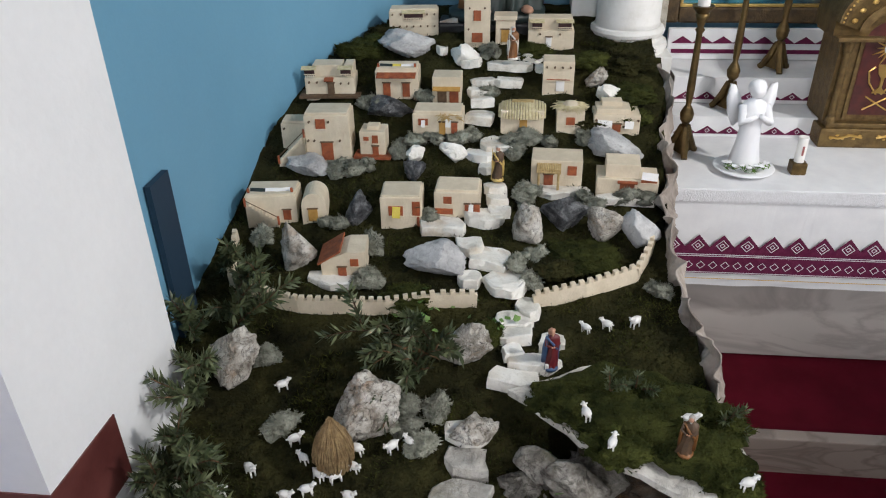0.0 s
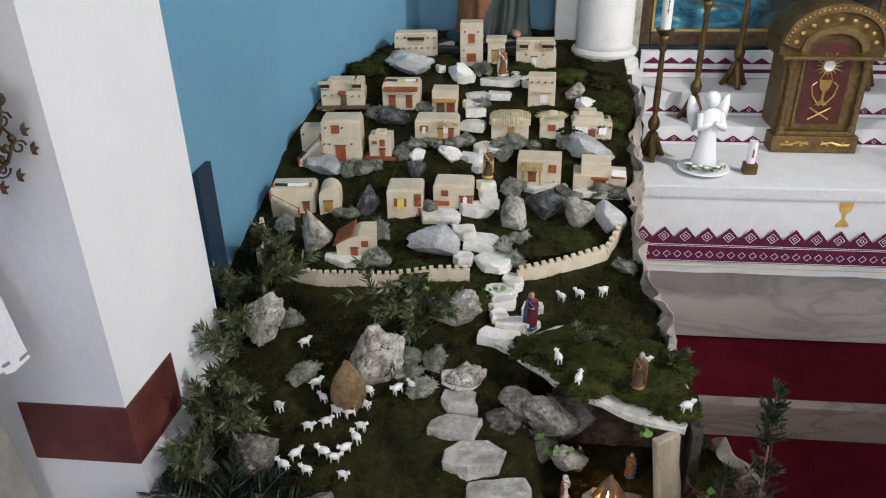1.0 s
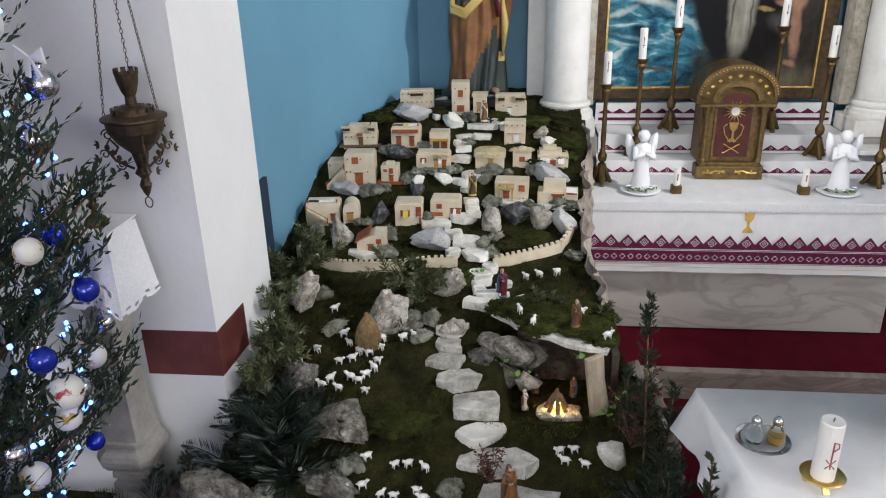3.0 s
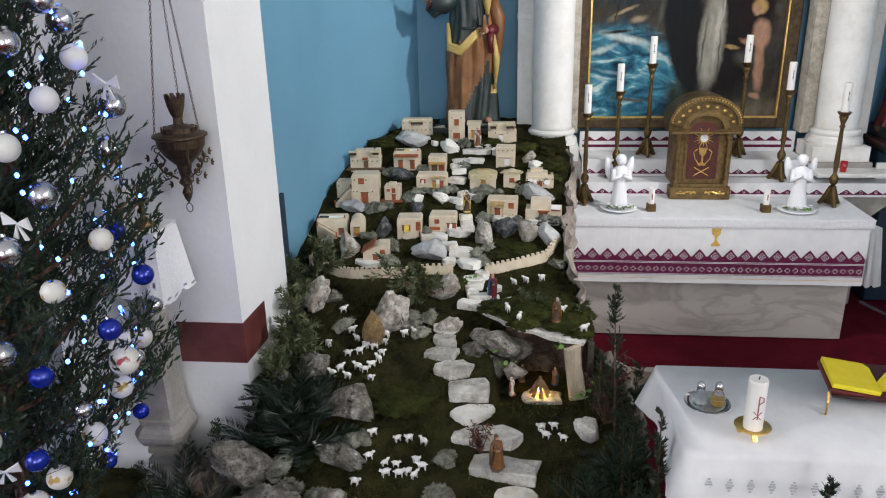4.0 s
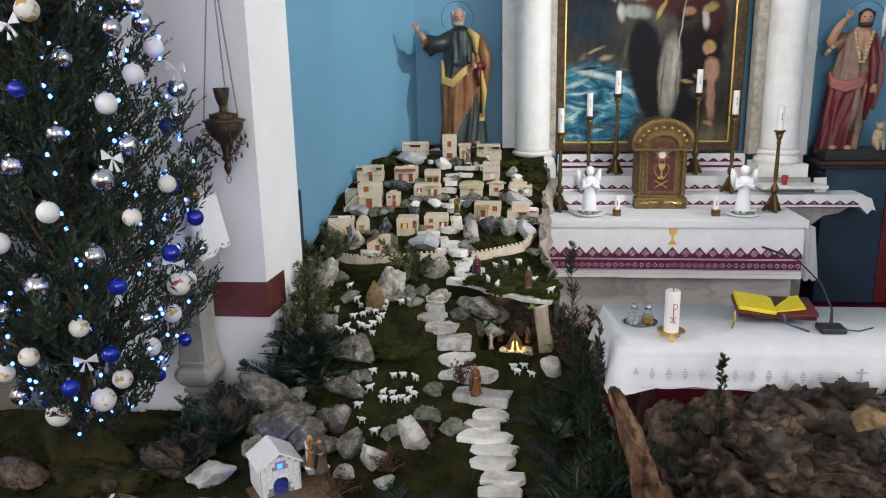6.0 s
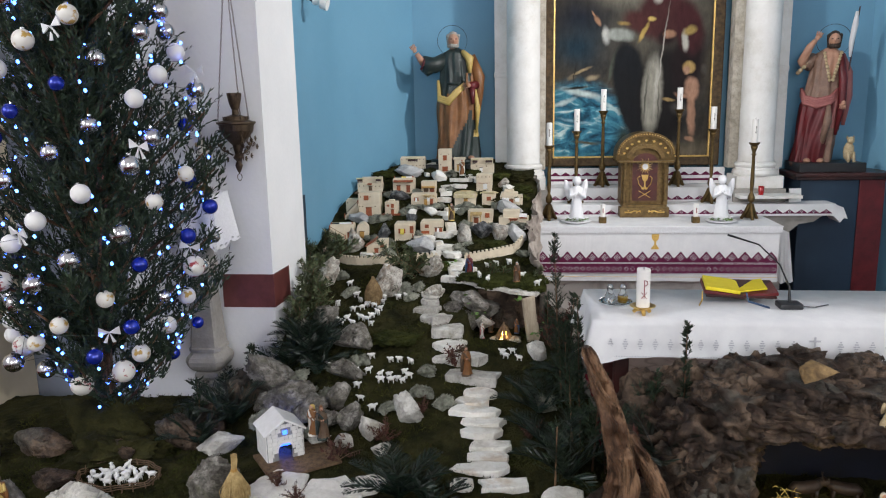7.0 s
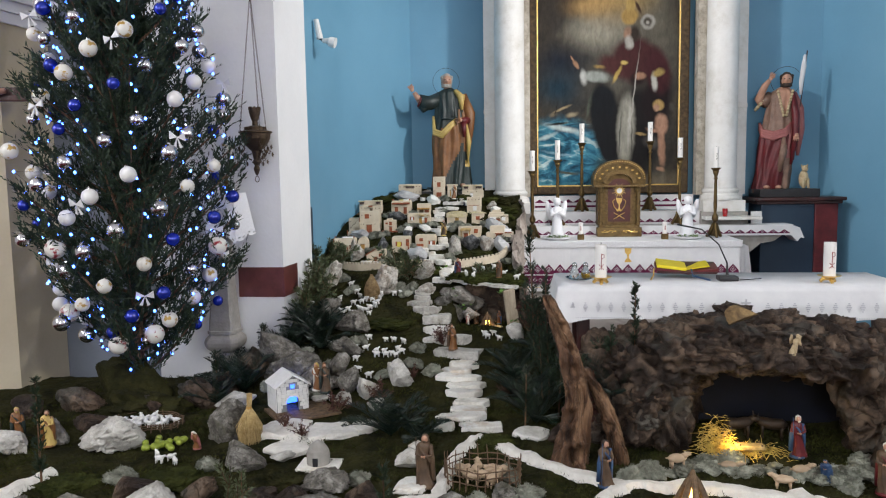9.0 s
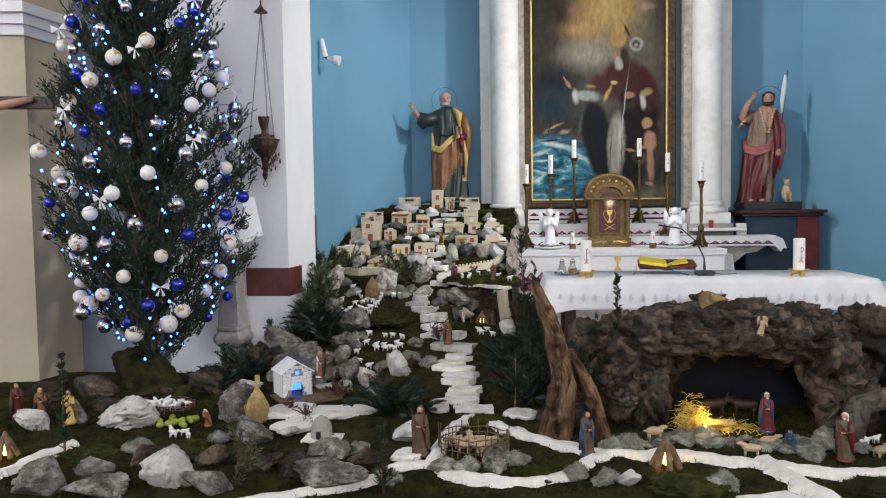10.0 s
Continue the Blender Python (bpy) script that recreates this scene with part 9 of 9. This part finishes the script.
def cypress(x, y, h, r, seed, z=None):
    rr = random.Random(seed)
    z = ground_z(x, y) if z is None else z
    t = thing("cypress_sprig", pose(x, y, z - 0.01), "dark green cypress sprig standing in the moss", "sprig", "cypress sprigs")
    lean = Vector((rr.uniform(-0.06, 0.06) * h, rr.uniform(-0.06, 0.06) * h, h))
    stem = curve_pts((0, 0, 0), lean, 0)
    part("stem", tube(B(), stem, [0.006 - 0.004 * i / 9 for i in range(10)], 5), BARK, t)
    P, D, W, N = [], [], [], []
    for i in range(int(h * 170)):
        f = rr.uniform(0.06, 1)
        p = Vector((0, 0, 0)).lerp(lean, f)
        a = rr.uniform(0, 6.283)
        L = r * (1.15 - f * 0.85) * rr.uniform(0.5, 1.1)
        d = Vector((math.cos(a), math.sin(a), rr.uniform(0.6, 1.5))).normalized()
        for k in range(9):
            q = p + d * L * k / 9
            for sgn in (0, 1):
                e = (d + Vector((rr.uniform(-0.7, 0.7), rr.uniform(-0.7, 0.7), rr.uniform(-0.2, 0.6)))).normalized()
                P.append(q)
                D.append(e)
                N.append(rr.uniform(0.012, 0.026))
                W.append(0.0045)
    blades("foliage", P, D, N, W, CYPRESS, None, "scaly dark needles", "", t)


for k, (x, y, h, r, z) in enumerate(((0.72, 0.95, 0.72, 0.11, None), (0.78, 0.9, 0.4, 0.1, None), (0.8, 0.28, 0.78, 0.07, 0.5), (0.9, 0.05, 0.5, 0.08, None), (1.23, -0.02, 0.75, 0.07, None), (1.1, 0.0, 0.5, 0.1, None), (0.12, -1.22, 0.3, 0.07, None), (-1.53, -0.92, 0.5, 0.05, None),
                                     (0.74, 0.6, 0.45, 0.14, None), (-1.06, 0.72, 0.3, 0.1, None), (0.66, 1.1, 0.3, 0.08, None), (2.6, -0.3, 0.7, 0.1, None), (-1.3, 0.5, 0.3, 0.1, None), (0.76, 0.3, 0.4, 0.2, None), (0.84, 0.05, 0.42, 0.2, None), (0.95, -0.1, 0.4, 0.18, None), (1.06, 0.04, 0.42, 0.18, None), (0.72, 0.62, 0.42, 0.18, None), (0.66, -0.1, 0.3, 0.16, None))):
    cypress(x, y, h, r, k + 1, z)


def fern(x, y, n, L, seed, z=None):
    rr = random.Random(seed)
    z = ground_z(x, y) if z is None else z
    t = thing("palm_fern", pose(x, y, z), "dark green sago palm fronds on the slope", "fern", "palm ferns")
    for i in range(n):
        a = 2 * math.pi * i / n + rr.uniform(-0.3, 0.3)
        el = rr.uniform(0.25, 1.0)
        tip = Vector((math.cos(a) * L * math.cos(el), math.sin(a) * L * math.cos(el), L * math.sin(el)))
        s = curve_pts((0, 0, 0), tip, L * 0.12, 12)
        fr = part("frond", tube(B(), s, [0.004 - 0.003 * j / 12 for j in range(12)], 4), FERN, t)
        P, D, W, N = [], [], [], []
        for j in range(1, 12):
            d = (s[j] - s[j - 1]).normalized()
            o = d.cross(Vector((0, 0, 1))).normalized()
            for k in range(3):
                for sg in (-1, 1):
                    P.append(s[j - 1].lerp(s[j], k / 3))
                    D.append(d * 0.75 + o * sg + Vector((0, 0, 0.25)))
                    f = (j + k / 3) / 12
                    N.append(L * 0.3 * math.sin(math.pi * (0.15 + 0.8 * f)))
                    W.append(0.006)
        blades("foliage", P, D, N, W, FERN, None, "", "", fr)


for k, (x, y, n, L, z) in enumerate(((-0.78, 0.98, 13, 0.32, 0.7), (-0.7, 0.84, 12, 0.28, 0.66), (-0.9, 0.86, 11, 0.3, 0.62), (-0.84, 1.1, 10, 0.26, 0.74), (-1.28, 0.72, 9, 0.28, None), (-1.1, 0.45, 9, 0.3, None), (0.6, 0.5, 9, 0.28, None), (0.66, 0.2, 10, 0.3, None), (-0.04, -0.24, 13, 0.28, None), (0.12, -0.3, 9, 0.2, None), (0.72, -0.05, 9, 0.3, None), (1.12, -0.2, 8, 0.34, 0.6),
                                     (0.75, 0.75, 9, 0.22, None), (-1.2, 0.25, 9, 0.25, None))):
    fern(x, y, n, L, k + 1, z)


def lichen_bm(s, seed):
    """A cushion of fine branching lichen: a lumpy core under hundreds of short tips."""
    bm = rock_bm(s, s, s * 0.7, seed, 0.4, 3)
    rr = random.Random(seed)
    bm.verts.ensure_lookup_table()
    vs = [v.co.copy() for v in bm.verts if v.co.z > -s * 0.12]
    for i in range(1100):
        v = rr.choice(vs) + Vector((rr.gauss(0, 0.025), rr.gauss(0, 0.025), rr.gauss(0, 0.025))) * s
        d = (v.normalized() + Vector((rr.uniform(-1, 1), rr.uniform(-1, 1), rr.uniform(-0.5, 0.9)))).normalized()
        L = s * rr.uniform(0.04, 0.11)
        o = d.orthogonal().normalized() * s * 0.018
        a, b, c = (bm.verts.new(q) for q in (v * 0.97 - o, v * 0.97 + o, v + d * L))
        bm.faces.new((a, b, c))
    return bm


LICHEN_A = ((-0.79, 1.86), (-0.68, 1.61), (-0.25, 1.58), (-0.31, 1.7), (0.02, 2.28), (-0.5, 2.84), (-0.45, 2.88), (-0.66, 3.1), (-0.62, 3.06), (-0.13, 3.38), (-0.03, 2.88), (0.02, 2.9), (0.08, 2.93), (0.13, 2.93), (0.28, 2.93), (0.05, 2.66), (0.04, 2.58), (-0.75, 2.75), (-0.68, 2.74), (-0.63, 2.75), (-0.97, 2.38), (-0.51, 2.38),
            (-0.51, 2.18), (-0.7, 2.5), (-0.34, 2.52), (0.41, 2.62), (0.5, 2.62), (-0.12, 3.15), (-0.2, 2.94), (-0.24, 2.9), (-0.35, 2.9), (0.07, 2.22), (0.06, 2.33), (-0.4, 3.14), (0.3, 2.6), (-0.22, 2.3), (-0.31, 1.63), (-0.2, 1.7), (0.5, 2.2))
LICHEN_B = ((-0.84, 0.3), (-0.9, 0.34), (-0.62, 0.28), (-0.72, 0.62), (-0.55, 0.56), (-0.9, 0.62), (-0.8, 0.7), (-0.6, 0.8), (-0.46, 0.86), (-0.68, 1.1), (-0.9, 1.1), (-0.07, -0.8), (0.11, 0.5), (-0.1, -1.13), (-0.31, -1.02), (0.13, -1.12), (0.67, -0.89), (1.12, -0.7), (1.2, -0.62), (1.42, -0.55), (1.5, -0.5), (1.63, -0.46), (1.99, -0.59), (2.05, -0.7), (2.19, -0.47), (-0.85, -0.69), (-1.17, -0.86), (0.57, -0.98), (0.45, -1.0), (1.58, -1.07), (1.08, -1.08), (0.62, 0.55), (0.6, -0.72), (-0.05, 0.8), (-0.2, 0.5), (-0.04, 0.6), (0.95, -1.0))
lk = [solo("lichen_clump", lichen_bm(0.1, 300 + i), LICHEN, pose(LICHEN_A[i][0], LICHEN_A[i][1], ground_z(*LICHEN_A[i]) + 0.012), "fluffy grey-green lichen clump between stones", "lichen", "lichen clumps") for i in range(4)]
rl = random.Random(88)
for k in range(26):
    x = 1.2 + 1.2 * k / 26 + rl.uniform(-0.02, 0.02)
    y = -0.6 - 0.05 * math.sin(k * 0.9) + rl.uniform(-0.03, 0.03)
    c = rl.uniform(0.6, 1.05)
    copy_thing(lk[k % 4], pose(x, y, ground_z(x, y) + 0.008, 0, 0, k * 77) @ Matrix.Diagonal((c, c, c * 0.75, 1)))
rr = random.Random(11)
for i, (x, y) in enumerate(LICHEN_A[4:] + LICHEN_B):
    for q in range(2):
        s = rr.uniform(0.6, 1.05) * (1.2 if y < 1 else 1)
        x2, y2 = x + rr.uniform(-0.03, 0.03), y + rr.uniform(-0.02, 0.02)
        copy_thing(lk[(i + q) % 4], pose(x2, y2, ground_z(x2, y2) + 0.01, 0, 0, rr.uniform(0, 360)) @ Matrix.Diagonal((s, s, s, 1)))

# ivy by the town gate and the cave
iv = B()
rr = random.Random(6)
for cx, cy, cz, n, sp in ((-0.3, 2.04, 0.0, 14, 0.1), (-0.05, 2.02, 0.0, 16, 0.07), (0.17, 1.55, 0.0, 10, 0.05), (0.2, 1.36, 0.12, 12, 0.05), (0.5, 1.38, 0.24, 14, 0.06), (0.62, 1.2, 0.05, 16, 0.07)):
    for i in range(n):
        x, y = cx + rr.gauss(0, sp * 0.6), cy + rr.gauss(0, sp * 0.3)
        z = max(ground_z(x, y), ground_z(cx, cy)) + cz + rr.uniform(0.005, 0.04)
        m = pose(x, y, z, rr.uniform(-10, 60), rr.uniform(-30, 30), rr.uniform(0, 360))
        s = rr.uniform(0.009, 0.017)
        o = [iv.verts.new(m @ Vector((u * s, w * s, 0))) for u, w in ((0, -0.7), (0.7, -0.5), (1, 0.1), (0.5, 0.5), (0, 1.1), (-0.5, 0.5), (-1, 0.1), (-0.7, -0.5))]
        iv.faces.new(o)
solo("ivy_leaves", iv, IVY, Matrix(), "bright green ivy leaves by the town wall", "ivy", kind="stuff")

# moss fibres
def moss_field(n, seed, lo, hi, L, material, name, label, thresh):
    """Short fibres between lo and hi along y, where the patchy noise passes the threshold."""
    rs = np.random.RandomState(seed)
    P, D, N, W = [], [], [], []
    while len(P) < n:
        y = rs.uniform(lo, hi)
        x = rs.uniform(max(lerp(XL, y), -2.4), min(lerp(XR, y), 2.6))
        v = noise.noise((x * 4, y * 4, seed)) + 0.5 * noise.noise((x * 11, y * 11, seed))
        if v < thresh:
            continue
        z = ground_z(x, y) - 0.01 + noise.noise((x * 24, y * 24, 3)) * 0.008 + noise.noise((x * 47, y * 47, 7)) * 0.006
        P.append((x, y, z - 0.003))
        D.append((rs.normal() * 0.7, rs.normal() * 0.7 - 0.2, 0.8))
        N.append(L * rs.uniform(0.5, 1.4))
        W.append(0.0035)
    return blades(name, P, D, N, W, material, Matrix(), label, "moss")


moss_field(60000, 1, -1.9, 3.75, 0.02, MOSS, "moss_fibres", "short dark moss fibres covering the hillside", -0.5)
moss_field(34000, 2, -1.9, 3.75, 0.019, MOSSBRIGHT, "bright_moss_fibres", "patches of brighter green moss on the hillside", 0.2)
GOLDMOSS = mat("yellow_green_moss", (0.03, 0.034, 0.008), (0.095, 0.095, 0.022), 16, 0.95, 0.8, bscale=160, fine=0.4, spec=0.1)
moss_field(42000, 5, -1.6, 0.25, 0.024, MOSSBRIGHT, "near_moss_fibres", "ragged green moss fibres between the sand paths", 0.0)
moss_field(12000, 9, -1.6, 2.2, 0.024, GOLDMOSS, "yellow_moss_fibres", "yellow-green moss tips in loose patches", 0.32)
k = 0
for x, y, s in ((0.48, 3.18, 0.22), (0.46, 3.04, 0.18), (0.47, 3.34, 0.18), (0.3, 3.35, 0.2), (0.25, 2.35, 0.26), (0.15, 2.3, 0.2), (-0.35, 2.12, 0.18), (-0.08, 1.98, 0.12), (0.3, 3.02, 0.16), (-0.75, 3.4, 0.2), (-0.68, 3.5, 0.2), (-0.62, 3.62, 0.2), (-0.86, 3.25, 0.12), (0.05, 3.4, 0.16), (-0.35, 3.5, 0.16), (0.75, -1.02, 0.22), (1.4, -1.1, 0.3), (2.2, -1.05, 0.3), (-1.4, -0.9, 0.25), (-0.95, -0.85, 0.3), (-0.4, -0.8, 0.2), (-1.6, 0.1, 0.5), (-1.75, 0.25, 0.5), (-1.5, 0.3, 0.4), (0.5, -0.3, 0.2), (-0.3, 1.1, 0.3)):
    k += 1
    solo("moss_cushion", moss_bm(s, s * 0.8, 0.07 if s < 0.35 else 0.2, 400 + k), MOSSBRIGHT if k % 3 and s < 0.35 else MOSS, pose(x, y, ground_z(x, y) + 0.0), "thick green moss cushion on the slope", "moss", "moss cushions")

# dry russet shrubs
RUSSET = mat("dry_russet", (0.04, 0.012, 0.008), (0.11, 0.035, 0.025), 20, 0.8, 0.2, vary=0.2)


def shrub(x, y, h, seed):
    rr = random.Random(seed)
    t = thing("dry_shrub", pose(x, y, ground_z(x, y)), "small dry russet shrub in the moss", "shrub", "dry shrubs")
    P, D, W, N = [], [], [], []
    bm = B()
    for i in range(14):
        a, e = rr.uniform(0, 6.28), rr.uniform(0.5, 1.4)
        d = Vector((math.cos(a) * math.cos(e), math.sin(a) * math.cos(e), math.sin(e))) * h * rr.uniform(0.6, 1.1)
        tube(bm, [(0, 0, 0), d * 0.5 + Vector((0, 0, h * 0.05)), d], [0.003, 0.002, 0.001], 4)
        for k in range(26):
            P.append(d * rr.uniform(0.3, 1))
            D.append((rr.gauss(0, 1), rr.gauss(0, 1), rr.gauss(0.3, 0.8)))
            N.append(h * rr.uniform(0.1, 0.2))
            W.append(h * 0.05)
    part("stem", bm, PEG, t)
    blades("leafage", P, D, N, W, RUSSET, None, "", "", t)


for k, (x, y, h) in enumerate(((-0.4, 0.05, 0.14), (-0.62, -0.2, 0.09), (0.12, 0.85, 0.14), (-0.2, 0.25, 0.12), (0.72, 1.18, 0.2), (0.68, 1.02, 0.16), (1.2, 0.0, 0.24), (-0.03, 0.45, 0.1), (0.55, 0.3, 0.12), (-0.5, -0.3, 0.08), (1.0, 0.1, 0.2), (1.05, -0.16, 0.3), (1.15, -0.1, 0.34))):
    shrub(x, y, h, k + 1)
# dark stones, bark and earth round the foot of the tree and along the foreground
for k, (x, y, w, h) in enumerate(((-1.3, 0.2, 0.25, 0.16), (-1.5, -0.02, 0.16, 0.1), (-1.95, 0.0, 0.26, 0.12), (-2.2, -0.1, 0.2, 0.12), (-1.1, 0.6, 0.25, 0.2), (-1.22, 0.42, 0.2, 0.16), (-1.7, -0.3, 0.2, 0.08), (-0.3, -1.12, 0.2, 0.1), (-0.48, -1.05, 0.18, 0.09), (-0.02, -1.02, 0.16, 0.08), (-0.75, -1.02, 0.16, 0.08), (-1.05, -1.05, 0.2, 0.1), (0.85, -0.3, 0.14, 0.1), (1.15, 0.12, 0.34, 0.36), (1.42, 0.16, 0.36, 0.36), (1.02, -0.02, 0.24, 0.24), (1.7, 0.2, 0.36, 0.36))):
    ob = rock(x, y, w, h, BURL, "dark brown bark chunk lying in the moss", 0.3, group="bark chunks")
    ob.name = "bark_chunk"
    tagged(ob, category="bark")

# ---- Christmas tree ----
TX, TY, TZ = -1.71, 0.3, 0.5
TREE_R = ((0.65, 0.1), (0.85, 0.25), (1.05, 0.41), (1.4, 0.55), (1.8, 0.58), (2.27, 0.51), (2.7, 0.43), (3.2, 0.31), (4.1, 0.05))


def crown_r(a, z):
    """The crown's reach at an angle and height: shorter on its wall side."""
    return lerp(TREE_R, z) * (1.03 + 0.06 * math.cos(a)) * (1 + 0.16 * noise.noise((math.cos(a) * 2.2, math.sin(a) * 2.2, z * 2.6)))



tree = thing("christmas_tree", pose(TX, TY, TZ), "tall dark cypress Christmas tree with open branches", "tree")
mound = solo("moss_mound", rock_bm(0.44, 0.4, 0.46, 501, 0.3, 5), MOSS, pose(TX, TY - 0.06, 0.52), "tall dark moss mound round the foot of the tree", "moss", smooth=True)
part("trunk", tube(B(), [(0, 0, -0.05), (0.01, 0, 1.0), (-0.01, 0.01, 2.2), (0, 0, 3.6)], [0.035, 0.03, 0.02, 0.006], 10), BARK, tree)
rr = random.Random(21)
P, D, W, N = [], [], [], []
for i in range(160):
    z0 = 0.12 + 3.3 * (i / 160) ** 0.9
    a = i * 2.39996 + rr.uniform(-0.25, 0.25)
    z1 = z0 + rr.uniform(0.25, 0.5)
    R1 = crown_r(a, TZ + z1) * rr.uniform(0.62, 1.2)
    base, tip = Vector((0, 0, z0)), Vector((math.cos(a) * R1, math.sin(a) * R1, z1))
    s = curve_pts(base, tip, -0.05, 9)
    part("limb", tube(B(), s, [0.011 - 0.008 * j / 9 for j in range(9)], 5), BARK, tree)
    for j in range(2, 9):
        for q in range(10 if j < 5 else 13):
            p = s[j - 1].lerp(s[j], rr.random()) + Vector((rr.gauss(0, 0.024), rr.gauss(0, 0.024), rr.gauss(0, 0.024)))
            d = ((tip - base).normalized() * 0.7 + Vector((rr.gauss(0, 0.45), rr.gauss(0, 0.45), rr.uniform(0.2, 1.1)))).normalized()
            L = rr.uniform(0.06, 0.13)
            for k in range(9):
                e = (d + Vector((rr.gauss(0, 0.4), rr.gauss(0, 0.4), rr.gauss(0, 0.3)))).normalized()
                P.append(p + d * L * k / 9)
                D.append(e)
                N.append(rr.uniform(0.024, 0.048))
                W.append(0.01)
blades("crown", P, D, N, W, CYPRESS, None, "dense dark green scaly foliage", "", tree)

SILVER = mat("silver_bauble", (0.6, 0.6, 0.62), (0.72, 0.72, 0.74), 20, 0.22, 0.05, metal=1.0)
BLUEB = mat("blue_bauble", (0.008, 0.02, 0.3), (0.015, 0.04, 0.42), 20, 0.2, 0.05, metal=0.5, coat=0.6)
WHITEB = mat("white_bauble", (0.74, 0.73, 0.7), (0.8, 0.79, 0.77), 20, 0.45, 0.05)


def decorated(name, tint):
    m = mat(name, (0.72, 0.7, 0.64), (0.8, 0.79, 0.74), 20, 0.4, 0.05)
    nt = m.node_tree
    r = [n for n in nt.nodes if n.type == "VALTORGB"][0]
    n1 = [n for n in nt.nodes if n.type == "TEX_NOISE"][0]
    n1.inputs["Scale"].default_value = 22
    r.color_ramp.elements[0].position, r.color_ramp.elements[1].position = 0.56, 0.62
    r.color_ramp.elements[1].color = (*tint, 1)
    return m


GOLDB = decorated("gold_printed_bauble", (0.45, 0.28, 0.06))
REDB = decorated("red_printed_bauble", (0.3, 0.02, 0.03))


def bauble_master(material, r, label):
    t = thing("bauble", pose(0, 0, -5), label, "bauble", "tree baubles")
    part("ball", lathe(B(), [(r * math.sin(q), -r * math.cos(q)) for q in [math.pi * i / 12 for i in range(13)]], 18), material, t, smooth=True)
    part("cap", lathe(B(), [(r * 0.22, r * 0.96), (r * 0.22, r * 1.14), (0, r * 1.16)], 10), STEEL, t)
    return t


kinds = ((SILVER, 0.042, "shiny silver glass bauble on the tree"), (BLUEB, 0.034, "deep blue glass bauble on the tree"), (GOLDB, 0.046, "white bauble with a gold print"), (SILVER, 0.034, "small silver glass bauble on the tree"), (BLUEB, 0.04, "deep blue glass bauble on the tree"), (GOLDB, 0.04, "white bauble with a gold print"), (SILVER, 0.048, "large silver glass bauble on the tree"), (WHITEB, 0.044, "matt white bauble on the tree"))
made = {}


def tree_spot(i, n, spread, rr):
    z = 0.85 + 2.8 * ((i + 0.5) / n)
    a = -math.pi / 2 + 0.2 + spread * (((i * 0.618) % 1.0) * 2 - 1)
    R = crown_r(a, z) * rr.uniform(0.74, 1.02) + 0.03
    return TX + math.cos(a) * R, TY + math.sin(a) * R, z


rr = random.Random(31)
for i in range(122):
    x, y, z = tree_spot(i, 122, 2.1, rr)
    kd = kinds[(i * 3 + i // 7) % 8]
    key = (kd[0].name, kd[1])
    m = pose(x, y, z, rr.uniform(-15, 15), rr.uniform(-15, 15), rr.uniform(0, 360))
    if key not in made:
        made[key] = bauble_master(*kd)
        made[key].matrix_world = m
    else:
        copy_thing(made[key], m)
REDS = ((-1.66, -0.0, 0.88), (-1.47, 0.06, 0.93), (-1.9, -0.16, 1.45), (-1.16, 0.28, 1.42), (-2.0, 0.08, 1.05))
for i, q in enumerate(REDS):
    if i == 0:
        rb = bauble_master(REDB, 0.055, "large white bauble with a red print")
        rb.matrix_world = pose(*q)
    else:
        copy_thing(rb, pose(*q, 0, 0, i * 70))
BOW = B()
for sx in (-1, 1):
    prism(BOW, [(0, 0), (sx * 0.045, 0.03), (sx * 0.05, -0.015)], -0.004, 0.004)
    prism(BOW, [(0, 0), (sx * 0.012, -0.06), (sx * 0.028, -0.055)], -0.003, 0.003)
bow = None
for i in range(16):
    x, y, z = tree_spot(i, 16, 1.9, rr)
    m = pose(x, y - 0.02, z + 0.06, rr.uniform(-20, 20), rr.uniform(-20, 20), rr.uniform(-40, 40))
    if bow is None:
        bow = solo("ribbon_bow", BOW, CLOTH, m, "white satin ribbon bow on the tree", "bow", "tree bows")
    else:
        copy_thing(bow, m)
LED = glow("blue_white_led", (0.05, 0.15, 1.0), 15)
fl = thing("fairy_lights", pose(0, 0, 0), "string of blue-white fairy lights on the tree", "string lights")
rr = random.Random(41)
bulb = None
route = []
for i in range(290):
    z = 0.72 + 2.9 * i / 290
    a = -math.pi / 2 + 0.15 + 2.0 * math.sin(i * 0.33) + rr.uniform(-0.1, 0.1)
    R = crown_r(a, z) * rr.uniform(0.7, 1.02)
    p = Vector((TX + math.cos(a) * R, TY + math.sin(a) * R, z + rr.uniform(-0.05, 0.05)))
    route.append(p)
    if bulb is None:
        bulb = part("led", ball(B(), (0, 0, 0), 0.0085, 0.0085, 0.01, 1), LED, fl, "tiny glowing blue-white bulb")
        bulb.location = p
    else:
        o = new("led", bulb.data)
        o.parent = fl
        o.location = p
part("wire", tube(B(), route, 0.0012, 3), CYPRESS, fl)
